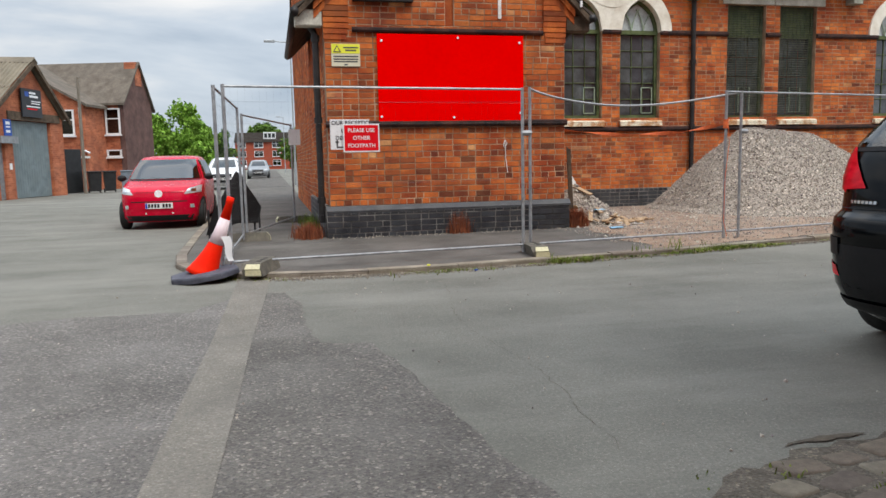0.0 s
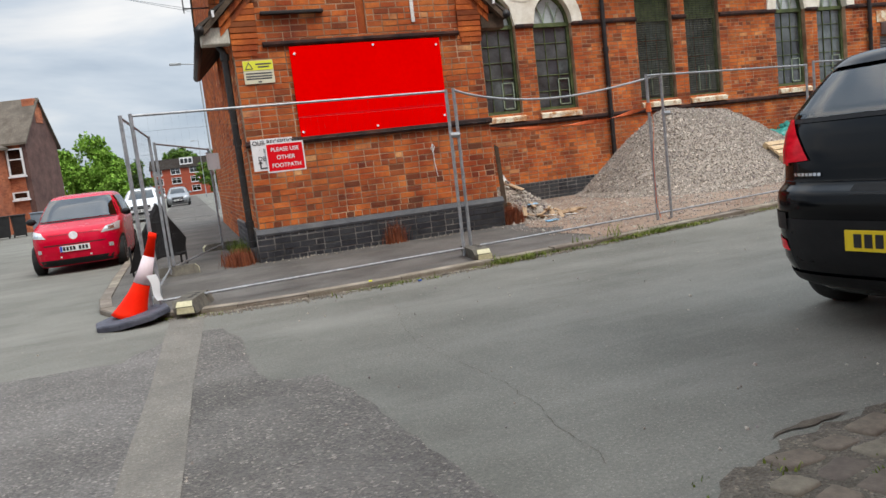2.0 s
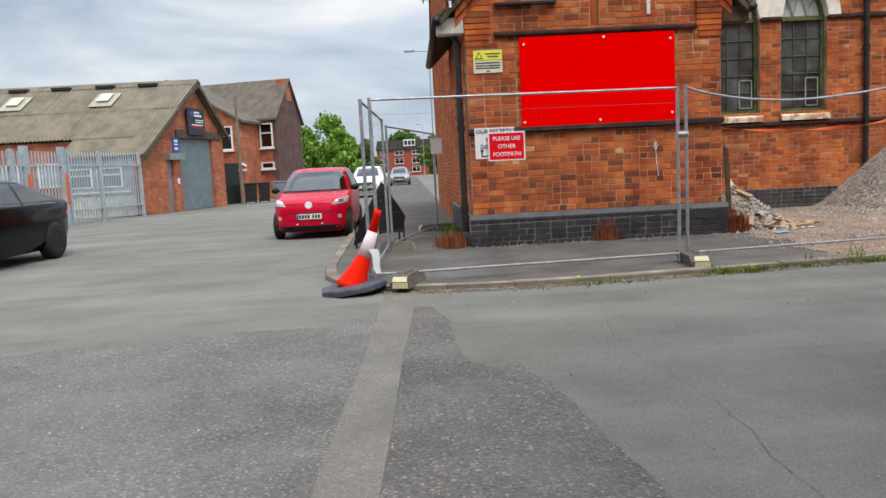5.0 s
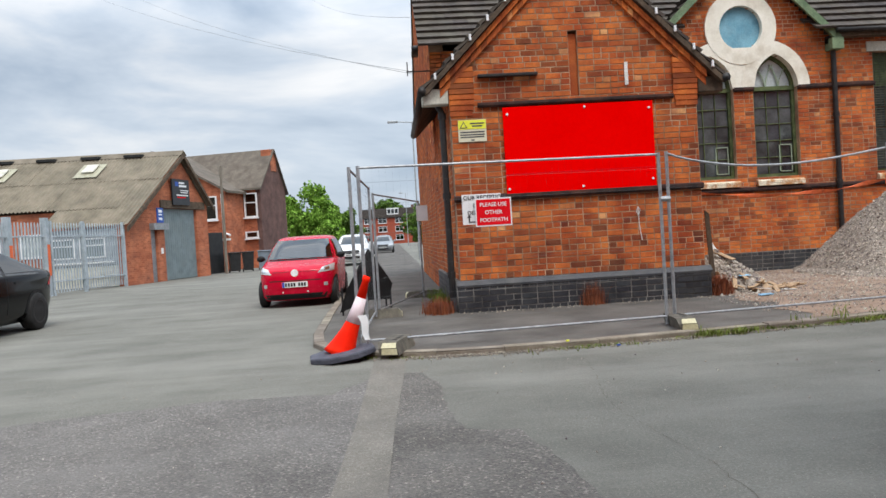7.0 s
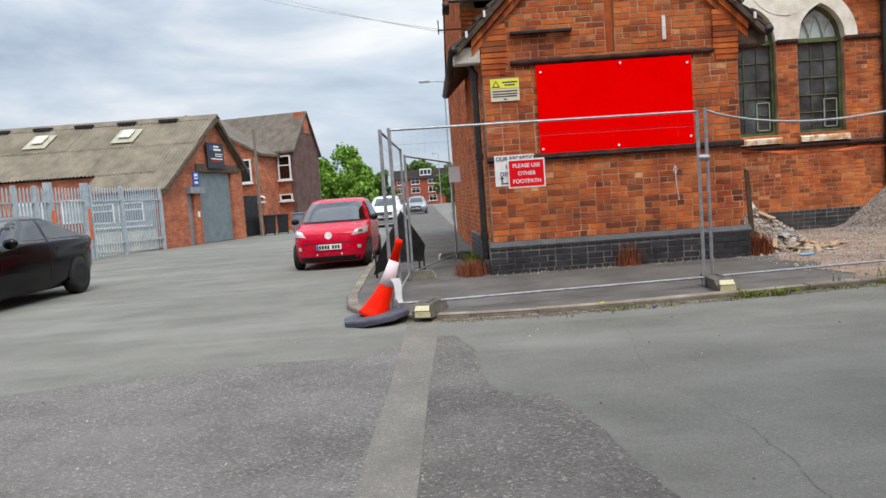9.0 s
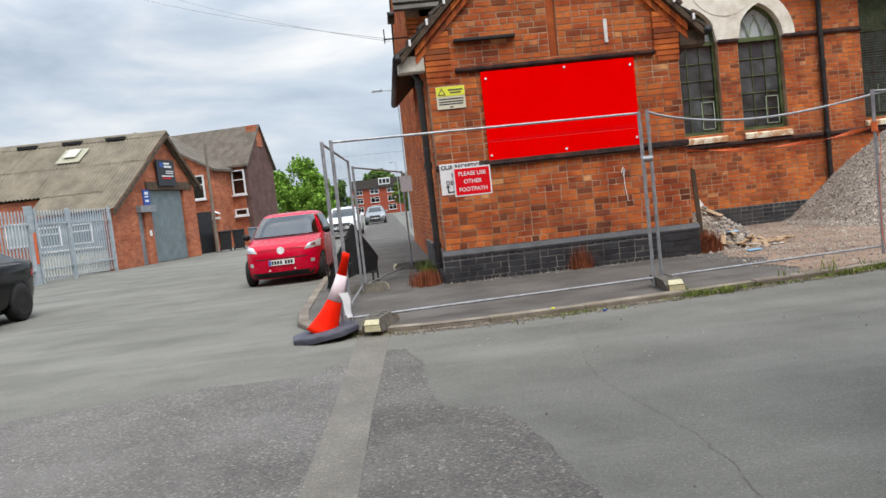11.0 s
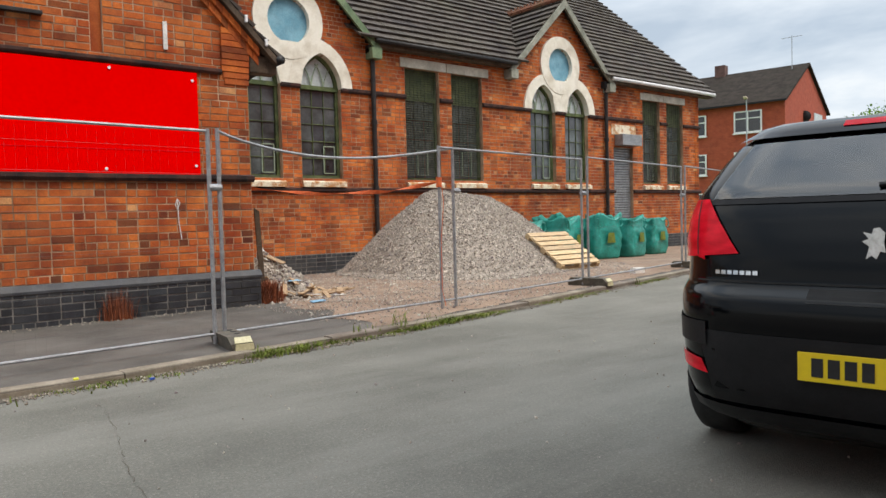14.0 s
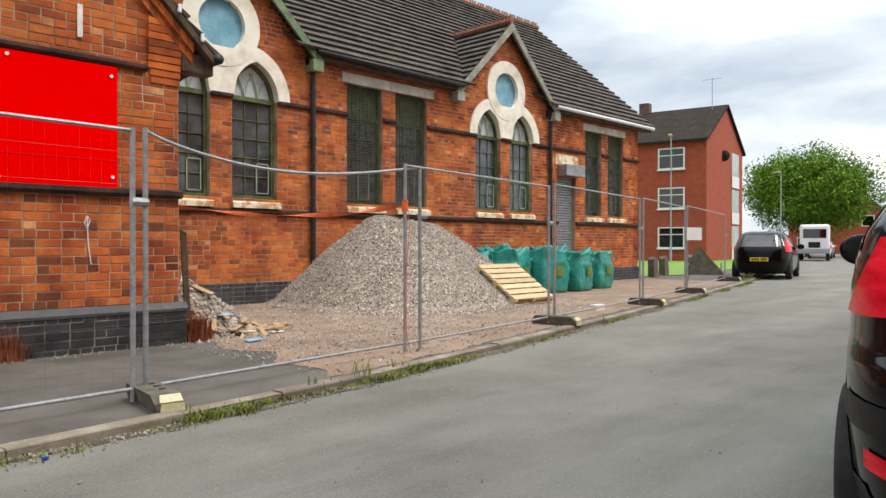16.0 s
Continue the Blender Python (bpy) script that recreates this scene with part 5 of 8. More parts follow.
# signs hung on the fence
rs = thing("footpath_sign", "red and white pedestrian notice hung on the fence", "sign")
ang = math.degrees(math.atan2(0.30, 3.4))
m = pose(0.938, 8.205, 1.460, 90, 0, ang)
rs.matrix_world = m
part("plate", box((-0.205, -0.155, -0.004), (0.205, 0.155, 0.0), 0.001), M["white_sign"], rs)
part("red_field", box((-0.19, -0.14, 0.0005), (0.19, 0.14, 0.002)), M["red_sign"], rs, "bright red field")
for k, words in enumerate(("PLEASE USE", "OTHER", "FOOTPATH")):
    text_mesh("lettering", words, 0.06, pose(0, 0.082 - 0.084 * k, 0.0035), M["white_sign"], rs)
wsn = thing("delivery_sign", "white notice with black lettering and arrow on the fence", "sign")
wsn.matrix_world = pose(0.815, 8.225, 1.50, 90, 0, ang)
part("plate", box((-0.22, -0.165, -0.004), (0.22, 0.165, 0.0), 0.001), M["white_sign"], wsn)
for words, x, z in (("OUR RECEPTION", -0.205, 0.125), ("IS", -0.10, 0.04), ("DEL", -0.165, -0.04)):
    text_mesh("lettering", words, 0.062, pose(x, z, 0.0025), M["ink"], wsn, align="LEFT")
b = bmesh.new()
for lo, hi in (((-0.155, -0.145), (-0.14, -0.085)), ((-0.155, -0.145), (-0.08, -0.13))):
    add_box(b, (lo[0], lo[1], 0.001), (hi[0], hi[1], 0.003))
add_prism(b, [(-0.172, -0.088, 0.001), (-0.123, -0.088, 0.001), (-0.1475, -0.058, 0.001)], (0, 0, 0.002))
part("arrow", b, M["ink"], wsn)
# small white plates on the far panels
tagged(obj("fence_notice", box((0.0, -0.035, 1.30), (0.40, -0.021, 1.60), 0.0, pose(17.11, 11.11, 0, 0, 0, -32)), M["white_sign"]), "small blank white notice tied to the fence", "sign")
tagged(obj("fence_tag", box((0.30, 14.50, 1.55), (0.52, 14.53, 1.85)), M["white_sign"]), "small grey-white plate hung on the side fence", "sign")

# orange tape
b = bmesh.new()
pts = [(4.66, 11.6, 1.66), (5.3, 10.6, 1.53), (5.65, 9.5, 1.52), (5.87, 8.78, 1.6)]
pv = None
for i in range(25):
    t = i / 24 * 3
    k = min(int(t), 2)
    p = Vector(pts[k]).lerp(Vector(pts[k + 1]), t - k)
    w = 0.028 * (0.55 + 0.45 * math.cos(i * 0.9))
    cur = (b.verts.new(p + Vector((0.012 * math.sin(i * 0.9), 0, -w))), b.verts.new(p + Vector((-0.012 * math.sin(i * 0.9), 0, w))))
    if pv:
        b.faces.new((pv[0], cur[0], cur[1], pv[1]))
    pv = cur
tagged(obj("barrier_tape", b, M["tape"]), "sagging twisted orange barrier tape tied to a fence post", "tape")
b = bmesh.new()
add_tube(b, [(5.88, 8.77, 1.54), (5.88, 8.77, 1.66)], 0.035, 8)
add_tube(b, [(5.9, 8.74, 1.56), (5.92, 8.74, 1.35), (5.87, 8.74, 0.9), (5.85, 8.72, 0.3), (5.9, 8.72, 0.1)], 0.004, 5)
tagged(obj("tape_knot", b, M["tape"]), "orange tape knot with a hanging tail on a fence post", "tape")


# ---- vehicles ----
class Shell:
    """A car's skin: stacked rounded outlines. x ahead, y to the car's left."""

    def __init__(self, levels, n=5.0):
        self.lv, self.n = levels, n

    def level(self, z):
        lv = self.lv
        if z <= lv[0][0]:
            return lv[0][1:]
        for a, b in zip(lv, lv[1:]):
            if z <= b[0]:
                t = (z - a[0]) / (b[0] - a[0])
                return [p + (q - p) * t for p, q in zip(a[1:], b[1:])]
        return lv[-1][1:]

    def at(self, z, ang):
        r, f, w = self.level(z)
        c, h = (r + f) / 2, (f - r) / 2
        ca, sa = math.cos(ang), math.sin(ang)
        e = 2 / self.n
        return Vector((c - math.copysign(abs(ca) ** e, ca) * h, math.copysign(abs(sa) ** e, sa) * w, z))

    def face(self, kind, p, z):
        """A point of the skin from a height and y (rear, front) or x (left, right)."""
        r, f, w = self.level(z)
        c, h = (r + f) / 2, (f - r) / 2
        if kind in ("rear", "front"):
            k = max(-1.0, min(1.0, p / w))
            a = math.asin(math.copysign(abs(k) ** (self.n / 2), k))
            return self.at(z, a if kind == "rear" else math.pi - a)
        k = max(-1.0, min(1.0, (c - p) / h))
        a = math.acos(math.copysign(abs(k) ** (self.n / 2), k))
        return self.at(z, a if kind == "left" else -a)

    def body(self, around=72, sub=3):
        b = bmesh.new()
        zs = []
        for a, c in zip(self.lv, self.lv[1:]):
            zs += [a[0] + (c[0] - a[0]) * i / sub for i in range(sub)]
        zs.append(self.lv[-1][0])
        rings = [[b.verts.new(self.at(z, 2 * math.pi * (k + 0.5) / around)) for k in range(around)] for z in zs]
        for q, s in zip(rings, rings[1:]):
            for k in range(around):
                b.faces.new((q[k], s[k], s[(k + 1) % around], q[(k + 1) % around]))
        b.faces.new(rings[-1][::-1])
        b.faces.new(rings[0])
        bmesh.ops.recalc_face_normals(b, faces=b.faces)
        return b

    def patch(self, kind, quad, off=0.006, nu=10, nv=6, thick=0.0):
        """A sheet that lies on the skin. quad: four (p, z) corners in order round it."""
        b = bmesh.new()
        (a0, z0), (a1, z1), (a2, z2), (a3, z3) = quad
        grid = []
        for j in range(nv + 1):
            v = j / nv
            row = []
            for i in range(nu + 1):
                u = i / nu
                p = (a0 * (1 - u) + a1 * u) * (1 - v) + (a3 * (1 - u) + a2 * u) * v
                z = (z0 * (1 - u) + z1 * u) * (1 - v) + (z3 * (1 - u) + z2 * u) * v
                q = self.face(kind, p, z)
                d = 0.01
                tu = self.face(kind, p + d, z) - self.face(kind, p - d, z)
                tv = self.face(kind, p, z + d) - self.face(kind, p, z - d)
                nn = tu.cross(tv)
                if nn.length < 1e-9:
                    nn = Vector((-1, 0, 0)) if kind == "rear" else Vector((1, 0, 0))
                nn.normalize()
                out = {"rear": Vector((-1, 0, 0)), "front": Vector((1, 0, 0)), "left": Vector((0, 1, 0)), "right": Vector((0, -1, 0))}[kind]
                if nn.dot(out) < 0:
                    nn = -nn
                row.append(b.verts.new(q + nn * off))
            grid.append(row)
        for j in range(nv):
            for i in range(nu):
                b.faces.new((grid[j][i], grid[j][i + 1], grid[j + 1][i + 1], grid[j + 1][i]))
        bmesh.ops.recalc_face_normals(b, faces=b.faces)
        if b.faces:
            f = list(b.faces)[0]
            out = {"rear": Vector((-1, 0, 0)), "front": Vector((1, 0, 0)), "left": Vector((0, 1, 0)), "right": Vector((0, -1, 0))}[kind]
            if f.normal.dot(out) < 0:
                bmesh.ops.reverse_faces(b, faces=b.faces)
        if thick:
            bmesh.ops.solidify(b, geom=list(b.faces), thickness=-thick)
        return b


def lathe(profile, sides=32):
    """Turns (radius, y) points about the y axis."""
    b = bmesh.new()
    rings = [[b.verts.new((r * math.cos(2 * math.pi * k / sides), y, r * math.sin(2 * math.pi * k / sides))) for k in range(sides)] for r, y in profile]
    for q, s in zip(rings, rings[1:]):
        for k in range(sides):
            b.faces.new((q[k], q[(k + 1) % sides], s[(k + 1) % sides], s[k]))
    b.faces.new(rings[0][::-1])
    b.faces.new(rings[-1])
    bmesh.ops.recalc_face_normals(b, faces=b.faces)
    return b


def wheels(car, base_x, track, r, rim_mat, width=0.2, spokes=5):
    for x in base_x:
        for s in (-1, 1):
            h = width / 2
            t = part("wheel", lathe([(r * 0.62, -h), (r * 0.9, -h), (r * 0.98, -h * 0.8), (r, -h * 0.4), (r, h * 0.4), (r * 0.98, h * 0.8), (r * 0.9, h), (r * 0.62, h)]), M["tyre"], car, "black rubber tyre", True)
            t.location = (x, s * track, r)
            part("rim", lathe([(r * 0.60, -h * 0.7), (r * 0.64, s * h * 1.02), (r * 0.58, s * h * 1.02), (r * 0.55, s * h * 0.5)][::1]), rim_mat, t, "alloy rim")
            b = bmesh.new()
            for k in range(spokes):
                m = Matrix.Rotation(2 * math.pi * k / spokes, 4, "Y")
                add_box(b, (r * 0.05, min(s * h * 0.55, s * h * 0.98), -r * 0.075), (r * 0.6, max(s * h * 0.55, s * h * 0.98), r * 0.075), m)
            part("spokes", b, rim_mat, t)


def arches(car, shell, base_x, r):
    """Near-black sheets laid on the flanks in place of shaded wheel openings."""
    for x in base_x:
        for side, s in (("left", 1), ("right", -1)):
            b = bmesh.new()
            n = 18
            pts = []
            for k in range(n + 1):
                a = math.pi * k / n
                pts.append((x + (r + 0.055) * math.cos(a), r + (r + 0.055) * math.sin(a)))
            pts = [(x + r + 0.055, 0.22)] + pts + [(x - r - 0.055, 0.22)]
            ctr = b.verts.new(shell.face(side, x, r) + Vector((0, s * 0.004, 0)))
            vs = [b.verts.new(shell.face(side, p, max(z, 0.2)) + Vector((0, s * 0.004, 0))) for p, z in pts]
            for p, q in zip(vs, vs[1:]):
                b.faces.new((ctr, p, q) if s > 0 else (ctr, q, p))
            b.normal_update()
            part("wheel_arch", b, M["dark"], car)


def number_plate(car, centre, turn, w, h, material, band=False, tilt=0.0, chars=7):
    p = part("number_plate", box((-w / 2, -0.006, -h / 2), (w / 2, 0.0, h / 2), 0.002), material, car, "number plate with dark unreadable bars")
    p.matrix_local = pose(*centre, tilt, 0, turn)
    x0 = -w / 2 + (0.055 if band else 0.05)
    step = (w - (0.075 if band else 0.08)) / (chars + 0.7)
    for k in range(chars):
        x = x0 + step * (k + (0.7 if k > 3 else 0))
        part("plate_bar", box((x, -0.0085, -h * 0.32), (x + step * 0.72, -0.0062, h * 0.32)), M["plate_ink"], p)
    if band:
        part("blue_band", box((-w / 2 + 0.004, -0.0085, -h / 2 + 0.004), (-w / 2 + 0.044, -0.0062, h / 2 - 0.004)), M["euro_blue"], p)
    return p


def mirrors(car, x, y, z, material, size=1.0):
    for s in (-1, 1):
        b = bmesh.new()
        bmesh.ops.create_uvsphere(b, u_segments=16, v_segments=10, radius=0.12 * size)
        for v in b.verts:
            v.co = Vector((v.co.x * 0.62, v.co.y * 0.95, v.co.z * 0.72))
            if v.co.x < -0.03:
                v.co.x = -0.03
        ob = part("door_mirror", b, material, car, "rounded door mirror", True)
        ob.location = (x, s * (y + 0.12 * size), z)
        part("mirror_arm", box((-0.03, -0.1 * s if s > 0 else 0.0, -0.03), (0.03, 0.0 if s > 0 else 0.1, 0.0)), M["trim_black"], ob)


# black people carrier parked at the kerb, seen from behind
sv = Shell([(0.20, -1.90, 1.88, 0.80), (0.30, -2.08, 2.03, 0.885), (0.42, -2.155, 2.13, 0.908), (0.58, -2.18, 2.17, 0.918), (0.76, -2.19, 2.17, 0.922), (0.81, -2.178, 2.15, 0.921), (0.855, -2.115, 2.10, 0.917),
            (0.95, -2.105, 2.02, 0.912), (1.04, -2.085, 1.42, 0.905), (1.14, -2.055, 1.12, 0.885), (1.24, -2.01, 0.93, 0.852), (1.36, -1.91, 0.58, 0.775), (1.45, -1.83, 0.22, 0.70), (1.51, -1.76, -0.02, 0.62),
            (1.55, -1.63, -0.2, 0.51), (1.575, -1.4, -0.5, 0.36)], 5.5)
car = thing("parked_car", "glossy black people carrier with red tail lights at the kerb", "car")
part("body", sv.body(96), M["paint_black"], car, "glossy black paintwork", True)
part("rear_window", sv.patch("rear", [(-0.65, 1.215), (0.65, 1.215), (0.53, 1.455), (-0.53, 1.455)], 0.005, 18, 8), M["rear_glass"], car, "tinted rear window", True)
# near-black sheet under the glass stands for the shaded cabin
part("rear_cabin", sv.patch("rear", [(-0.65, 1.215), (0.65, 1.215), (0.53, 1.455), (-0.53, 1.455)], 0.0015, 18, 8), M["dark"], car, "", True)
part("window_seal", sv.patch("rear", [(-0.66, 1.19), (0.66, 1.19), (0.655, 1.212), (-0.655, 1.212)], 0.006, 18, 2), M["trim_black"], car)
for side, s in (("left", 1), ("right", -1)):
    for k, (x0, x1, t0, t1) in enumerate(((-1.62, -0.75, -1.35, -0.72), (-0.68, 0.72, -0.66, 0.28))):
        part("side_window", sv.patch(side, [(x0, 1.17), (x1, 1.17), (t1, 1.44), (t0, 1.44)], 0.004, 10, 6), M["car_glass"], car, "tinted side window", True)
    part("door_seam", sv.patch(side, [(-0.722, 0.45), (-0.715, 0.45), (-0.715, 1.15), (-0.722, 1.15)], 0.002, 1, 10), M["dark"], car)
    part("sill_trim", sv.patch(side, [(-1.9, 0.27), (1.8, 0.27), (1.8, 0.42), (-1.9, 0.42)], 0.006, 24, 3), M["trim_black"], car)
    # tail lamp wraps from the tailgate round on to the flank
    l = part("tail_light", sv.patch("rear", [(s * 0.50, 0.985), (s * 0.88, 0.955), (s * 0.76, 1.215), (s * 0.665, 1.215)], 0.010, 10, 10), M["red_lens"], car, "red wrap-round tail lamp", True)
    part("lens_flank", sv.patch(side, [(-2.04, 0.955), (-1.93, 1.0), (-1.86, 1.12), (-1.97, 1.17)], 0.010, 8, 8), M["red_lens"], l, "", True)
    part("lens_seam", sv.patch("rear", [(s * 0.690, 0.975), (s * 0.696, 0.975), (s * 0.716, 1.21), (s * 0.710, 1.21)], 0.0125, 1, 8), M["dark"], l)
    part("fog_reflector", sv.patch("rear", [(s * 0.62, 0.475), (s * 0.80, 0.485), (s * 0.80, 0.550), (s * 0.65, 0.535)], 0.008, 6, 3), M["red_lens"], car, "small red bumper lamp", True)
    part("bumper_corner", sv.patch("rear", [(s * 0.62, 0.60), (s * 0.88, 0.60), (s * 0.88, 0.70), (s * 0.62, 0.70)], 0.009, 6, 4), M["trim_black"], car, "", True)
part("bumper_insert", sv.patch("rear", [(-0.60, 0.36), (0.60, 0.36), (0.66, 0.665), (-0.66, 0.665)], 0.004, 14, 6), M["trim_black"], car, "matt black bumper insert", True)
part("bumper_lip", sv.patch("rear", [(-0.80, 0.275), (0.80, 0.275), (0.84, 0.345), (-0.84, 0.345)], 0.012, 20, 3), M["trim_black"], car, "", True)
part("tailgate_seam", sv.patch("rear", [(-0.70, 0.865), (0.70, 0.865), (0.70, 0.872), (-0.70, 0.872)], 0.003, 20, 1), M["dark"], car)
# no hollow here: the recess shade is a near-black patch on the skin
part("tailgate_recess", sv.patch("rear", [(-0.22, 0.80), (0.22, 0.80), (0.22, 0.85), (-0.22, 0.85)], 0.003, 8, 2), M["dark"], car, "flat dark patch for the shaded handle recess")
b = sv.patch("rear", [(-0.64, 1.465), (0.64, 1.465), (0.58, 1.53), (-0.58, 1.53)], 0.022, 16, 3)
part("roof_spoiler", b, M["paint_black"], car, "", True)
part("brake_light", sv.patch("rear", [(-0.17, 1.488), (0.17, 1.488), (0.165, 1.508), (-0.165, 1.508)], 0.026, 8, 2), M["red_lens"], car, "narrow red high-level brake lamp")
for k in range(7):
    y0 = 0.60 - 0.027 * k
    part("name_bar", sv.patch("rear", [(y0 - 0.020, 0.898), (y0, 0.898), (y0, 0.915), (y0 - 0.020, 0.915)], 0.008, 2, 2), M["chrome"], car)
b = bmesh.new()
add_prism(b, [(0, 0.030, -0.060), (0, 0.012, -0.045), (0, -0.006, -0.058), (0, -0.018, -0.030), (0, -0.036, -0.034), (0, -0.030, 0.004), (0, -0.034, 0.040), (0, -0.016, 0.060), (0, 0.004, 0.056), (0, 0.010, 0.036), (0, 0.040, 0.044), (0, 0.020, 0.018), (0, 0.042, 0.008), (0, 0.018, -0.012)], (-0.012, 0, 0))
bd = part("badge", b, M["chrome"], car, "plain chrome maker's emblem")
bd.location = sv.face("rear", 0.0, 1.03) + Vector((-0.003, 0, 0))
number_plate(car, (sv.face("rear", 0, 0.56).x - 0.014, -0.015, 0.56), -90, 0.52, 0.112, M["plate_yellow"])
part("rear_wiper", tube([sv.face("rear", 0.0, 1.25) + Vector((-0.02, 0, 0)), sv.face("rear", -0.42, 1.29) + Vector((-0.02, 0, 0))], 0.010, 6), M["trim_black"], car)
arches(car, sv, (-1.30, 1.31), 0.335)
wheels(car, (-1.30, 1.31), 0.82, 0.335, M["dark_alloy"], 0.22)
mirrors(car, 0.72, 0.90, 1.16, M["paint_black"], 1.15)
car.matrix_world = pose(5.34, 3.35, 0, 0, 0, 9.5)

# small red hatchback facing the camera
up = Shell([(0.15, -1.66, 1.67, 0.76), (0.24, -1.73, 1.74, 0.80), (0.45, -1.765, 1.765, 0.815), (0.62, -1.77, 1.765, 0.82), (0.76, -1.76, 1.73, 0.82), (0.84, -1.755, 1.60, 0.82), (0.91, -1.75, 1.25, 0.815),
            (0.97, -1.745, 0.98, 0.80), (1.10, -1.70, 0.78, 0.765), (1.25, -1.62, 0.55, 0.705), (1.38, -1.53, 0.30, 0.64), (1.44, -1.45, 0.12, 0.59), (1.475, -1.3, -0.15, 0.50), (1.485, -1.1, -0.35, 0.36)], 5.0)
rc = thing("parked_car", "small bright red hatchback parked by the side street kerb", "car")
part("body", up.body(80), M["paint_red"], rc, "bright red paintwork", True)
part("windscreen", up.patch("front", [(-0.70, 0.985), (0.70, 0.985), (0.565, 1.385), (-0.565, 1.385)], 0.016, 16, 8), M["screen_glass"], rc, "windscreen", True)
# near-black sheet under the windscreen stands for the unlit cabin
part("dashboard_shade", up.patch("front", [(-0.70, 0.985), (0.70, 0.985), (0.565, 1.385), (-0.565, 1.385)], 0.010, 16, 8), M["dark"], rc, "", True)
for side, s in (("left", 1), ("right", -1)):
    part("side_window", up.patch(side, [(-1.35, 0.99), (0.72, 0.99), (0.22, 1.38), (-1.25, 1.38)], 0.004, 10, 5), M["car_glass"], rc, "tinted side window", True)
    hl = part("headlight", up.patch("front", [(s * 0.47, 0.69), (s * 0.77, 0.72), (s * 0.775, 0.86), (s * 0.56, 0.80)], 0.008, 8, 6), M["clear_lens"], rc, "clear headlamp", True)
    part("bulb", up.patch("front", [(s * 0.60, 0.735), (s * 0.69, 0.745), (s * 0.69, 0.80), (s * 0.60, 0.785)], 0.011, 3, 3), M["chrome"], hl)
    part("fog_lamp", up.patch("front", [(s * 0.58, 0.42), (s * 0.65, 0.42), (s * 0.65, 0.49), (s * 0.58, 0.49)], 0.008, 3, 3), M["clear_lens"], rc)
    part("tow_cap", up.patch("front", [(s * 0.24, 0.31), (s * 0.27, 0.31), (s * 0.27, 0.34), (s * 0.24, 0.34)], 0.01, 2, 2), M["bolt"], rc)
part("lower_grille", up.patch("front", [(-0.66, 0.40), (0.66, 0.40), (0.70, 0.555), (-0.70, 0.555)], 0.003, 14, 3), M["paint_red"], rc, "", True)
part("grille_slot", up.patch("front", [(-0.52, 0.545), (0.52, 0.545), (0.54, 0.565), (-0.54, 0.565)], 0.005, 14, 1), M["dark"], rc)
part("bonnet_seam", up.patch("front", [(-0.45, 0.735), (0.45, 0.735), (0.45, 0.742), (-0.45, 0.742)], 0.004, 14, 1), M["dark"], rc)
part("lower_lip", up.patch("front", [(-0.66, 0.17), (0.66, 0.17), (0.74, 0.285), (-0.74, 0.285)], 0.006, 14, 3), M["trim_black"], rc, "", True)
part("scuttle", up.patch("front", [(-0.70, 0.955), (0.70, 0.955), (0.70, 0.978), (-0.70, 0.978)], 0.004, 14, 1), M["trim_black"], rc)
bp = up.face("front", 0, 0.71)
# plain white stands for the bright sheen of a chrome emblem
part("badge_disc", tube([bp + Vector((-0.02, 0, 0)), bp + Vector((0.014, 0, 0.003))], 0.075, 20), M["bolt"], rc, "plain round emblem, white for a chrome sheen")
number_plate(rc, (up.face("front", 0, 0.475).x + 0.012, 0, 0.475), 90, 0.52, 0.112, M["plate_white"], True)
for s in (-1, 1):
    part("wiper", tube([up.face("front", s * 0.1, 0.99) + Vector((0.012, 0, 0.005)), up.face("front", s * 0.1 - 0.42, 1.02) + Vector((0.012, 0, 0.005))], 0.008, 5), M["trim_black"], rc)
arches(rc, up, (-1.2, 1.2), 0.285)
wheels(rc, (-1.2, 1.2), 0.73, 0.285, M["alloy"], 0.17)
mirrors(rc, 0.68, 0.78, 1.02, M["trim_black"], 0.8)
rc.matrix_world = pose(-2.13, 16.45, 0, 0, 0, -91) @ Matrix.Scale(0.955, 4)

# matt black saloon parked across the side street
bs = Shell([(0.18, -2.2, 2.2, 0.80), (0.30, -2.38, 2.38, 0.89), (0.50, -2.44, 2.45, 0.925), (0.70, -2.45, 2.42, 0.93), (0.82, -2.44, 2.25, 0.925), (0.90, -2.46, 1.75, 0.92), (0.98, -2.45, 1.12, 0.905), (1.045, -2.38, 0.94, 0.875),
            (1.10, -2.0, 0.80, 0.83), (1.28, -1.45, 0.38, 0.73), (1.40, -1.05, -0.02, 0.64), (1.45, -0.8, -0.3, 0.52), (1.46, -0.7, -0.4, 0.4)], 5.0)
sc = thing("parked_car", "matt black saloon car parked across the side street", "car")
part("body", bs.body(80), M["paint_black"], sc, "dark satin paintwork", True)
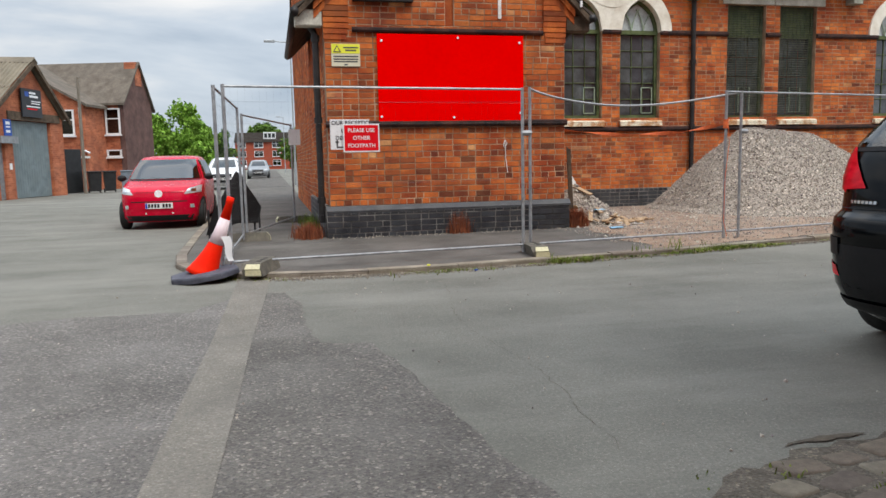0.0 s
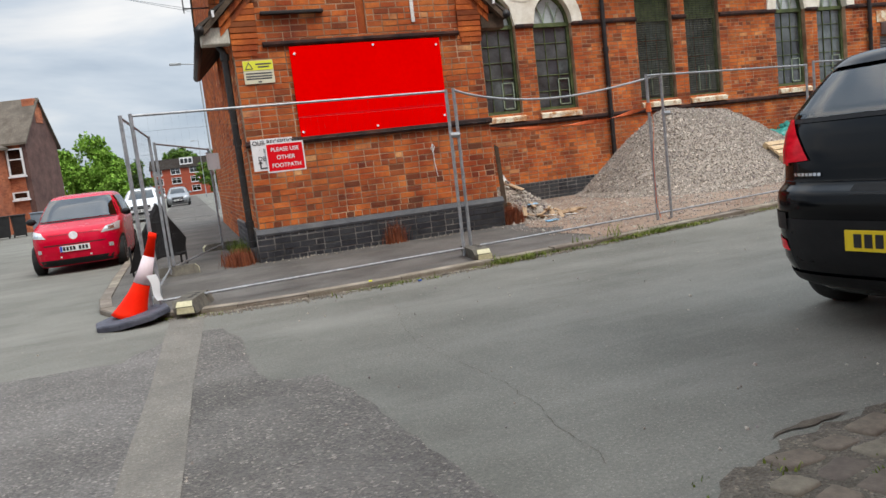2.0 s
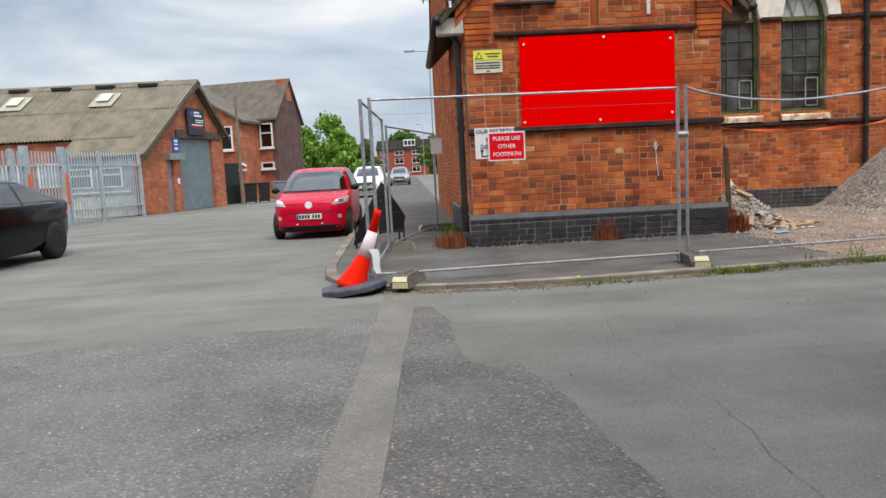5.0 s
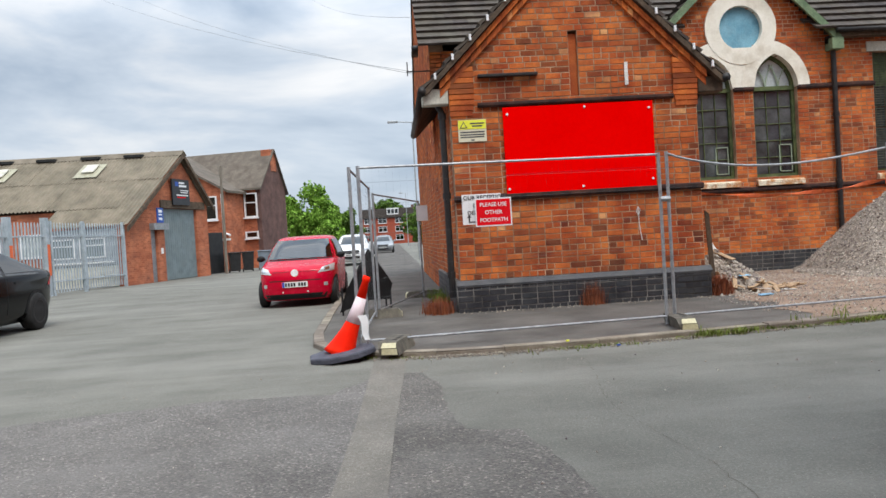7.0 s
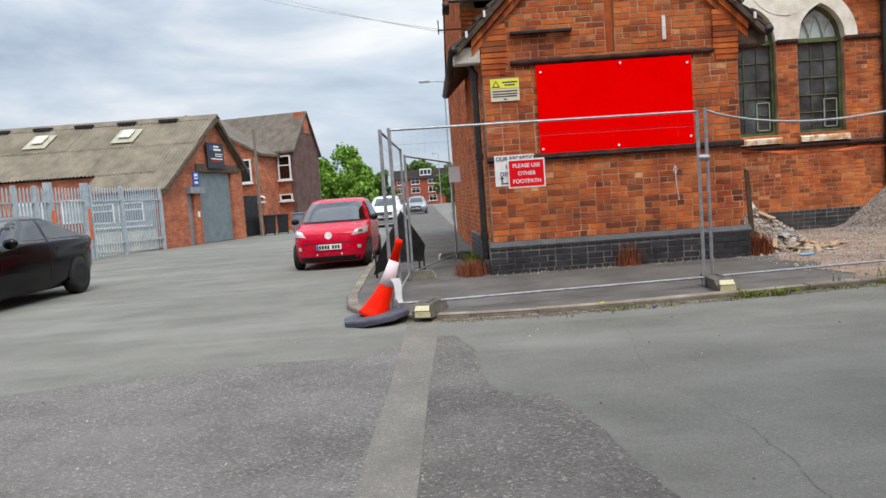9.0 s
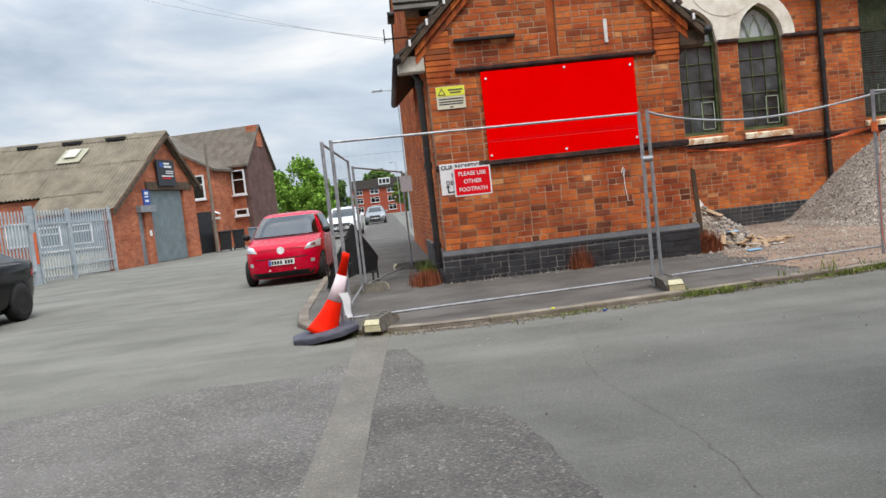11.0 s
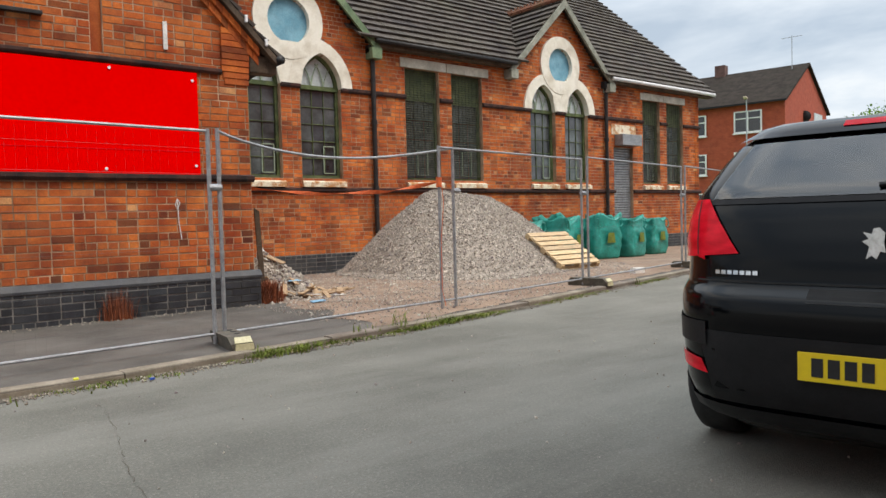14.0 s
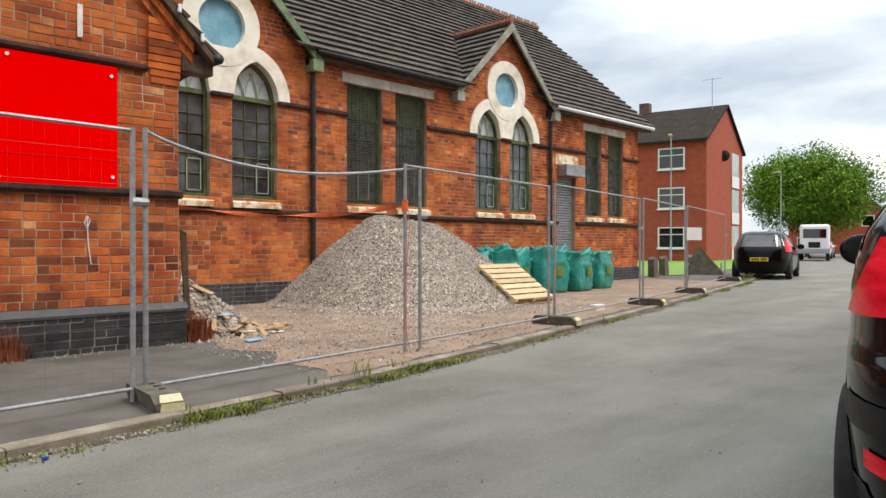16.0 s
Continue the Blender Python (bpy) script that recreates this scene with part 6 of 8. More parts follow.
for side in ("left", "right"):
    part("side_window", bs.patch(side, [(-1.62, 1.0), (-0.55, 1.0), (-0.62, 1.37), (-1.12, 1.37)], 0.004, 8, 5), M["car_glass"], sc, "tinted side window", True)
    part("side_window", bs.patch(side, [(-0.46, 1.0), (0.86, 1.0), (0.18, 1.37), (-0.54, 1.37)], 0.004, 8, 5), M["car_glass"], sc, "tinted side window", True)
    part("door_seam", bs.patch(side, [(-0.51, 0.35), (-0.50, 0.35), (-0.50, 0.98), (-0.51, 0.98)], 0.003, 1, 8), M["dark"], sc)
    for x in (-0.75, 0.35):
        part("door_handle", bs.patch(side, [(x - 0.24, 0.86), (x, 0.86), (x, 0.89), (x - 0.24, 0.89)], 0.014, 3, 1), M["paint_black"], sc)
    part("tail_light", bs.patch("rear", [((1 if side == "left" else -1) * 0.55, 0.78), ((1 if side == "left" else -1) * 0.86, 0.78), ((1 if side == "left" else -1) * 0.84, 0.92), ((1 if side == "left" else -1) * 0.55, 0.92)], 0.006, 6, 3), M["red_lens"], sc, "red tail lamp", True)
part("rear_window", bs.patch("rear", [(-0.70, 1.06), (0.70, 1.06), (0.55, 1.36), (-0.55, 1.36)], 0.005, 12, 6), M["car_glass"], sc, "tinted rear window", True)
part("windscreen", bs.patch("front", [(-0.75, 1.06), (0.75, 1.06), (0.58, 1.37), (-0.58, 1.37)], 0.005, 12, 6), M["car_glass"], sc, "windscreen", True)
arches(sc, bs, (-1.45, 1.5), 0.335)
wheels(sc, (-1.45, 1.5), 0.83, 0.335, M["dark_alloy"], 0.23, 7)
mirrors(sc, 0.72, 0.90, 1.03, M["paint_black"])
sc.matrix_world = pose(-7.56, 12.35, 0, 0, 0, -92)


def plain_car(label, paint, m, rear=True, plate="plate_yellow", scale=1.0):
    """A farther hatchback with its lamps, windows and plate."""
    sh = Shell([(0.18, -1.9, 1.9, 0.76), (0.32, -2.0, 2.0, 0.83), (0.6, -2.02, 2.03, 0.85), (0.78, -2.0, 1.9, 0.85), (0.9, -1.98, 1.4, 0.84), (0.98, -1.94, 1.05, 0.81), (1.2, -1.78, 0.62, 0.72), (1.38, -1.6, 0.22, 0.63), (1.45, -1.45, -0.05, 0.54), (1.48, -1.2, -0.3, 0.4)], 4.5)
    c = thing("parked_car", label, "car")
    part("body", sh.body(48, 2), paint, c, "", True)
    part("rear_window", sh.patch("rear", [(-0.68, 1.0), (0.68, 1.0), (0.56, 1.36), (-0.56, 1.36)], 0.005, 8, 5), M["car_glass"], c, "", True)
    part("windscreen", sh.patch("front", [(-0.72, 1.0), (0.72, 1.0), (0.57, 1.37), (-0.57, 1.37)], 0.005, 8, 5), M["car_glass"], c, "", True)
    for side, s in (("left", 1), ("right", -1)):
        part("side_window", sh.patch(side, [(-1.55, 1.0), (0.85, 1.0), (0.15, 1.37), (-1.35, 1.37)], 0.004, 8, 5), M["car_glass"], c, "", True)
        part("tail_light", sh.patch("rear", [(s * 0.70, 0.85), (s * 0.84, 0.85), (s * 0.74, 1.25), (s * 0.66, 1.25)], 0.008, 4, 6), M["red_lens"], c, "red tail lamp", True)
        part("headlight", sh.patch("front", [(s * 0.48, 0.66), (s * 0.80, 0.68), (s * 0.80, 0.80), (s * 0.55, 0.78)], 0.008, 4, 4), M["clear_lens"], c, "clear headlamp", True)
    part("grille", sh.patch("front", [(-0.4, 0.55), (0.4, 0.55), (0.42, 0.72), (-0.42, 0.72)], 0.004, 6, 3), M["trim_black"], c)
    part("bumper_grille", sh.patch("front", [(-0.6, 0.3), (0.6, 0.3), (0.6, 0.45), (-0.6, 0.45)], 0.004, 6, 3), M["trim_black"], c)
    number_plate(c, (sh.face("rear", 0, 0.6).x - 0.01, 0, 0.62), -90, 0.52, 0.112, M["plate_yellow"])
    number_plate(c, (sh.face("front", 0, 0.5).x + 0.01, 0, 0.5), 90, 0.52, 0.112, M["plate_white"])
    arches(c, sh, (-1.25, 1.25), 0.3)
    wheels(c, (-1.25, 1.25), 0.76, 0.3, M["alloy"], 0.18)
    mirrors(c, 0.7, 0.82, 1.0, paint)
    c.matrix_world = m @ Matrix.Scale(scale, 4)
    return c


plain_car("black hatchback parked beyond the fence, seen from behind", M["paint_black"], pose(28.1, 13.3, 0, 0, 0, 14), scale=1.12)
plain_car("white hatchback parked behind the red car", M["paint_white"], pose(-2.35, 39.5, 0, 0, 0, -91), scale=1.08)
plain_car("silver-grey car parked far down the side street", M["paint_grey"], pose(-1.1, 66, 0, 0, 0, -91), scale=1.08)
for x, y, p, lb in ((68, 23.6, "paint_white", "white car parked far along the street"), (74, 25.1, "paint_grey", "grey car parked far along the street"), (84, 28.2, "paint_black", "black car parked far along the street"), (56, 12.6, "paint_grey", "grey car parked on the far side of the street")):
    plain_car(lb, M[p], pose(x, y, 0, 0, 0, 16), scale=1.05)

# recovery lorry with a pale cab
lo = thing("recovery_truck", "pale grey recovery truck seen from behind down the street", "truck")
part("cab", box((1.0, -1.05, 0.7), (2.8, 1.05, 2.75), 0.18), M["paint_white"], lo, "pale cab with rounded edges")
part("rear_window", box((0.985, -0.8, 1.7), (0.999, 0.8, 2.4)), M["car_glass"], lo)
part("bed", box((-3.2, -1.1, 0.75), (0.95, 1.1, 0.95), 0.03), M["shutter"], lo, "flat metal bed")
part("winch", box((-0.2, -0.4, 0.96), (0.5, 0.4, 1.4), 0.05), M["trim_black"], lo)
part("tail_board", box((-3.28, -1.05, 0.55), (-3.2, 1.05, 0.9), 0.02), M["galv"], lo)
wheels(lo, (-1.9, 1.9), 0.92, 0.4, M["alloy"], 0.25)
lo.matrix_world = pose(60.0, 21.6, 0, 0, 0, 16)


# ---- yard: stone heap, rubble, pallet, bags ----
def seg_dist(p, a, b):
    ab, ap = Vector(b) - Vector(a), Vector(p) - Vector(a)
    t = max(0.0, min(1.0, ap.dot(ab) / ab.dot(ab)))
    return (ap - ab * t).length, t


def heap_z(x, y):
    if x < 9.8:
        x0 = 9.8 - (9.8 - x) * 1.38
    else:
        x0 = x
    d, t = seg_dist((x0, y), (9.8, 13.8), (11.4, 13.95))
    top = 1.72 - 0.14 * t
    z = top - 0.80 * max(0.0, math.sqrt(d * d + 0.10) - 0.31)
    z += 0.10 * noise.noise((x * 0.9, y * 0.9, 1.0)) + 0.04 * noise.noise((x * 3, y * 3, 2.0))
    if z < 0.10:
        z = 0.10 * math.exp((z - 0.10) * 5.0) - 0.025
    return z


xs, yss = lines(6.0, 14.0, 0.10), lines(10.2, 15.66, 0.10)
hv = [(x, y, PZ - 0.01 + heap_z(x, y)) for y in yss for x in xs]
hf = [(j * len(xs) + i, j * len(xs) + i + 1, (j + 1) * len(xs) + i + 1, (j + 1) * len(xs) + i) for j in range(len(yss) - 1) for i in range(len(xs) - 1)]
hf = [f for f in hf if max(hv[k][2] for k in f) > PZ + 0.004]
heap = tagged(pydata("gravel_mound", hv, hf, M["gravel_base"], smooth=True), "big heap of grey crushed stone in the yard", "stone heap")


def stones(count, place, lo, hi, seed):
    """Small angular stones: stretched octahedra lying where place() says."""
    rng = random.Random(seed)
    vs, fs = [], []
    for _ in range(count):
        p = place(rng)
        if p is None:
            continue
        s = rng.uniform(lo, hi) * (1.0 if rng.random() < 0.85 else 1.6)
        q = Euler((rng.uniform(0, 6), rng.uniform(0, 6), rng.uniform(0, 6))).to_matrix()
        k = len(vs)
        for d in ((1, 0, 0), (-0.8, 0, 0.2), (0, 0.9, 0), (0, -0.75, 0.1), (0, 0, 0.7), (0.1, 0, -0.6)):
            vs.append(tuple(Vector(p) + q @ (Vector(d) * s)))
        fs += [(k, k + 2, k + 4), (k + 2, k + 1, k + 4), (k + 1, k + 3, k + 4), (k + 3, k, k + 4), (k + 2, k, k + 5), (k + 1, k + 2, k + 5), (k + 3, k + 1, k + 5), (k, k + 3, k + 5)]
    return vs, fs


def on_heap(rng):
    a, r = rng.uniform(0, 2 * math.pi), rng.random() ** 0.6 * 3.4
    x, y = 10.3 + math.cos(a) * r * 1.15, 13.5 + math.sin(a) * r
    if y > 15.6 or heap_z(x, y) < 0.01 and rng.random() < 0.6 or math.sin(a) > 0.6 and rng.random() < 0.6:
        return None
    return x, y, PZ + max(0.0, heap_z(x, y)) + 0.002


vs, fs = stones(26000, on_heap, 0.009, 0.024, 1)
tagged(pydata("gravel", vs, fs, M["gravel"], heap), kind="stuff")


def on_yard(rng):
    x, y = rng.gauss(6.4, 1.7), rng.gauss(10.1, 1.1)
    if x < 4.4 or y < 8.2 + 0.2 * (x - 5) or y > 15 or x < 4.9 and y > 10.8:
        return None
    return x, y, PZ + 0.01


vs, fs = stones(2600, on_yard, 0.007, 0.022, 2)
tagged(pydata("loose_grit", vs, fs, M["gravel"]), "scatter of loose grey grit over the brown yard", "grit", kind="stuff")


def on_road(rng):
    x, y = rng.uniform(-6, 7), rng.uniform(0.8, 7.6)
    return (x, y, 0.004) if y < 7.6 + 0.12 * x or x < 0 else None


vs, fs = stones(420, on_road, 0.004, 0.011, 6)
tagged(pydata("road_grit", vs, fs, M["gravel"]), "sparse pale grit on the tarmac", "grit", kind="stuff")


def on_gutter(rng):
    k = rng.randrange(6, 14)
    (x0, y0), (x1, y1) = KERB[k], KERB[k + 1]
    t = rng.random()
    return x0 + (x1 - x0) * t, y0 + (y1 - y0) * t - abs(rng.gauss(0.02, 0.09)), 0.006


vs, fs = stones(2600, on_gutter, 0.004, 0.013, 15)
tagged(pydata("gutter_grit", vs, fs, M["gutter_grit"]), "fine pale grit swept along the kerb", "grit", kind="stuff")


def on_corner(rng):
    x, y = rng.uniform(0.7, 4.7), 11.2 - abs(rng.gauss(0.0, 0.10))
    return (x, y, PZ + 0.003) if rng.random() < 0.35 + 0.5 * math.sin(x * 3.1) ** 2 else None


vs, fs = stones(420, on_corner, 0.005, 0.016, 16)
tagged(pydata("wall_grit", vs, fs, M["gutter_grit"]), "pale crumbs of mortar along the porch foot", "grit", kind="stuff")

# rubble beside the porch
def rub_z(x, y):
    d = math.hypot((x - 5.25) / 0.85, (y - 12.25) / 0.75)
    return 0.68 * max(0.0, 1 - d) ** 0.9 + 0.05 * noise.noise((x * 4, y * 4, 7.0)) * (d < 1.2)


xs, yss = lines(4.64, 6.3, 0.06), lines(11.4, 13.2, 0.06)
hv = [(x, y, PZ - 0.01 + max(0, rub_z(x, y))) for y in yss for x in xs]
hf = [(j * len(xs) + i, j * len(xs) + i + 1, (j + 1) * len(xs) + i + 1, (j + 1) * len(xs) + i) for j in range(len(yss) - 1) for i in range(len(xs) - 1)]
rub = tagged(pydata("rubble_pile", hv, hf, M["gravel_base"], smooth=True), "low heap of rubble and broken boards beside the porch", "rubble")
vs, fs = stones(900, lambda r: (lambda x, y: (x, y, PZ + max(0, rub_z(x, y))))(r.gauss(5.35, 0.45), r.gauss(12.0, 0.45)), 0.012, 0.04, 9)
tagged(pydata("broken_stone", vs, fs, M["gravel"], rub), kind="stuff")
rng = random.Random(12)
for i in range(30):
    x, y = rng.gauss(5.50, 0.40), rng.gauss(11.62, 0.20)
    if x < 4.8:
        continue
    ob = part("broken_board", box((-rng.uniform(0.08, 0.32), -rng.uniform(0.02, 0.06), -0.008), (rng.uniform(0.08, 0.3), rng.uniform(0.02, 0.06), 0.008)), M["splinter"], rub)
    ob.matrix_world = pose(x, y, PZ + max(0.03, rub_z(x, y) + 0.03), rng.uniform(-22, 22), rng.uniform(-25, 25), rng.uniform(0, 180))
for x, y, c in ((5.45, 11.75, "blue_scrap"), (5.30, 10.75, "blue_scrap"), (5.7, 11.6, "plaster"), (5.95, 11.3, "plaster")):
    b = box((-0.09, -0.06, 0), (0.09, 0.06, 0.012))
    for v in b.verts:
        v.co += Vector((rng.uniform(-0.02, 0.02), rng.uniform(-0.02, 0.02), rng.uniform(0, 0.02)))
    ob = tagged(obj("litter_scrap", b, M[c]), "crumpled scrap of sheet lying by the rubble", "litter")
    ob.location = (x, y, PZ + max(0.0, rub_z(x, y)) + 0.004)
b = bmesh.new()
add_prism(b, [(0, 0, 0), (0.40, 0, 0.0), (0.05, 0, 0.44)], (0, 0.012, 0))
o = tagged(obj("plaster_sheet", b, M["plaster"]), "broken white plasterboard sheet leaning on the rubble", "plasterboard")
o.matrix_world = pose(5.14, 12.36, 0.48, -14, 12, 8)
b = bmesh.new()
add_prism(b, [(0, 0, 0), (0.07, 0, 0), (0.055, 0, 1.28), (-0.01, 0, 1.33)], (0, 0.06, 0))
o = tagged(obj("old_post", b, M["old_timber"]), "dark rotting timber post leaning on the porch corner", "timber post")
o.matrix_world = pose(4.80, 11.46, PZ, 0, -2, -15)

# pallet on the skirt of the heap
pal = thing("pallet", "pale new wooden pallet leaning on the stone heap", "pallet")
for k in range(7):
    part("deck_board", box((0.0, 0.02 + 0.165 * k, 0.115), (1.2, 0.02 + 0.165 * k + 0.125, 0.137), 0.002), M["timber"], pal)
for k in range(3):
    part("stringer", box((0.0 + 0.55 * k, 0.0, 0.093), (0.0 + 0.55 * k + 0.10, 1.15, 0.115), 0.002), M["timber"], pal)
    for j in range(3):
        part("block", box((0.0 + 0.55 * k, 0.0 + 0.51 * j, 0.02), (0.0 + 0.55 * k + 0.10, 0.13 + 0.51 * j, 0.093), 0.002), M["timber"], pal)
    part("base_board", box((0.0, 0.0 + 0.51 * k, 0.0), (1.1, 0.0 + 0.51 * k + 0.10, 0.02), 0.002), M["timber"], pal)
pal.matrix_world = pose(11.22, 11.62, 0.062, 34, 0, 0)


# green bulk bags
def bulk_bag(x, y, w, h, turn, seed, lean=0.0):
    rng = random.Random(seed)
    ob = thing("bulk_bag", "filled green woven bulk bag with slack lifting loops", "bulk bag", group="bulk bags by the wall")
    b = bmesh.new()
    n, m_ = 44, 24
    rings = []
    for j in range(m_ + 1):
        t = j / m_
        ring = []
        for k in range(n):
            a = 2 * math.pi * k / n
            bulge = 0.90 + 0.09 * math.sin(math.pi * min(1, t * 1.35)) ** 0.6 + 0.10 * max(0.0, t - 0.6)
            e = 2 / 6.5
            px = math.copysign(abs(math.cos(a)) ** e, math.cos(a)) * w / 2 * bulge
            py = math.copysign(abs(math.sin(a)) ** e, math.sin(a)) * w / 2 * bulge
            fold = 0.5 + 0.5 * t
            f = 0.05 * noise.noise((px * 3 + seed * 7, py * 3, t * 2)) - 0.075 * fold * abs(noise.noise((px * 7 + seed, py * 7, t * 3.0))) + 0.02 * noise.noise((px * 20, py * 20 + seed, t * 14))
            corner = abs(math.sin(2 * a)) ** 2
            slack = max(0.0, (t - 0.80) / 0.20)
            top = slack * (0.02 * corner - 0.04 * (1 - corner) + 0.26 * noise.noise((px * 2.2 + seed, py * 2.2, 9.0)))
            pull = 1 - 0.10 * slack * (1 - corner)
            ring.append(b.verts.new((px * (1 + f * 2) * pull + lean * t, py * (1 + f * 2) * pull, 0.01 + h * t + top)))
        rings.append(ring)
    for q, s in zip(rings, rings[1:]):
        for k in range(n):
            b.faces.new((q[k], q[(k + 1) % n], s[(k + 1) % n], s[k]))
    c = b.verts.new((lean, 0, h * 0.72))
    for k in range(n):
        b.faces.new((rings[-1][k], rings[-1][(k + 1) % n], c))
    b.faces.new(rings[0][::-1])
    bmesh.ops.recalc_face_normals(b, faces=b.faces)
    part("sack", b, M["bag"], ob, "", True)
    for sx, sy in ((-1, -1), (1, -1), (1, 1), (-1, 1)):
        q = Vector((sx * w * 0.38 + lean, sy * w * 0.38, h * 0.97))
        lp = bmesh.new()
        add_tube(lp, [q, q + Vector((0.07 * sx, 0.05 * sy, -0.02)), q + Vector((0.08 * sx, 0.07 * sy, -0.16)), q + Vector((-0.02 * sx, 0.08 * sy, -0.24))], 0.014, 5)
        part("lifting_loop", lp, M["bag"], ob)
    pr = bmesh.new()
    add_prism(pr, [(-0.14, -w / 2 * 1.045, h * 0.38), (0.14, -w / 2 * 1.045, h * 0.38), (0.10, -w / 2 * 1.05, h * 0.62), (-0.10, -w / 2 * 1.05, h * 0.62)], (0, -0.004, 0))
    part("printed_mark", pr, M["grass"], ob, "faded yellow-green printed mark")
    ob.matrix_world = pose(x, y, PZ, 0, 0, turn)
    return ob


for k, (x, y, w, h, t) in enumerate(((12.9, 14.3, 0.95, 0.98, 8), (13.95, 14.0, 0.98, 1.02, 14), (14.95, 13.65, 0.92, 1.05, -6), (15.95, 13.55, 0.90, 1.0, 10), (17.25, 13.75, 0.85, 0.98, 4), (16.4, 14.6, 0.92, 1.02, 20), (14.6, 14.75, 0.95, 1.06, 2))):
    bulk_bag(x, y, w, h, t, k + 3, 0.03 * (k % 3 - 1))

b = bmesh.new()
add_prism(b, [(-0.14, -0.07, 0), (0.14, -0.07, 0), (0.15, 0.06, 0), (-0.12, 0.07, 0)], (0.01, 0, 0.10))
o = tagged(obj("white_block", b, M["plaster"]), "broken white block lying on the footway", "block")
o.location = (11.65, 10.1, PZ)

# ---- corner: cone, black board, weeds ----
cone = thing("traffic_cone", "leaning orange and white traffic cone on a scuffed base", "traffic cone")
axis = Vector((0.335, 0.0, 0.80)).normalized()
side = Vector((0, 1, 0))
fwd = side.cross(axis)


def cone_radius(t):
    for (t0, r0), (t1, r1) in zip(CONE, CONE[1:]):
        if t <= t1:
            return r0 + (r1 - r0) * (t - t0) / (t1 - t0)
    return CONE[-1][1]


CONE = ((0.0, 0.172), (0.06, 0.150), (0.16, 0.122), (0.28, 0.095), (0.39, 0.078), (0.55, 0.066), (0.72, 0.052), (0.93, 0.036), (0.94, 0.043), (1.0, 0.037))


def cone_band(t0, t1, extra=0.0):
    """A stretch of the cone, dented on one side where it has been bent over."""
    b = bmesh.new()
    n = 28
    rings = []
    for t in [t0] + [q for q, r in CONE if t0 < q < t1] + [t1]:
        bendc = Vector((0.03 * math.sin(t * 3.1), 0, 0))
        ring = []
        for k in range(n):
            a = 2 * math.pi * k / n
            r = (cone_radius(t) + extra) * (1 - 0.16 * max(0.0, math.cos(a - 1.9)) ** 6 * max(0.0, 1 - 2.2 * t))
            ring.append(b.verts.new(Vector((-0.815, 8.0, 0.055)) + axis * (0.87 * t) + bendc + (fwd * math.cos(a) + side * math.sin(a)) * r))
        rings.append(ring)
    for q, s in zip(rings, rings[1:]):
        for k in range(n):
            b.faces.new((q[k], q[(k + 1) % n], s[(k + 1) % n], s[k]))
    b.faces.new(rings[-1])
    b.faces.new(rings[0][::-1])
    bmesh.ops.recalc_face_normals(b, faces=b.faces)
    return b


part("lower_body", cone_band(0.0, 0.40), M["cone"], cone, "", True)
part("reflective_band", cone_band(0.402, 0.72, 0.003), M["cone_band"], cone, "faded pinkish reflective band", True)
part("tip", cone_band(0.722, 1.0), M["cone"], cone, "", True)
b = bmesh.new()
pts = [(0.365 * math.cos(math.pi / 4 * k + math.pi / 8), 0.365 * math.sin(math.pi / 4 * k + math.pi / 8), 0) for k in range(8)]
add_prism(b, pts, (0, 0, 0.06))
bmesh.ops.recalc_face_normals(b, faces=b.faces)
bmesh.ops.bevel(b, geom=[e for e in b.edges if all(v.co.z > 0.05 for v in e.verts)], offset=0.02, segments=2, affect="EDGES", profile=0.5)
bs_ = part("base", b, M["cone_base"], cone, "scuffed blue-grey octagonal base")
bs_.matrix_world = pose(-0.775, 7.95, 0.036, 0, -7, 8)
b = bmesh.new()
prev = None
for i in range(8):
    t = i / 7
    w = 0.045 * (1 - 0.4 * t)
    p = Vector((-0.55 + 0.05 * t + 0.012 * math.sin(6 * t), 7.86, 0.46 - 0.26 * t))
    cur = (b.verts.new(p + Vector((-w, 0, 0))), b.verts.new(p + Vector((w, 0.02, 0))))
    if prev:
        b.faces.new((prev[0], prev[1], cur[1], cur[0]))
    prev = cur
part("torn_sleeve", b, M["white_sign"], cone, "torn white strip hanging from the cone")

bb = thing("folding_sign", "collapsed black folding road sign seen from behind", "folding sign")
b = bmesh.new()
add_prism(b, [(-1.10, 12.0, PZ + 0.05), (-0.98, 12.0, 0.45), (-0.60, 12.1, 1.10), (-0.56, 12.1, 1.06), (-0.30, 12.35, 0.62), (-0.24, 12.4, 0.50), (-0.30, 12.42, 0.24), (-0.62, 12.2, 0.26)], (0.0, 0.03, 0))
bmesh.ops.recalc_face_normals(b, faces=b.faces)
part("panel", b, M["black_sheet"], bb)
for x, y in ((-0.28, 12.42), (-0.36, 12.5), (-1.05, 12.05)):
    part("leg", box((x - 0.015, y - 0.015, PZ), (x + 0.015, y + 0.015, 0.5)), M["black_sheet"], bb)

tr = thing("folding_sign", "grey triangular road sign on a frame, seen from behind", "folding sign")
b = bmesh.new()
add_prism(b, [(23.05, 14.00, 0.22), (23.55, 12.97, 0.22), (23.55, 12.97, 0.30), (23.24, 13.60, 1.12), (23.20, 13.69, 1.12), (23.05, 14.00, 0.30)], (0.03, 0.015, 0))
bmesh.ops.recalc_face_normals(b, faces=b.faces)
part("panel", b, M["block"], tr, "dull grey back of the sign plate")
for x, y in ((23.12, 13.92), (23.56, 13.02)):
    part("leg", box((x - 0.02, y, PZ - 0.05), (x + 0.02, y + 0.04, 0.6)), M["galv"], tr)


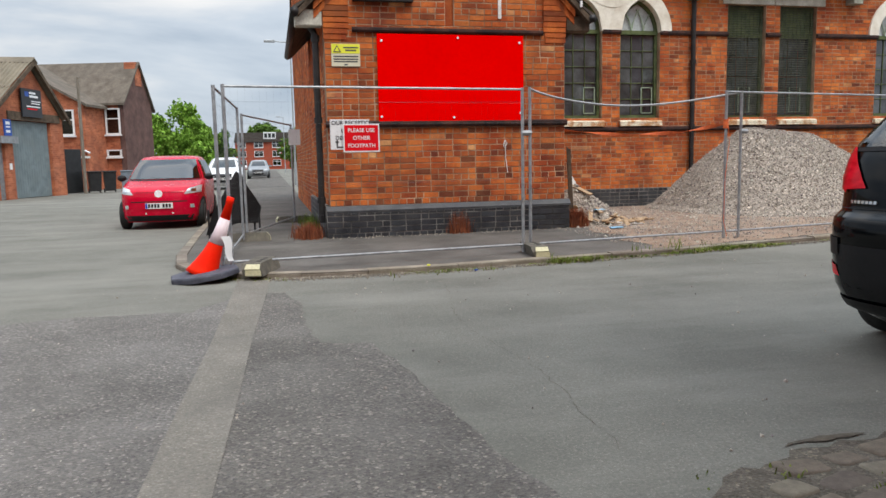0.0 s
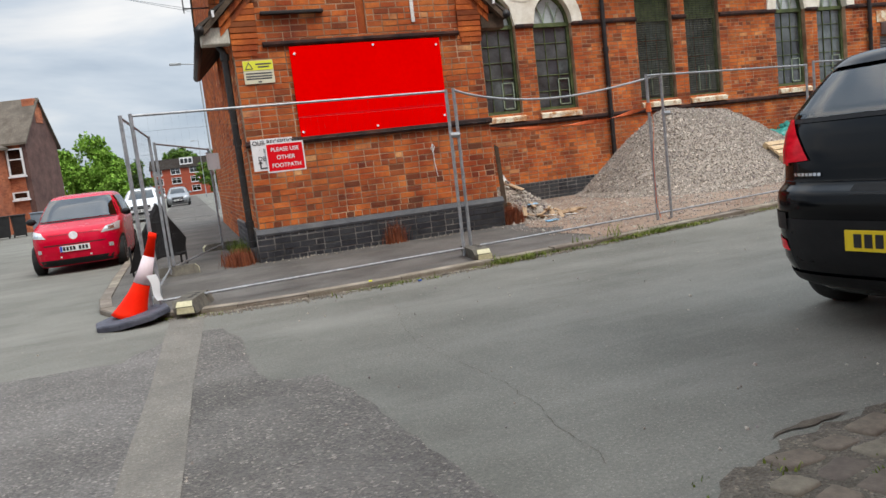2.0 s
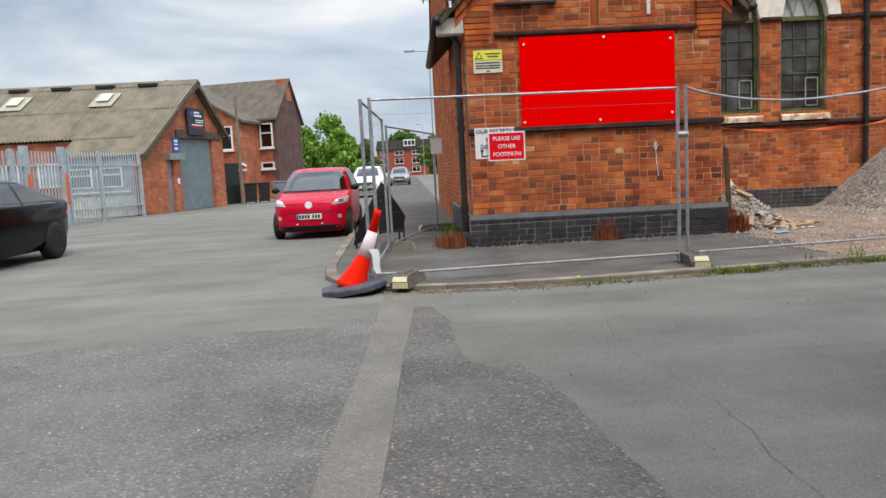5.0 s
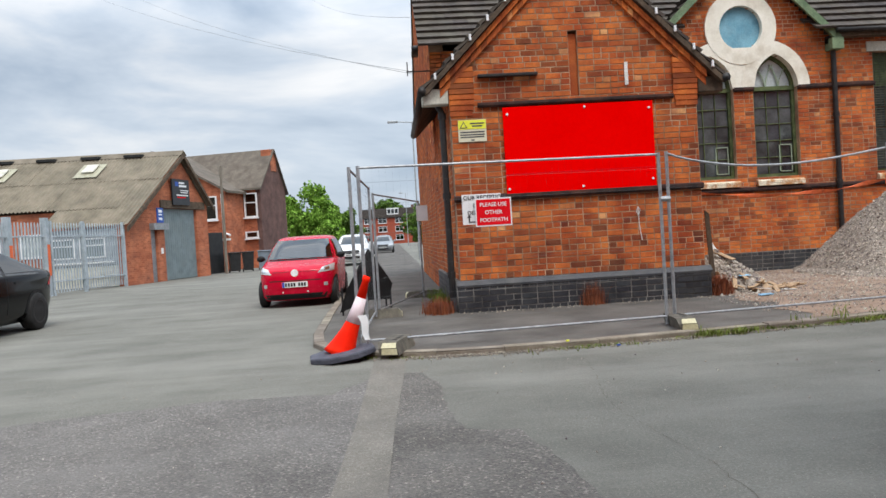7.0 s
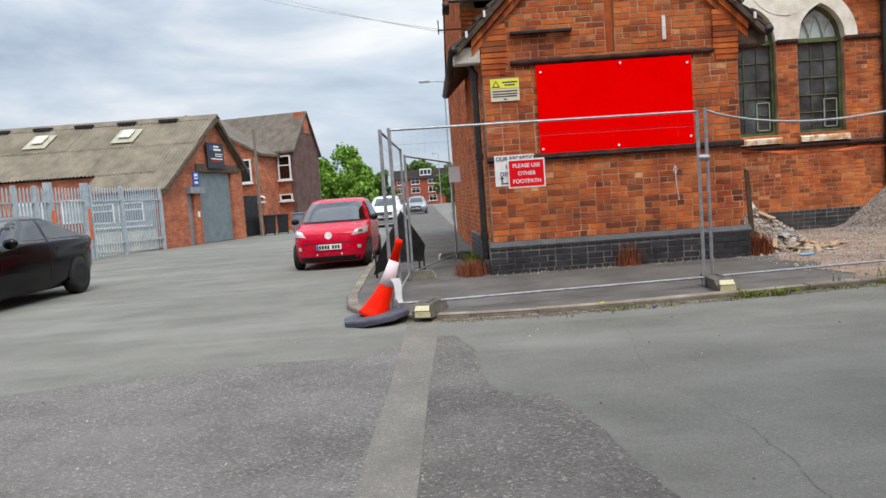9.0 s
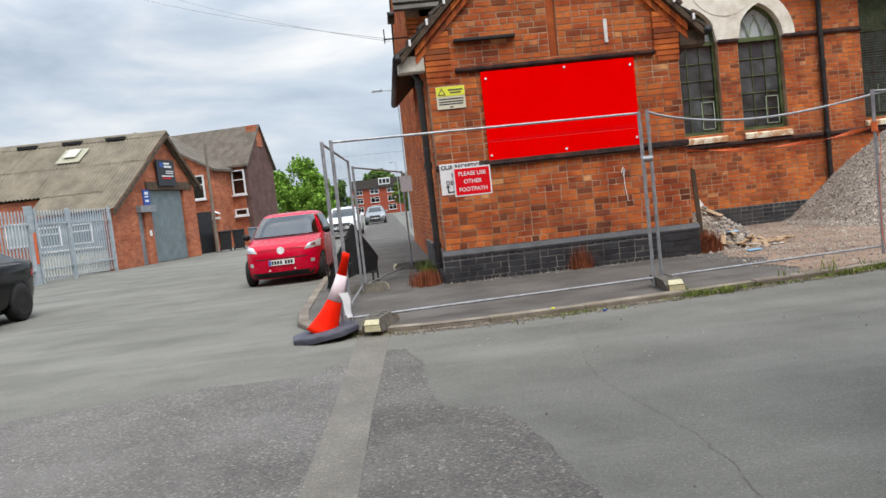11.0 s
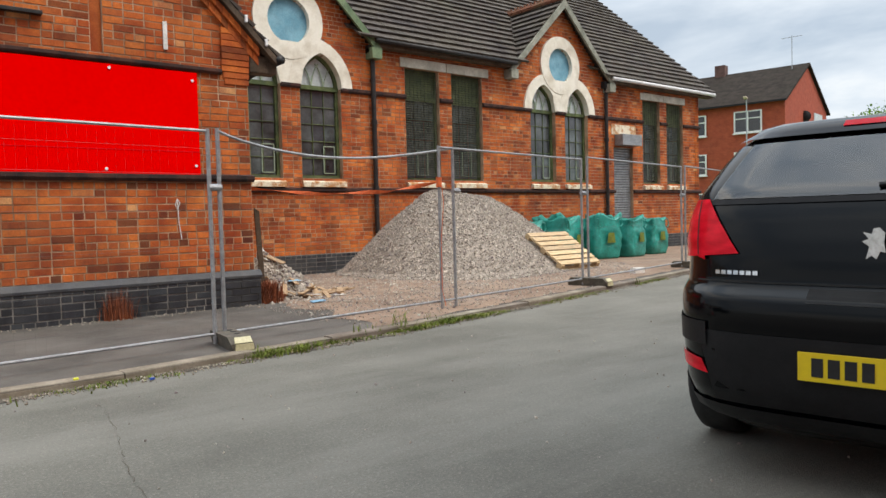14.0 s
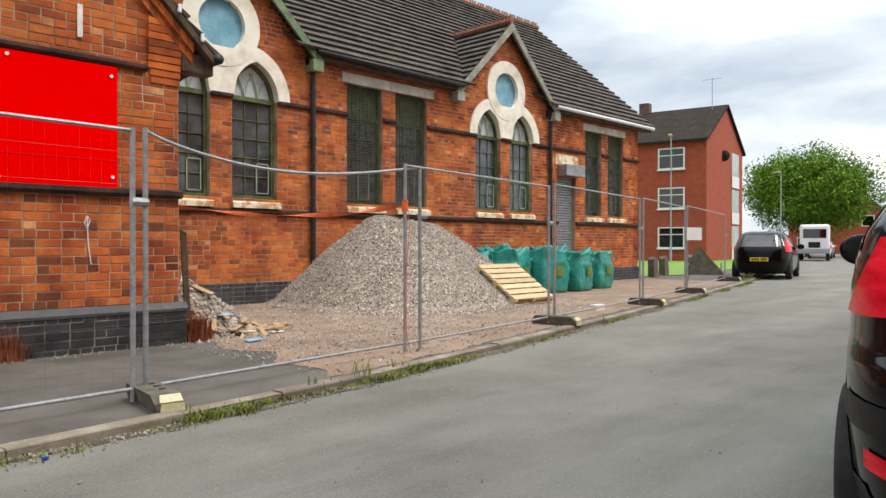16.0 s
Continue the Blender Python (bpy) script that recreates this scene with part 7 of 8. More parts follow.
def blades(name, spots, count, height, material, label, spread=0.05, seed=0, width=0.006, splay=0.6):
    """Tufts of thin bent blades."""
    rng = random.Random(seed)
    vs, fs = [], []
    for x, y, z, s in spots:
        for _ in range(int(count * s)):
            bx, by = x + rng.gauss(0, spread), y + rng.gauss(0, spread)
            h = height * s * rng.uniform(0.35, 1.0)
            a = rng.uniform(0, 2 * math.pi)
            l = h * rng.uniform(0.1, splay)
            w = width * rng.uniform(0.6, 1.5)
            dx, dy = math.cos(a), math.sin(a)
            k = len(vs)
            vs += [(bx - dy * w, by + dx * w, z), (bx + dy * w, by - dx * w, z), (bx + dy * w * 0.8 + dx * l * 0.35, by - dx * w * 0.8 + dy * l * 0.35, z + h * 0.6), (bx - dy * w * 0.8 + dx * l * 0.35, by + dx * w * 0.8 + dy * l * 0.35, z + h * 0.6), (bx + dx * l, by + dy * l, z + h)]
            fs += [(k, k + 1, k + 2, k + 3), (k + 3, k + 2, k + 4)]
    return tagged(pydata(name, vs, fs, material), label, "weeds", kind="stuff")


rng = random.Random(31)
spots = []
for (x0, y0), (x1, y1) in zip(KERB[5:], KERB[6:]):
    n = int(math.hypot(x1 - x0, y1 - y0) / 0.10)
    for i in range(n):
        if x0 > 22:
            continue
        x, y = lerp2((x0, y0), (x1, y1), (i + rng.random()) / n)
        dens = noise.noise((x * 0.8, y * 0.8, 4.0)) + (0.55 if 2.9 < x < 5.6 else 0.25 if x < 7.5 else 0.0) + (0.15 if x > 3 else -0.15)
        if dens > 0.06:
            spots.append((x + rng.uniform(-0.02, 0.02), y - rng.uniform(0.0, 0.10), 0.0, min(1.3, 0.3 + dens)))
blades("kerb_grass", spots, 70, 0.058, M["grass"], "straggling green grass along the kerb foot", 0.05, 2, 0.0045, 1.6)
blades("kerb_straw", [(x, y + rng.uniform(-0.06, 0.05), z + 0.002, q * 0.8) for x, y, z, q in spots[::2]], 26, 0.055, M["straw"], "dry straw among the kerb grass", 0.06, 12, 0.003, 2.6)
tall = [(4.75, 8.1, PZ, 0.8), (5.3, 8.25, PZ, 0.4), (3.05, 7.78, PZ, 0.35), (4.2, 8.0, PZ, 0.4), (4.5, 8.05, PZ, 0.4), (2.2, 7.55, 0, 0.3), (1.2, 7.5, 0, 0.3), (10.2, 9.05, 0, 0.5), (23.6, 12.3, 0.0, 1.6), (24.2, 12.6, 0.0, 1.5), (25.0, 12.7, 0, 1.3)]
blades("tall_weeds", tall, 18, 0.26, M["grass"], "taller green weeds at the kerb", 0.06, 3, 0.005, 0.9)
flat_w = [(1.30 + 0.16 * i + rng.uniform(-0.08, 0.08), 2.30 + 0.02 * i + rng.uniform(-0.35, 0.05), 0.0, rng.uniform(0.3, 0.9)) for i in range(20)]
blades("sett_weeds", flat_w, 22, 0.06, M["grass"], "small green weeds between the setts", 0.03, 5)
blades("dry_weed", [(0.45, 11.25, PZ, 1.0), (0.36, 11.5, PZ, 0.8), (0.55, 11.45, PZ, 0.8)], 260, 0.30, M["rust_weed"], "dried russet weeds against the plinth", 0.08, 6, 0.004)
blades("dry_weed", [(2.80, 11.15, PZ, 1.0), (2.72, 11.17, PZ, 0.9), (2.9, 11.17, PZ, 0.8)], 150, 0.42, M["rust_weed"], "dried russet weeds against the plinth", 0.05, 7, 0.003, 0.5)
blades("dry_weed", [(4.84, 11.32, PZ, 1.0), (4.92, 11.38, PZ, 0.9), (4.80, 11.4, PZ, 0.9)], 420, 0.36, M["rust_weed"], "dried russet weeds by the porch corner", 0.065, 8, 0.005)
blades("wall_weeds", [(5.9, 15.4, PZ, 1.0), (6.2, 15.45, PZ, 1.0), (5.6, 15.3, PZ, 0.8), (0.62, 12.7, PZ, 1.0), (0.6, 13.4, PZ, 1.2), (0.58, 14.3, PZ, 0.9)], 90, 0.25, M["grass"], "green weeds at the foot of the hall wall", 0.1, 9)
ragged("soil_patch", [(1.92, 2.50), (2.08, 2.56), (2.3, 2.56), (2.42, 2.53), (2.25, 2.52), (2.05, 2.515)], 0.0065, M["soil"], "dark hollow of broken tarmac and soil", "pothole", 0.014, 0.05, 9)
ragged("soil_bed", [(1.2, 1.5), (1.25, 2.1), (1.6, 2.34), (2.0, 2.46), (2.6, 2.52), (4.5, 2.82), (8.5, 3.33), (8.5, 1.5)], 0.010, M["gutter"], "gritty soil under the setts", "soil", 0.03, 0.08, 10)
for x, y, z, mt in ((2.05, 7.55, 0.006, "sign_blue"), (1.55, 7.66, PZ + 0.02, "yellow_sign")):
    b = box((-0.018, -0.012, 0), (0.018, 0.012, 0.016), 0.004)
    o = tagged(obj("litter_scrap", b, M[mt]), "small crumpled wrapper in the gutter", "litter")
    o.location = (x, y, z)


# ---- far side: workshop, houses, flats, trees, lamps, wires ----
def trees(name, label, x, y, height, radius, leafmat, seed, low=0.25, clumps=46, leaves=110, leaf=0.16, squash=1.0):
    rng = random.Random(seed)
    t = thing(name, label, "tree")
    b = bmesh.new()
    h0 = height * low
    add_tube(b, [(0, 0, -0.1), (0.05, 0.03, h0), (0.0, 0.1, height * 0.7)], radius * 0.06 + 0.06, 8, 0.05)
    for k in range(7):
        a = 2 * math.pi * k / 7 + rng.uniform(-0.3, 0.3)
        z = h0 + rng.uniform(0, height * 0.3)
        add_tube(b, [(0.02, 0.03, z), (math.cos(a) * radius * 0.4, math.sin(a) * radius * 0.4, z + height * 0.13), (math.cos(a) * radius * 0.75, math.sin(a) * radius * 0.75, z + height * 0.22)], 0.07, 6, 0.02)
    part("trunk", b, M["bark"], t)
    vs, fs = [], []
    for c in range(clumps):
        a, u = rng.uniform(0, 2 * math.pi), rng.uniform(-1, 1)
        rr = rng.random() ** 0.45
        w = math.sqrt(max(0.0, 1 - u * u))
        ctr = Vector((math.cos(a) * w * radius * rr, math.sin(a) * w * radius * rr, h0 + (height - h0) * (0.5 + 0.5 * u * rr * squash)))
        cr = radius * rng.uniform(0.16, 0.32)
        for _ in range(leaves):
            d = Vector((rng.gauss(0, 1), rng.gauss(0, 1), rng.gauss(0, 0.75))).normalized() * cr * rng.random() ** 0.35
            p = ctr + d
            q = Euler((rng.uniform(-1.2, 1.2), rng.uniform(-1.2, 1.2), rng.uniform(0, 6.3))).to_matrix()
            s = leaf * rng.uniform(0.6, 1.4)
            k = len(vs)
            for e in ((-s, -s * 0.5, 0), (s * 0.2, -s * 0.6, 0.02), (s, 0, 0), (0, s * 0.6, 0.03)):
                vs.append(tuple(p + q @ Vector(e)))
            fs.append((k, k + 1, k + 2, k + 3))
    pydata("crown", vs, fs, leafmat, t)
    t.location = (x, y, 0)
    return t


def local_frame(a, b):
    """x along a wall from a to b, y into the building, z up."""
    d = Vector((b[0] - a[0], b[1] - a[1], 0)).normalized()
    back = Vector((-d.y, d.x, 0))
    return Matrix(((d.x, back.x, 0, a[0]), (d.y, back.y, 0, a[1]), (0, 0, 1, 0), (0, 0, 0, 1)))


def sash(parent, x0, x1, z0, z1, y, cols=2, name="window", top=0.35):
    w = part(name, box((x0, y, z0), (x1, y + 0.04, z1)), M["car_glass"], parent, "white-framed window")
    f = bmesh.new()
    t = 0.07
    for lo, hi in (((x0 - 0.02, z0), (x0 + t, z1)), ((x1 - t, z0), (x1 + 0.02, z1)), ((x0 + t, z0), (x1 - t, z0 + t)), ((x0 + t, z1 - t), (x1 - t, z1))):
        add_box(f, (lo[0], y - 0.05, lo[1]), (hi[0], y + 0.02, hi[1]))
    for k in range(1, cols):
        x = x0 + (x1 - x0) * k / cols
        add_box(f, (x - 0.035, y - 0.045, z0 + t), (x + 0.035, y + 0.015, z1 - t))
    if top:
        z = z1 - (z1 - z0) * top
        add_box(f, (x0 + t, y - 0.042, z - 0.03), (x1 - t, y + 0.012, z + 0.03))
    part("frame", f, M["pvc"], w)
    part("sill", box((x0 - 0.08, y - 0.12, z0 - 0.09), (x1 + 0.08, y - 0.002, z0 - 0.005)), M["pvc"], w)
    # pale curtain behind paired lights; otherwise a near-black sheet for the room's shade
    part("curtain", box((x0 + 0.02, y + 0.05, z0), (x1 - 0.02, y + 0.07, z1)), M["plaster"] if cols > 1 and top else M["dark"], w)
    return w


# workshop with a corrugated roof
WA, WB = (-10.9, 30.2), (-9.18, 36.57)
wk = thing("workshop", "single-storey brick workshop with a lichened corrugated roof", "workshop")
wk.matrix_world = local_frame(WA, WB)
LEN = 24.0

for poly in ([(0, 0), (1.82, 0), (1.82, 2.26), (0, 2.26)], [(2.30, 0), (2.84, 0), (2.84, 2.26), (2.30, 2.26)], [(0, 2.26), (2.84, 2.26), (2.84, 4.497), (0, 2.45)],
             [(2.84, 3.2), (5.62, 3.2), (5.62, 4.287), (4.3, 5.55), (2.84, 4.497)], [(5.62, 0), (6.6, 0), (6.6, 3.35), (5.62, 4.287)]):
    b = bmesh.new()
    add_prism(b, [(x, 0, z) for x, z in poly], (0, 0.3, 0))
    bmesh.ops.recalc_face_normals(b, faces=b.faces)
    part("front_wall", b, M["far_brick2"], wk, "orange brick gable front")
part("side_wall", box((1.1, 0.31, 0), (1.35, LEN, 3.15)), M["far_brick2"], wk)
part("side_wall", box((6.35, 0.31, 0), (6.6, LEN, 3.2)), M["far_brick2"], wk)
lw = part("lean_to_wall", box((0.0, 0.31, 0), (0.2, 3.1, 2.35)), M["lean_to"], wk, "weathered blue-grey boarded side")
part("lower_band", box((-0.02, 0.32, 0.03), (-0.003, 3.09, 0.85)), M["lintel"], lw, "dirty pale lower band")
part("rail_pipe", tube([(-0.07, 0.4, 1.0), (-0.07, 3.05, 1.0)], 0.04, 8), M["plaster"], lw)
for y0, y1 in ((0.75, 1.75), (1.95, 2.85)):
    fw = bmesh.new()
    for lo, hi in (((y0, 1.2), (y0 + 0.06, 2.0)), ((y1 - 0.06, 1.2), (y1, 2.0)), ((y0 + 0.06, 1.2), (y1 - 0.06, 1.26)), ((y0 + 0.06, 1.94), (y1 - 0.06, 2.0)), ((y0 + 0.06, 1.68), (y1 - 0.06, 1.73))):
        add_box(fw, (-0.04, lo[0], lo[1]), (-0.003, hi[0], hi[1]))
    part("window_frame", fw, M["pvc"], lw)
    part("pane", box((-0.012, y0 + 0.06, 1.26), (-0.003, y1 - 0.06, 1.94)), M["shutter_blue"], lw)
part("back_wall", box((1.36, LEN - 0.25, 0), (6.34, LEN, 5.3)), M["far_brick2"], wk)


def corrugated(x0, z0, x1, z1, y0, y1, pitch=0.16, name="roof_sheet", rows=2):
    """Wavy sheets in lapped rows."""
    for r in range(rows):
        ta, tb = r / rows, (r + 1) / rows + (0.02 if r < rows - 1 else 0)
        xa, za, xb, zb = x0 + (x1 - x0) * ta, z0 + (z1 - z0) * ta, x0 + (x1 - x0) * tb, z0 + (z1 - z0) * tb
        n = int((y1 - y0) / pitch) * 6
        vs, fs = [], []
        off = 0.03 * (rows - r) * (1 if z1 < z0 else 1)
        for i in range(n + 1):
            y = y0 + (y1 - y0) * i / n
            w = 0.028 * math.sin(2 * math.pi * (y - y0) / pitch)
            vs += [(xa, y, za + w + off), (xb, y, zb + w + off)]
        fs = [(2 * i, 2 * i + 1, 2 * i + 3, 2 * i + 2) for i in range(n)]
        # sheets about a metre wide
        per = max(1, int(1.1 / pitch)) * 6
        for s in range(0, n, per):
            e = min(s + per, n)
            j = random.Random(s + r).uniform(-0.008, 0.008)
            out_v = [(x, y, z + j) for x, y, z in vs[2 * s:2 * e + 2]]
            out_f = [(2 * i, 2 * i + 1, 2 * i + 3, 2 * i + 2) for i in range(e - s)]
            pydata(name, out_v, out_f, M["asbestos"], wk)


corrugated(4.3, 5.72, 0.9, 3.2, -0.25, LEN, rows=2)
corrugated(0.9, 3.18, -0.15, 2.42, -0.25, 3.2, rows=1)
corrugated(4.3, 5.72, 6.75, 3.34, -0.25, LEN, rows=2)
part("ridge_cap", prism([(4.05, -0.3, 5.62), (4.3, -0.3, 5.86), (4.55, -0.3, 5.62), (4.3, -0.3, 5.78)], (0, LEN + 0.3, 0)), M["asbestos"], wk)
for s in ((4.3, 5.74, -0.2, 2.36), (4.3, 5.74, 6.8, 3.31)):
    b = bmesh.new()
    add_prism(b, [(s[0], -0.3, s[1]), (s[2], -0.3, s[3]), (s[2], -0.3, s[3] - 0.2), (s[0], -0.3, s[1] - 0.22)], (0, 0.05, 0))
    bmesh.ops.recalc_face_normals(b, faces=b.faces)
    part("barge_board", b, M["old_timber"], wk)
for y in (2.7, 6.6):
    b = bmesh.new()
    add_prism(b, [(3.6, y, 5.32), (3.6, y + 1.0, 5.32), (2.75, y + 1.0, 4.69), (2.75, y, 4.69)], (-0.012, 0, 0.02))
    bmesh.ops.recalc_face_normals(b, faces=b.faces)
    part("skylight", b, M["skylight"], wk, "yellowed plastic roof light")
    b = bmesh.new()
    add_prism(b, [(3.45, y + 0.25, 5.30), (3.45, y + 0.75, 5.30), (2.95, y + 0.75, 4.93), (2.95, y + 0.25, 4.93)], (-0.02, 0, 0.03))
    bmesh.ops.recalc_face_normals(b, faces=b.faces)
    part("skylight_pane", b, M["lintel"], wk)
for y in (1.4, 3.3, 5.25, 7.15, 9.1):
    part("ridge_vent", box((3.95, y, 5.62), (4.22, y + 0.8, 5.74)), M["dark"], wk)
sd = part("shutter_door", box((2.85, 0.165, 0.02), (5.61, 0.20, 3.19)), M["shutter_blue"], wk, "blue-grey boarded door")
for k in range(16):
    x = 2.86 + 2.74 * k / 16
    part("slat", box((x, 0.12, 0.02), (x + 0.162, 0.16, 3.18), 0.006), M["shutter_blue"], sd)
part("door_lintel", box((2.6, -0.06, 3.2), (6.3, -0.004, 3.55)), M["old_timber"], wk)
sd = part("side_door", box((1.825, 0.135, 0.02), (2.295, 0.16, 2.25)), M["shutter"], wk, "grey roller shutter over a narrow door")
for k in range(20):
    part("slat", box((1.83, 0.10, 0.02 + 0.11 * k), (2.29, 0.13, 0.115 + 0.11 * k)), M["shutter"], sd)
part("shutter_box", box((1.75, -0.22, 2.24), (2.85, -0.004, 2.52)), M["shutter"], wk)
part("alarm_box", box((1.2, -0.1, 3.1), (1.5, -0.004, 3.25)), M["black_iron"], wk)
sb = part("name_board", box((3.45, -0.14, 3.36), (4.85, -0.08, 4.52)), M["sign_black"], wk, "dark sign board with pale unreadable lines")
for k, (x0, x1, z, h, mt) in enumerate(((3.68, 3.95, 4.30, 0.20, "sign_blue"), (4.0, 4.45, 4.36, 0.08, "white_sign"), (4.0, 4.6, 4.22, 0.09, "white_sign"), (4.1, 4.75, 4.02, 0.04, "white_sign"), (4.1, 4.7, 3.93, 0.04, "white_sign"), (3.75, 4.7, 3.80, 0.05, "white_sign"), (3.8, 4.5, 3.70, 0.05, "red_sign"))):
    part("sign_bar", box((x0, -0.146, z - h / 2), (x1, -0.141, z + h / 2)), M[mt], sb)
sb = part("small_sign", box((2.32, -0.04, 2.55), (2.78, -0.004, 3.2)), M["sign_blue"], wk, "small blue sign with white marks")
for z, h in ((3.05, 0.12), (2.9, 0.06), (2.72, 0.1)):
    part("sign_bar", box((2.42, -0.046, z - h / 2), (2.68, -0.041, z + h / 2)), M["white_sign"], sb)
part("intercom", box((2.5, -0.03, 1.2), (2.65, -0.004, 1.45)), M["pvc"], wk)
for y in (3.6, 5.6, 7.6):
    sw = part("window", box((1.06, y, 1.3), (1.098, y + 1.3, 2.3)), M["pvc"], wk, "white-framed workshop window")
    part("pane", box((1.05, y + 0.1, 1.4), (1.058, y + 1.2, 2.2)), M["glaze_pale"], sw)

# the building's plan is out of square: its sides run straight back from the slanting front
lf = local_frame(WA, WB).to_3x3()
yb = lf.inverted() @ Vector((-0.9998, 0.02, 0))
skew = Matrix(((1, yb.x, 0, 0), (0, yb.y, 0, 0), (0, 0, 1, 0), (0, 0, 0, 1)))
for ob in wk.children_recursive:
    ob.data.transform(skew)

# palisade fence
PF = thing("palisade_fence", "galvanised steel palisade fence along the workshop yard", "fence")
PTS = [(-10.95, 30.1), (-11.8, 25.8), (-12.5, 22.4), (-13.6, 17.5)]
for (x0, y0), (x1, y1) in zip(PTS, PTS[1:]):
    L = math.hypot(x1 - x0, y1 - y0)
    ang = math.degrees(math.atan2(y1 - y0, x1 - x0))
    mm = pose(x0, y0, 0, 0, 0, ang)
    n = int(L / 0.155)
    shared = None
    for k in range(n):
        if shared is None:
            b = bmesh.new()
            add_prism(b, [(0, -0.015, 0.08), (0.07, -0.015, 0.08), (0.07, -0.015, 2.38), (0.05, -0.015, 2.5), (0.035, -0.015, 2.42), (0.02, -0.015, 2.5), (0, -0.015, 2.38)], (0, 0.012, 0))
            bmesh.ops.recalc_face_normals(b, faces=b.faces)
            ob = part("pale", b, M["palisade"], PF)
            shared = ob.data
        else:
            ob = new("pale", shared)
            ob.parent = PF
        ob.matrix_world = mm @ pose(0.155 * k, 0, 0)
    for z in (0.45, 2.0):
        part("rail", box((0, 0.0, z), (L, 0.05, z + 0.05), m=mm), M["palisade"], PF)
    for k in range(int(L / 2.6) + 1):
        part("post", box((2.6 * k - 0.05, 0.0, 0), (2.6 * k + 0.05, 0.1, 2.55), m=mm), M["palisade"], PF)
for (x, y) in ((-11.84, 25.6), (-12.2, 23.9)):
    part("gate_post", box((x - 0.10, y - 0.10, 0), (x + 0.10, y + 0.10, 2.65)), M["palisade"], PF)
    part("orange_marker", box((x + 0.102, y - 0.09, 0.7), (x + 0.112, y + 0.09, 1.75)), M["orange_paint"], PF, "orange painted strip")
plain_car("white van behind the palisade fence", M["paint_white"], pose(-17.0, 27.5, 0, 0, 0, 20), scale=1.3)

# telegraph pole, bins, gate
b = tube([(-8.62, 37.5, 0), (-8.6, 37.5, 5.4)], 0.08, 10, 0.065)
tagged(obj("telegraph_pole", b, M["wood_pole"]), "weathered wooden pole beside the bins", "pole")


def wheelie(x, y, turn, mt, label):
    ob = thing("wheelie_bin", label, "bin", group="wheelie bins")
    b = bmesh.new()
    add_prism(b, [(-0.24, -0.26, 0.08), (0.24, -0.26, 0.08), (0.24, 0.26, 0.08), (-0.24, 0.26, 0.08)], (0, 0, 0.9))
    for v in b.verts:
        if v.co.z > 0.5:
            v.co.x *= 1.18
            v.co.y *= 1.25
    bmesh.ops.recalc_face_normals(b, faces=b.faces)
    part("body", b, M[mt], ob)
    part("lid", box((-0.31, -0.36, 0.985), (0.31, 0.36, 1.05), 0.02), M[mt], ob)
    for s in (-1, 1):
        part("wheel", tube([(s * 0.22, 0.26, 0.1), (s * 0.27, 0.26, 0.1)], 0.1, 12), M["tyre"], ob)
    part("handle", tube([(-0.25, 0.39, 0.98), (0.25, 0.39, 0.98)], 0.018, 6), M[mt], ob)
    ob.matrix_world = pose(x, y, 0, 0, 0, turn)


for x, y, t, mt, lb in ((-8.35, 38.2, 20, "bin_black", "black wheelie bin on the street edge"), (-7.75, 38.6, 15, "bin_black", "black wheelie bin on the street edge"), (-7.3, 40.5, 10, "bin_grey", "blue-grey wheelie bin on the street edge"), (-6.8, 40.8, 12, "bin_grey", "blue-grey wheelie bin on the street edge"), (-5.9, 42.0, 10, "bin_black", "black wheelie bin on the street edge")):
    wheelie(x, y, t, mt, lb)
tagged(obj("yard_gate", box((-0.5, 0, 0.03), (0.5, 0.06, 2.1), 0.01, pose(-9.15, 37.9, 0, 0, 0, 60)), M["bin_black"]), "dark boarded yard gate beside the workshop", "gate")

# brick houses behind the workshop
HC, HD = (-7.95, 44.5), (-17.6, 47.1)
hs_ = thing("terraced_house", "two-storey orange brick house end with a slate roof", "house")
dv = Vector((HC[0] - HD[0], HC[1] - HD[1], 0)).normalized()
hm = local_frame(HD, HC)
hs_.matrix_world = hm
L = math.hypot(HC[0] - HD[0], HC[1] - HD[1])
part("rear_wall", box((-6, 0, 0), (L - 0.3, 0.3, 4.9)), M["far_brick2"], hs_)
b = bmesh.new()
add_prism(b, [(L - 0.3, 0, 0), (L - 0.3, 3.7, 0), (L - 0.3, 3.7, 4.9), (L - 0.3, 2.1, 7.2), (L - 0.3, 0, 4.9)], (0.3, 0, 0))
bmesh.ops.recalc_face_normals(b, faces=b.faces)
part("end_wall", b, M["far_brick_dark"], hs_, "dark brick end wall")
b = bmesh.new()
for y0, z0, y1, z1 in ((-0.2, 4.78, 2.1, 7.3), (3.9, 4.6, 2.1, 7.3)):
    add_prism(b, [(-6.2, y0, z0), (-6.2, y1, z1), (-6.2, y1, z1 - 0.12), (-6.2, y0, z0 - 0.12)], (L + 6.2 + 0.15, 0, 0))
bmesh.ops.recalc_face_normals(b, faces=b.faces)
part("roof", b, M["far_roof"], hs_)
b = box((L - 0.60, 1.7, 5.9), (L + 0.03, 2.5, 7.25), 0.02)
part("chimney", b, M["far_brick2"], hs_, "orange brick chimney stack")
sash(hs_, L - 1.02, L - 0.22, 3.05, 4.5, -0.06, 1, top=0.4)
sash(hs_, L - 1.05, L - 0.25, 1.8, 2.2, -0.06, 1, top=0)
b = bmesh.new()
add_prism(b, [(L - 6.0, -2.2, 0), (L - 1.1, -2.2, 0), (L - 1.1, -2.2, 4.6), (L - 5.4, -2.2, 7.0), (L - 6.0, -2.2, 7.0)], (0, 2.18, 0))
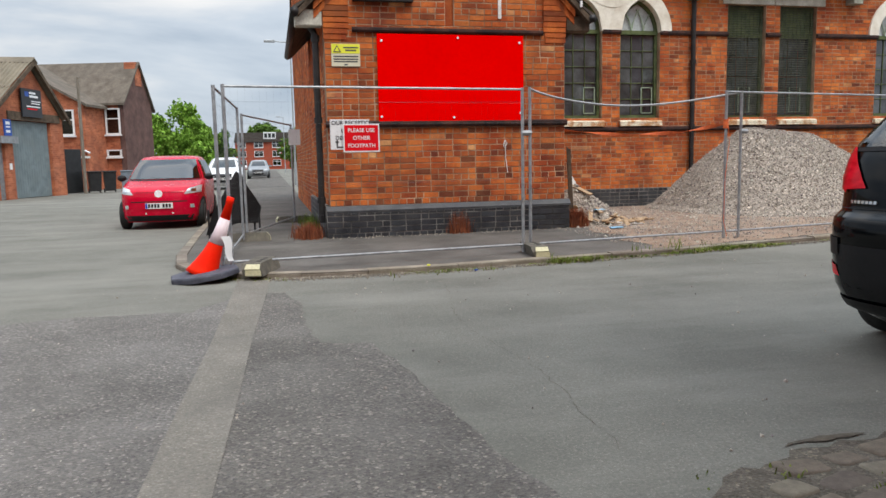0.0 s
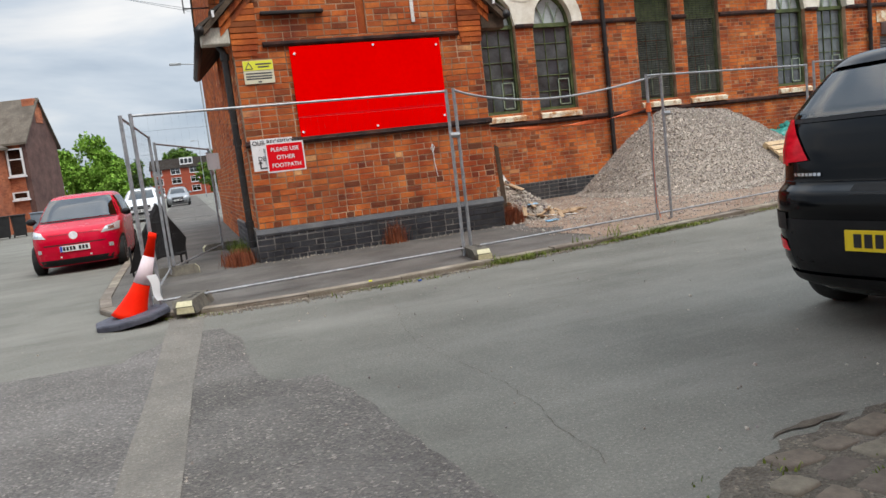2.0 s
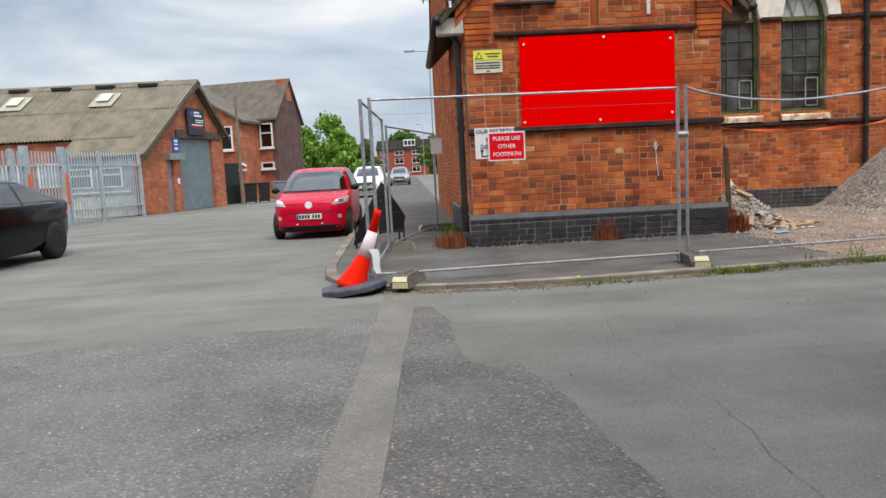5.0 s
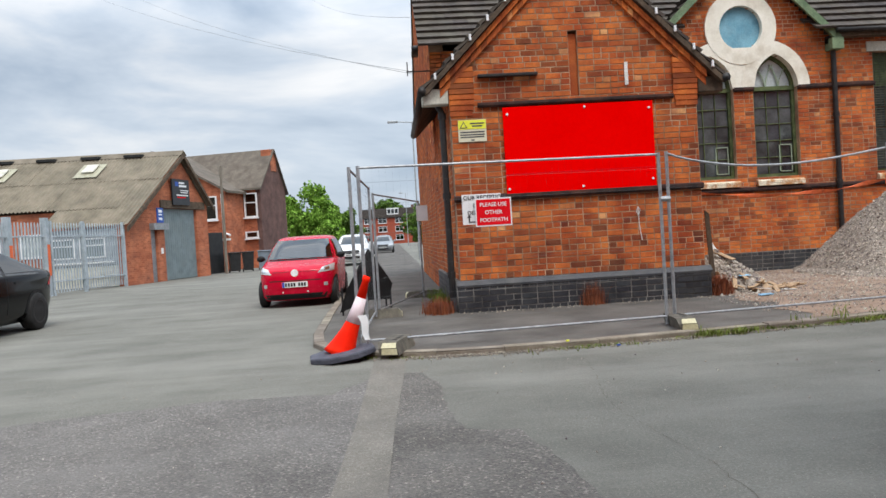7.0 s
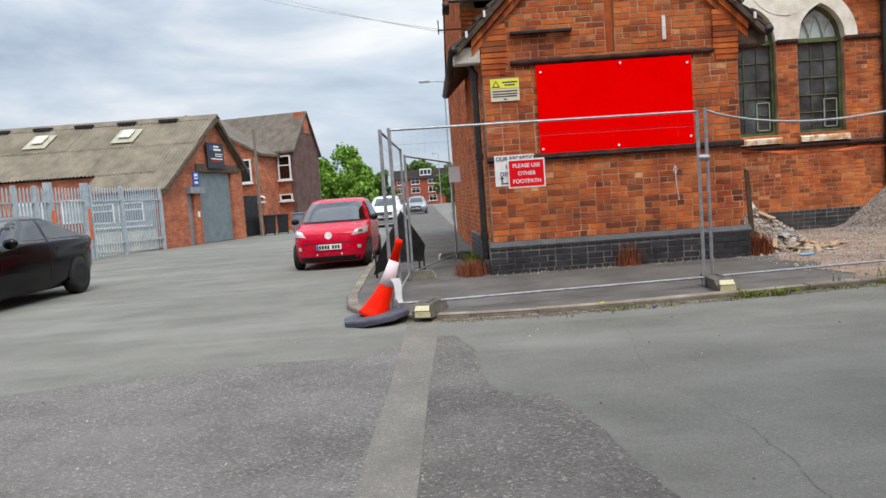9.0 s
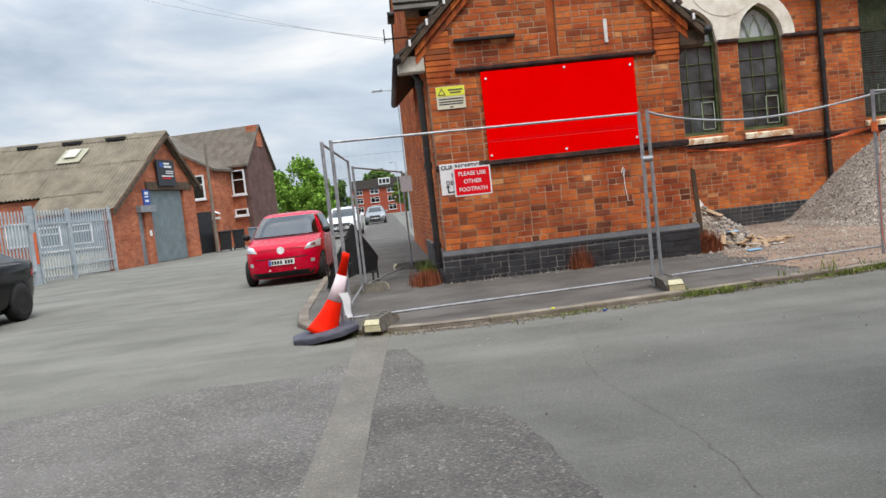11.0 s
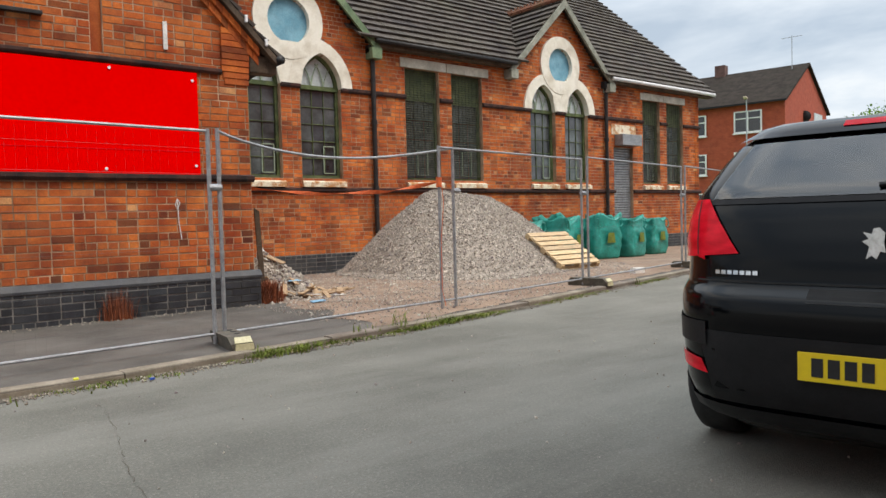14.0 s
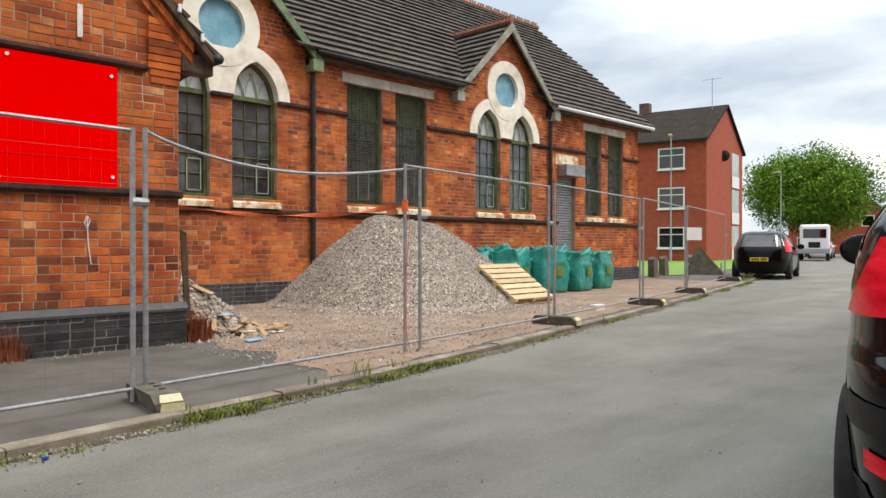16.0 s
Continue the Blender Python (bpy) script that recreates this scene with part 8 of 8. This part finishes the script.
bmesh.ops.recalc_face_normals(b, faces=b.faces)
part("outrigger", b, M["far_brick2"], hs_, "orange brick rear wing")
b = bmesh.new()
add_prism(b, [(L - 0.85, -2.4, 4.43), (L - 5.5, -2.4, 7.03), (L - 5.5, -2.4, 7.17), (L - 0.85, -2.4, 4.57)], (0, 4.2, 0))
bmesh.ops.recalc_face_normals(b, faces=b.faces)
part("outrigger_roof", b, M["far_roof"], hs_)
sash(hs_, L - 2.45, L - 1.65, 2.95, 4.3, -2.26, 1, top=0.4)
part("soil_pipe", tube([(L - 1.3, -2.3, 4.4), (L - 1.3, -2.3, 2.2), (L - 0.9, -2.3, 2.0)], 0.06, 8), M["pvc"], hs_)
part("yard_wall", box((L - 4.6, -3.6, 0), (L - 0.4, -3.4, 1.7)), M["far_brick2"], hs_)
part("wall_coping", box((L - 4.65, -3.66, 1.705), (L - 0.35, -3.34, 1.82)), M["plaster"], hs_)


def flats(name, label, m, L, D, eave, ridge, wins, end_wins, mat_wall, storeys=3):
    f = thing(name, label, "flats")
    f.matrix_world = m
    b = bmesh.new()
    add_prism(b, [(0, 0, 0), (0, D, 0), (0, D, eave), (0, D / 2, ridge), (0, 0, eave)], (L, 0, 0))
    bmesh.ops.recalc_face_normals(b, faces=b.faces)
    part("wall", b, mat_wall, f)
    b = bmesh.new()
    for y0, y1 in ((-0.35, D / 2), (D + 0.35, D / 2)):
        z0 = eave - 0.35 * (ridge - eave) / (D / 2)
        add_prism(b, [(-0.2, y0, z0 + 0.03), (-0.2, y1, ridge + 0.03), (-0.2, y1, ridge + 0.16), (-0.2, y0, z0 + 0.16)], (L + 0.4, 0, 0))
    bmesh.ops.recalc_face_normals(b, faces=b.faces)
    part("roof", b, M["flat_roof"], f)
    part("gutter", box((-0.2, -0.42, eave - 0.16), (L + 0.2, -0.33, eave - 0.05)), M["trim_black"], f)
    part("chimney", box((L * 0.6, D / 2 - 0.35, ridge - 0.2), (L * 0.6 + 0.75, D / 2 + 0.35, ridge + 0.85)), M["far_brick_dark"], f)
    for x0, x1 in wins:
        for s in range(storeys):
            z = 0.95 + s * (eave - 0.2) / storeys
            sash(f, x0, x1, z, z + 1.45, -0.06, 2)
    return f


# flats beyond the hall: the long front looks back up the street
fc = Vector((48.28, 24.75, 0))
g = Vector((0.985, 0.17, 0)).normalized()
fl = Vector((-0.17, 0.985, 0))
m = Matrix(((-fl.x, g.x, 0, fc.x + fl.x * 16), (-fl.y, g.y, 0, fc.y + fl.y * 16), (0, 0, 1, 0), (0, 0, 0, 1)))
ft = flats("block_of_flats", "three-storey red brick flats with white windows and a grey roof", m, 16.0, 10.6, 8.4, 11.3, [(12.75, 14.55), (9.0, 10.8), (5.0, 6.8)], [], M["far_brick"])
part("aerial_mast", tube([(15.2, 4.6, 11.0), (15.2, 4.6, 13.4)], 0.03, 6), M["steel_grey"], ft)
part("aerial_arm", tube([(14.5, 4.6, 13.3), (15.9, 4.6, 13.3)], 0.02, 6), M["steel_grey"], ft)
part("satellite_dish", lathe([(0.02, 0.0), (0.25, 0.05), (0.4, 0.14)], 18), M["trim_black"], ft).location = (16.1, 4.2, 7.6)
for s in range(3):
    z = 0.9 + s * 2.75
    w = part("stair_window", box((16.01, 7.0, z), (16.05, 9.2, z + 1.7)), M["glaze_pale"], ft, "pale stair window")
    part("frame", box((16.051, 6.95, z - 0.9), (16.07, 9.25, z - 0.02)), M["pvc"], w)
    part("mullion", box((16.051, 8.05, z), (16.08, 8.15, z + 1.7)), M["pvc"], w)

bm = bmesh.new()
bm.faces.new([bm.verts.new(p) for p in ((23.6, 16.4, 0.07), (27.5, 15.4, 0.07), (40.0, 18.6, 0.07), (70, 27, 0.07), (70, 60, 0.07), (24, 60, 0.07))])
tagged(obj("lawn", bm, M["lawn"]), "bright mown lawn round the flats", "lawn", kind="structure")
for x, y in ((24.2, 15.75), (25.75, 16.15), (29.5, 16.9)):
    b = bmesh.new()
    add_prism(b, [(-0.17, -0.13, 0), (0.17, -0.13, 0), (0.13, -0.1, 0.62), (0.0, -0.1, 0.72), (-0.13, -0.1, 0.62)], (0, 0.24, 0))
    bmesh.ops.recalc_face_normals(b, faces=b.faces)
    o = tagged(obj("bollard", b, M["block"]), "stumpy dark concrete bollard at the lawn edge", "bollard", group="bollards")
    o.location = (x, y, 0.05)

# flats at the end of the side street
m = Matrix(((1, 0.05, 0, -8.5), (-0.05, 1, 0, 190.0), (0, 0, 1, 0), (0, 0, 0, 1)))
fr = flats("block_of_flats", "distant three-storey brick flats closing the side street", m, 22.0, 9.0, 6.9, 9.2, [(1.0, 2.6), (4.6, 6.8), (9.0, 11.0), (13.5, 15.5)], [], M["far_brick"])
part("dormer", box((6.9, 1.0, 7.6), (9.9, 3.5, 9.3)), M["pvc"], fr, "white box dormer")
for k in range(3):
    part("dormer_pane", box((7.1 + 0.95 * k, 0.96, 7.9), (7.85 + 0.95 * k, 0.99, 9.0)), M["car_glass"], fr)

trees("street_tree", "broad leafy green tree beside the street", 78.0, 27.7, 10.6, 6.3, M["leaf_mid"], 5, 0.20, 230, 240, 0.125, 0.95)
trees("street_tree", "bright green tree beyond the red car", -8.4, 72, 7.0, 3.0, M["leaf_light"], 6, 0.10, 70, 130, 0.17)
trees("street_tree", "green bushes along the side street", -5.4, 76, 4.6, 2.2, M["leaf"], 7, 0.05, 40, 120, 0.15)
trees("street_tree", "green bushes along the side street", -6.8, 70, 4.2, 2.2, M["leaf_light"], 8, 0.05, 40, 120, 0.15)
trees("street_tree", "dark tree behind the distant flats", -1.0, 215, 13.2, 6.0, M["leaf"], 9, 0.15, 60, 100, 0.4)
trees("street_tree", "dark tree beside the far footway", 4.5, 120, 6.5, 3.2, M["leaf"], 10, 0.05, 50, 110, 0.22)
trees("street_tree", "leafy tree glimpsed behind the flats", 60.5, 33.0, 9.0, 3.2, M["leaf"], 11, 0.2, 40, 110, 0.2)

# brick houses far along the street
for x, y, w, h in ((118, 34.0, 9, 5.6), (104, 13.5, 12, 5.4), (104, 27.0, 9, 5.4)):
    hh = thing("terraced_house", "small red brick house far along the street", "house")
    b = bmesh.new()
    add_prism(b, [(0, 0, 0), (0, w, 0), (0, w, h), (0, w / 2, h + 3), (0, 0, h)], (10, 0, 0))
    bmesh.ops.recalc_face_normals(b, faces=b.faces)
    part("wall", b, M["far_brick"], hh)
    b = bmesh.new()
    for y0, y1 in ((-0.3, w / 2), (w + 0.3, w / 2)):
        add_prism(b, [(-0.2, y0, h - 0.15), (-0.2, y1, h + 3.05), (-0.2, y1, h + 3.2), (-0.2, y0, h)], (10.4, 0, 0))
    bmesh.ops.recalc_face_normals(b, faces=b.faces)
    part("roof", b, M["far_roof"], hh)
    for z in (0.9, 3.5):
        for yy in (1.2, w - 2.6):
            wv = part("window", box((-0.03, yy, z), (-0.004, yy + 1.4, z + 1.4)), M["pvc"], hh)
            part("pane", box((-0.05, yy + 0.1, z + 0.1), (-0.034, yy + 1.3, z + 1.3)), M["car_glass"], wv)
    hh.matrix_world = pose(x, y, 0, 0, 0, 8)


def lamp_post(x, y, h, arm, turn, head="tan_lamp", box_=True):
    o = thing("street_lamp", "slim grey street lamp column", "street lamp", group="street lamps")
    part("column", tube([(0, 0, 0), (0, 0, 1.3)], 0.075, 10), M["steel_grey"], o)
    part("upper_column", tube([(0, 0, 1.3), (0, 0, h)], 0.05, 10, 0.035), M["steel_grey"], o)
    part("arm", tube([(0, 0, h - 0.03), (arm, 0, h + 0.03)], 0.03, 8), M["steel_grey"], o)
    part("lantern", box((arm - 0.1, -0.1, h - 0.03), (arm + 0.5, 0.1, h + 0.10), 0.03), M[head], o)
    o.matrix_world = pose(x, y, 0, 0, 0, turn)


lamp_post(1.28, 42.0, 7.85, 0.9, 180, "steel_grey")
lamp_post(45.3, 25.8, 8.25, 0.25, 200)
lamp_post(57.3, 23.1, 6.6, 0.3, 60)
lamp_post(2.0, 110, 8, 0.5, 180, "steel_grey")

for k, (p, q, sag) in enumerate((((0.45, 15.8, 4.75), (-10.9, 29.5, 11.2), 0.25), ((0.45, 15.8, 4.70), (-9.6, 29.9, 11.3), 0.25), ((0.5, 15.8, 5.9), (-3.9, 40.5, 14.6), 0.3))):
    p, q = Vector(p), Vector(q)
    pts = [p.lerp(q, t / 12) - Vector((0, 0, 4 * sag * (t / 12) * (1 - t / 12))) for t in range(13)]
    tagged(obj("overhead_wire", tube(pts, 0.0055, 5), M["steel_grey"]), "thin overhead wire running to the hall", "wire", kind="structure")
b = bmesh.new()
add_tube(b, [(0.84, 15.80, 4.75), (0.32, 15.80, 4.75)], 0.015, 6)
add_tube(b, [(0.34, 15.78, 4.66), (0.34, 15.78, 4.95)], 0.012, 6)
tagged(obj("wire_bracket", b, M["black_iron"]), "small iron bracket for the overhead wires", "bracket", kind="structure")

# unseen blocks added behind the camera to shade the road and darken reflections
for x0, y0, x1, y1 in ((2.0, -8.0, 26.0, 1.45), (-30.0, -11.0, -4.0, -3.0)):
    c = tagged(obj("wall_near_house", box((x0, y0, 0), (x1, y1, 9.0)), M["far_brick"]), "unseen brick block added behind the camera to cut light", "wall", kind="structure")


# ---- pieces of walls and pavements ----
porch.singles("brick", wall_porch, M["brick_o"], 0.0, 1.76)
plinth.singles("brick", wall_plinth, M["blue_o"], 0.0, 1.0)

kerb = thing("kerb", "worn stone kerb with grassy joints round the corner", "kerb", kind="structure")
rng = random.Random(21)
for (x0, y0), (x1, y1) in zip(KERB, KERB[1:]):
    L = math.hypot(x1 - x0, y1 - y0)
    n = max(1, round(L / 0.9))
    if y0 > 16.5 and x0 < 0:
        continue
    for i in range(n):
        a, b_ = lerp2((x0, y0), (x1, y1), i / n), lerp2((x0, y0), (x1, y1), (i + 1) / n)
        l = math.hypot(b_[0] - a[0], b_[1] - a[1])
        bm = bmesh.new()
        dz = rng.uniform(-0.006, 0.008)
        add_prism(bm, [(0.004, 0.012, -0.05), (0.004, 0.0, -0.05), (0.004, 0.0, PZ - 0.01 + dz), (0.004, 0.015, PZ + 0.008 + dz), (0.004, 0.135, PZ + 0.010 + dz), (0.004, 0.135, -0.05)], (l - 0.008, 0, 0))
        bmesh.ops.recalc_face_normals(bm, faces=bm.faces)
        k = part("kerb_stone", bm, M["kerb"], kerb)
        k.matrix_world = pose(a[0], a[1], 0, 0, 0, math.degrees(math.atan2(b_[1] - a[1], b_[0] - a[0])))

setts = thing("sett_border", "worn stone setts with weeds between them at the road edge", "setts", kind="structure")
rng = random.Random(4)
shapes = []
for s in range(10):
    bm = bmesh.new()
    w, d = 0.15 + 0.012 * s, 0.125
    cut = [rng.uniform(0.012, 0.04) for _ in range(8)]
    out = [(-w / 2 + cut[0], -d / 2), (w / 2 - cut[1], -d / 2 + rng.uniform(-0.006, 0.006)), (w / 2, -d / 2 + cut[2]), (w / 2 - rng.uniform(0, 0.012), d / 2 - cut[3]),
           (w / 2 - cut[4], d / 2), (-w / 2 + cut[5], d / 2 - rng.uniform(0, 0.010)), (-w / 2, d / 2 - cut[6]), (-w / 2 + rng.uniform(0, 0.012), -d / 2 + cut[7])]
    add_prism(bm, [(px, py, -0.05) for px, py in out], (0, 0, 0.070))
    es = [e for e in bm.edges if all(v.co.z > 0 for v in e.verts)]
    bmesh.ops.bevel(bm, geom=es, offset=0.016, segments=2, affect="EDGES", profile=0.5)
    bmesh.ops.recalc_face_normals(bm, faces=bm.faces)
    me = bpy.data.meshes.new("sett")
    bm.to_mesh(me)
    bm.free()
    me.polygons.foreach_set("use_smooth", [True] * len(me.polygons))
    me.materials.append(M["sett"])
    shapes.append(me)
for r in range(6):
    x = 0.95 + 0.07 * r
    while x < 8.6:
        k = rng.randrange(10)
        w = 0.15 + 0.012 * k
        if not (r == 0 and 1.9 < x < 2.6) and x > 1.73 - 0.09 * r:
            ob = new("sett", shapes[k])
            ob.parent = setts
            cx, cy = x + w / 2, 2.40 - 0.142 * r + 0.12 * (x - 1.3) + rng.uniform(-0.014, 0.014)
            ob.matrix_world = pose(cx, cy, rng.uniform(-0.010, 0.004), rng.uniform(-4, 4), rng.uniform(-4, 4), 7 + rng.uniform(-9, 9))
        x += w + 0.03
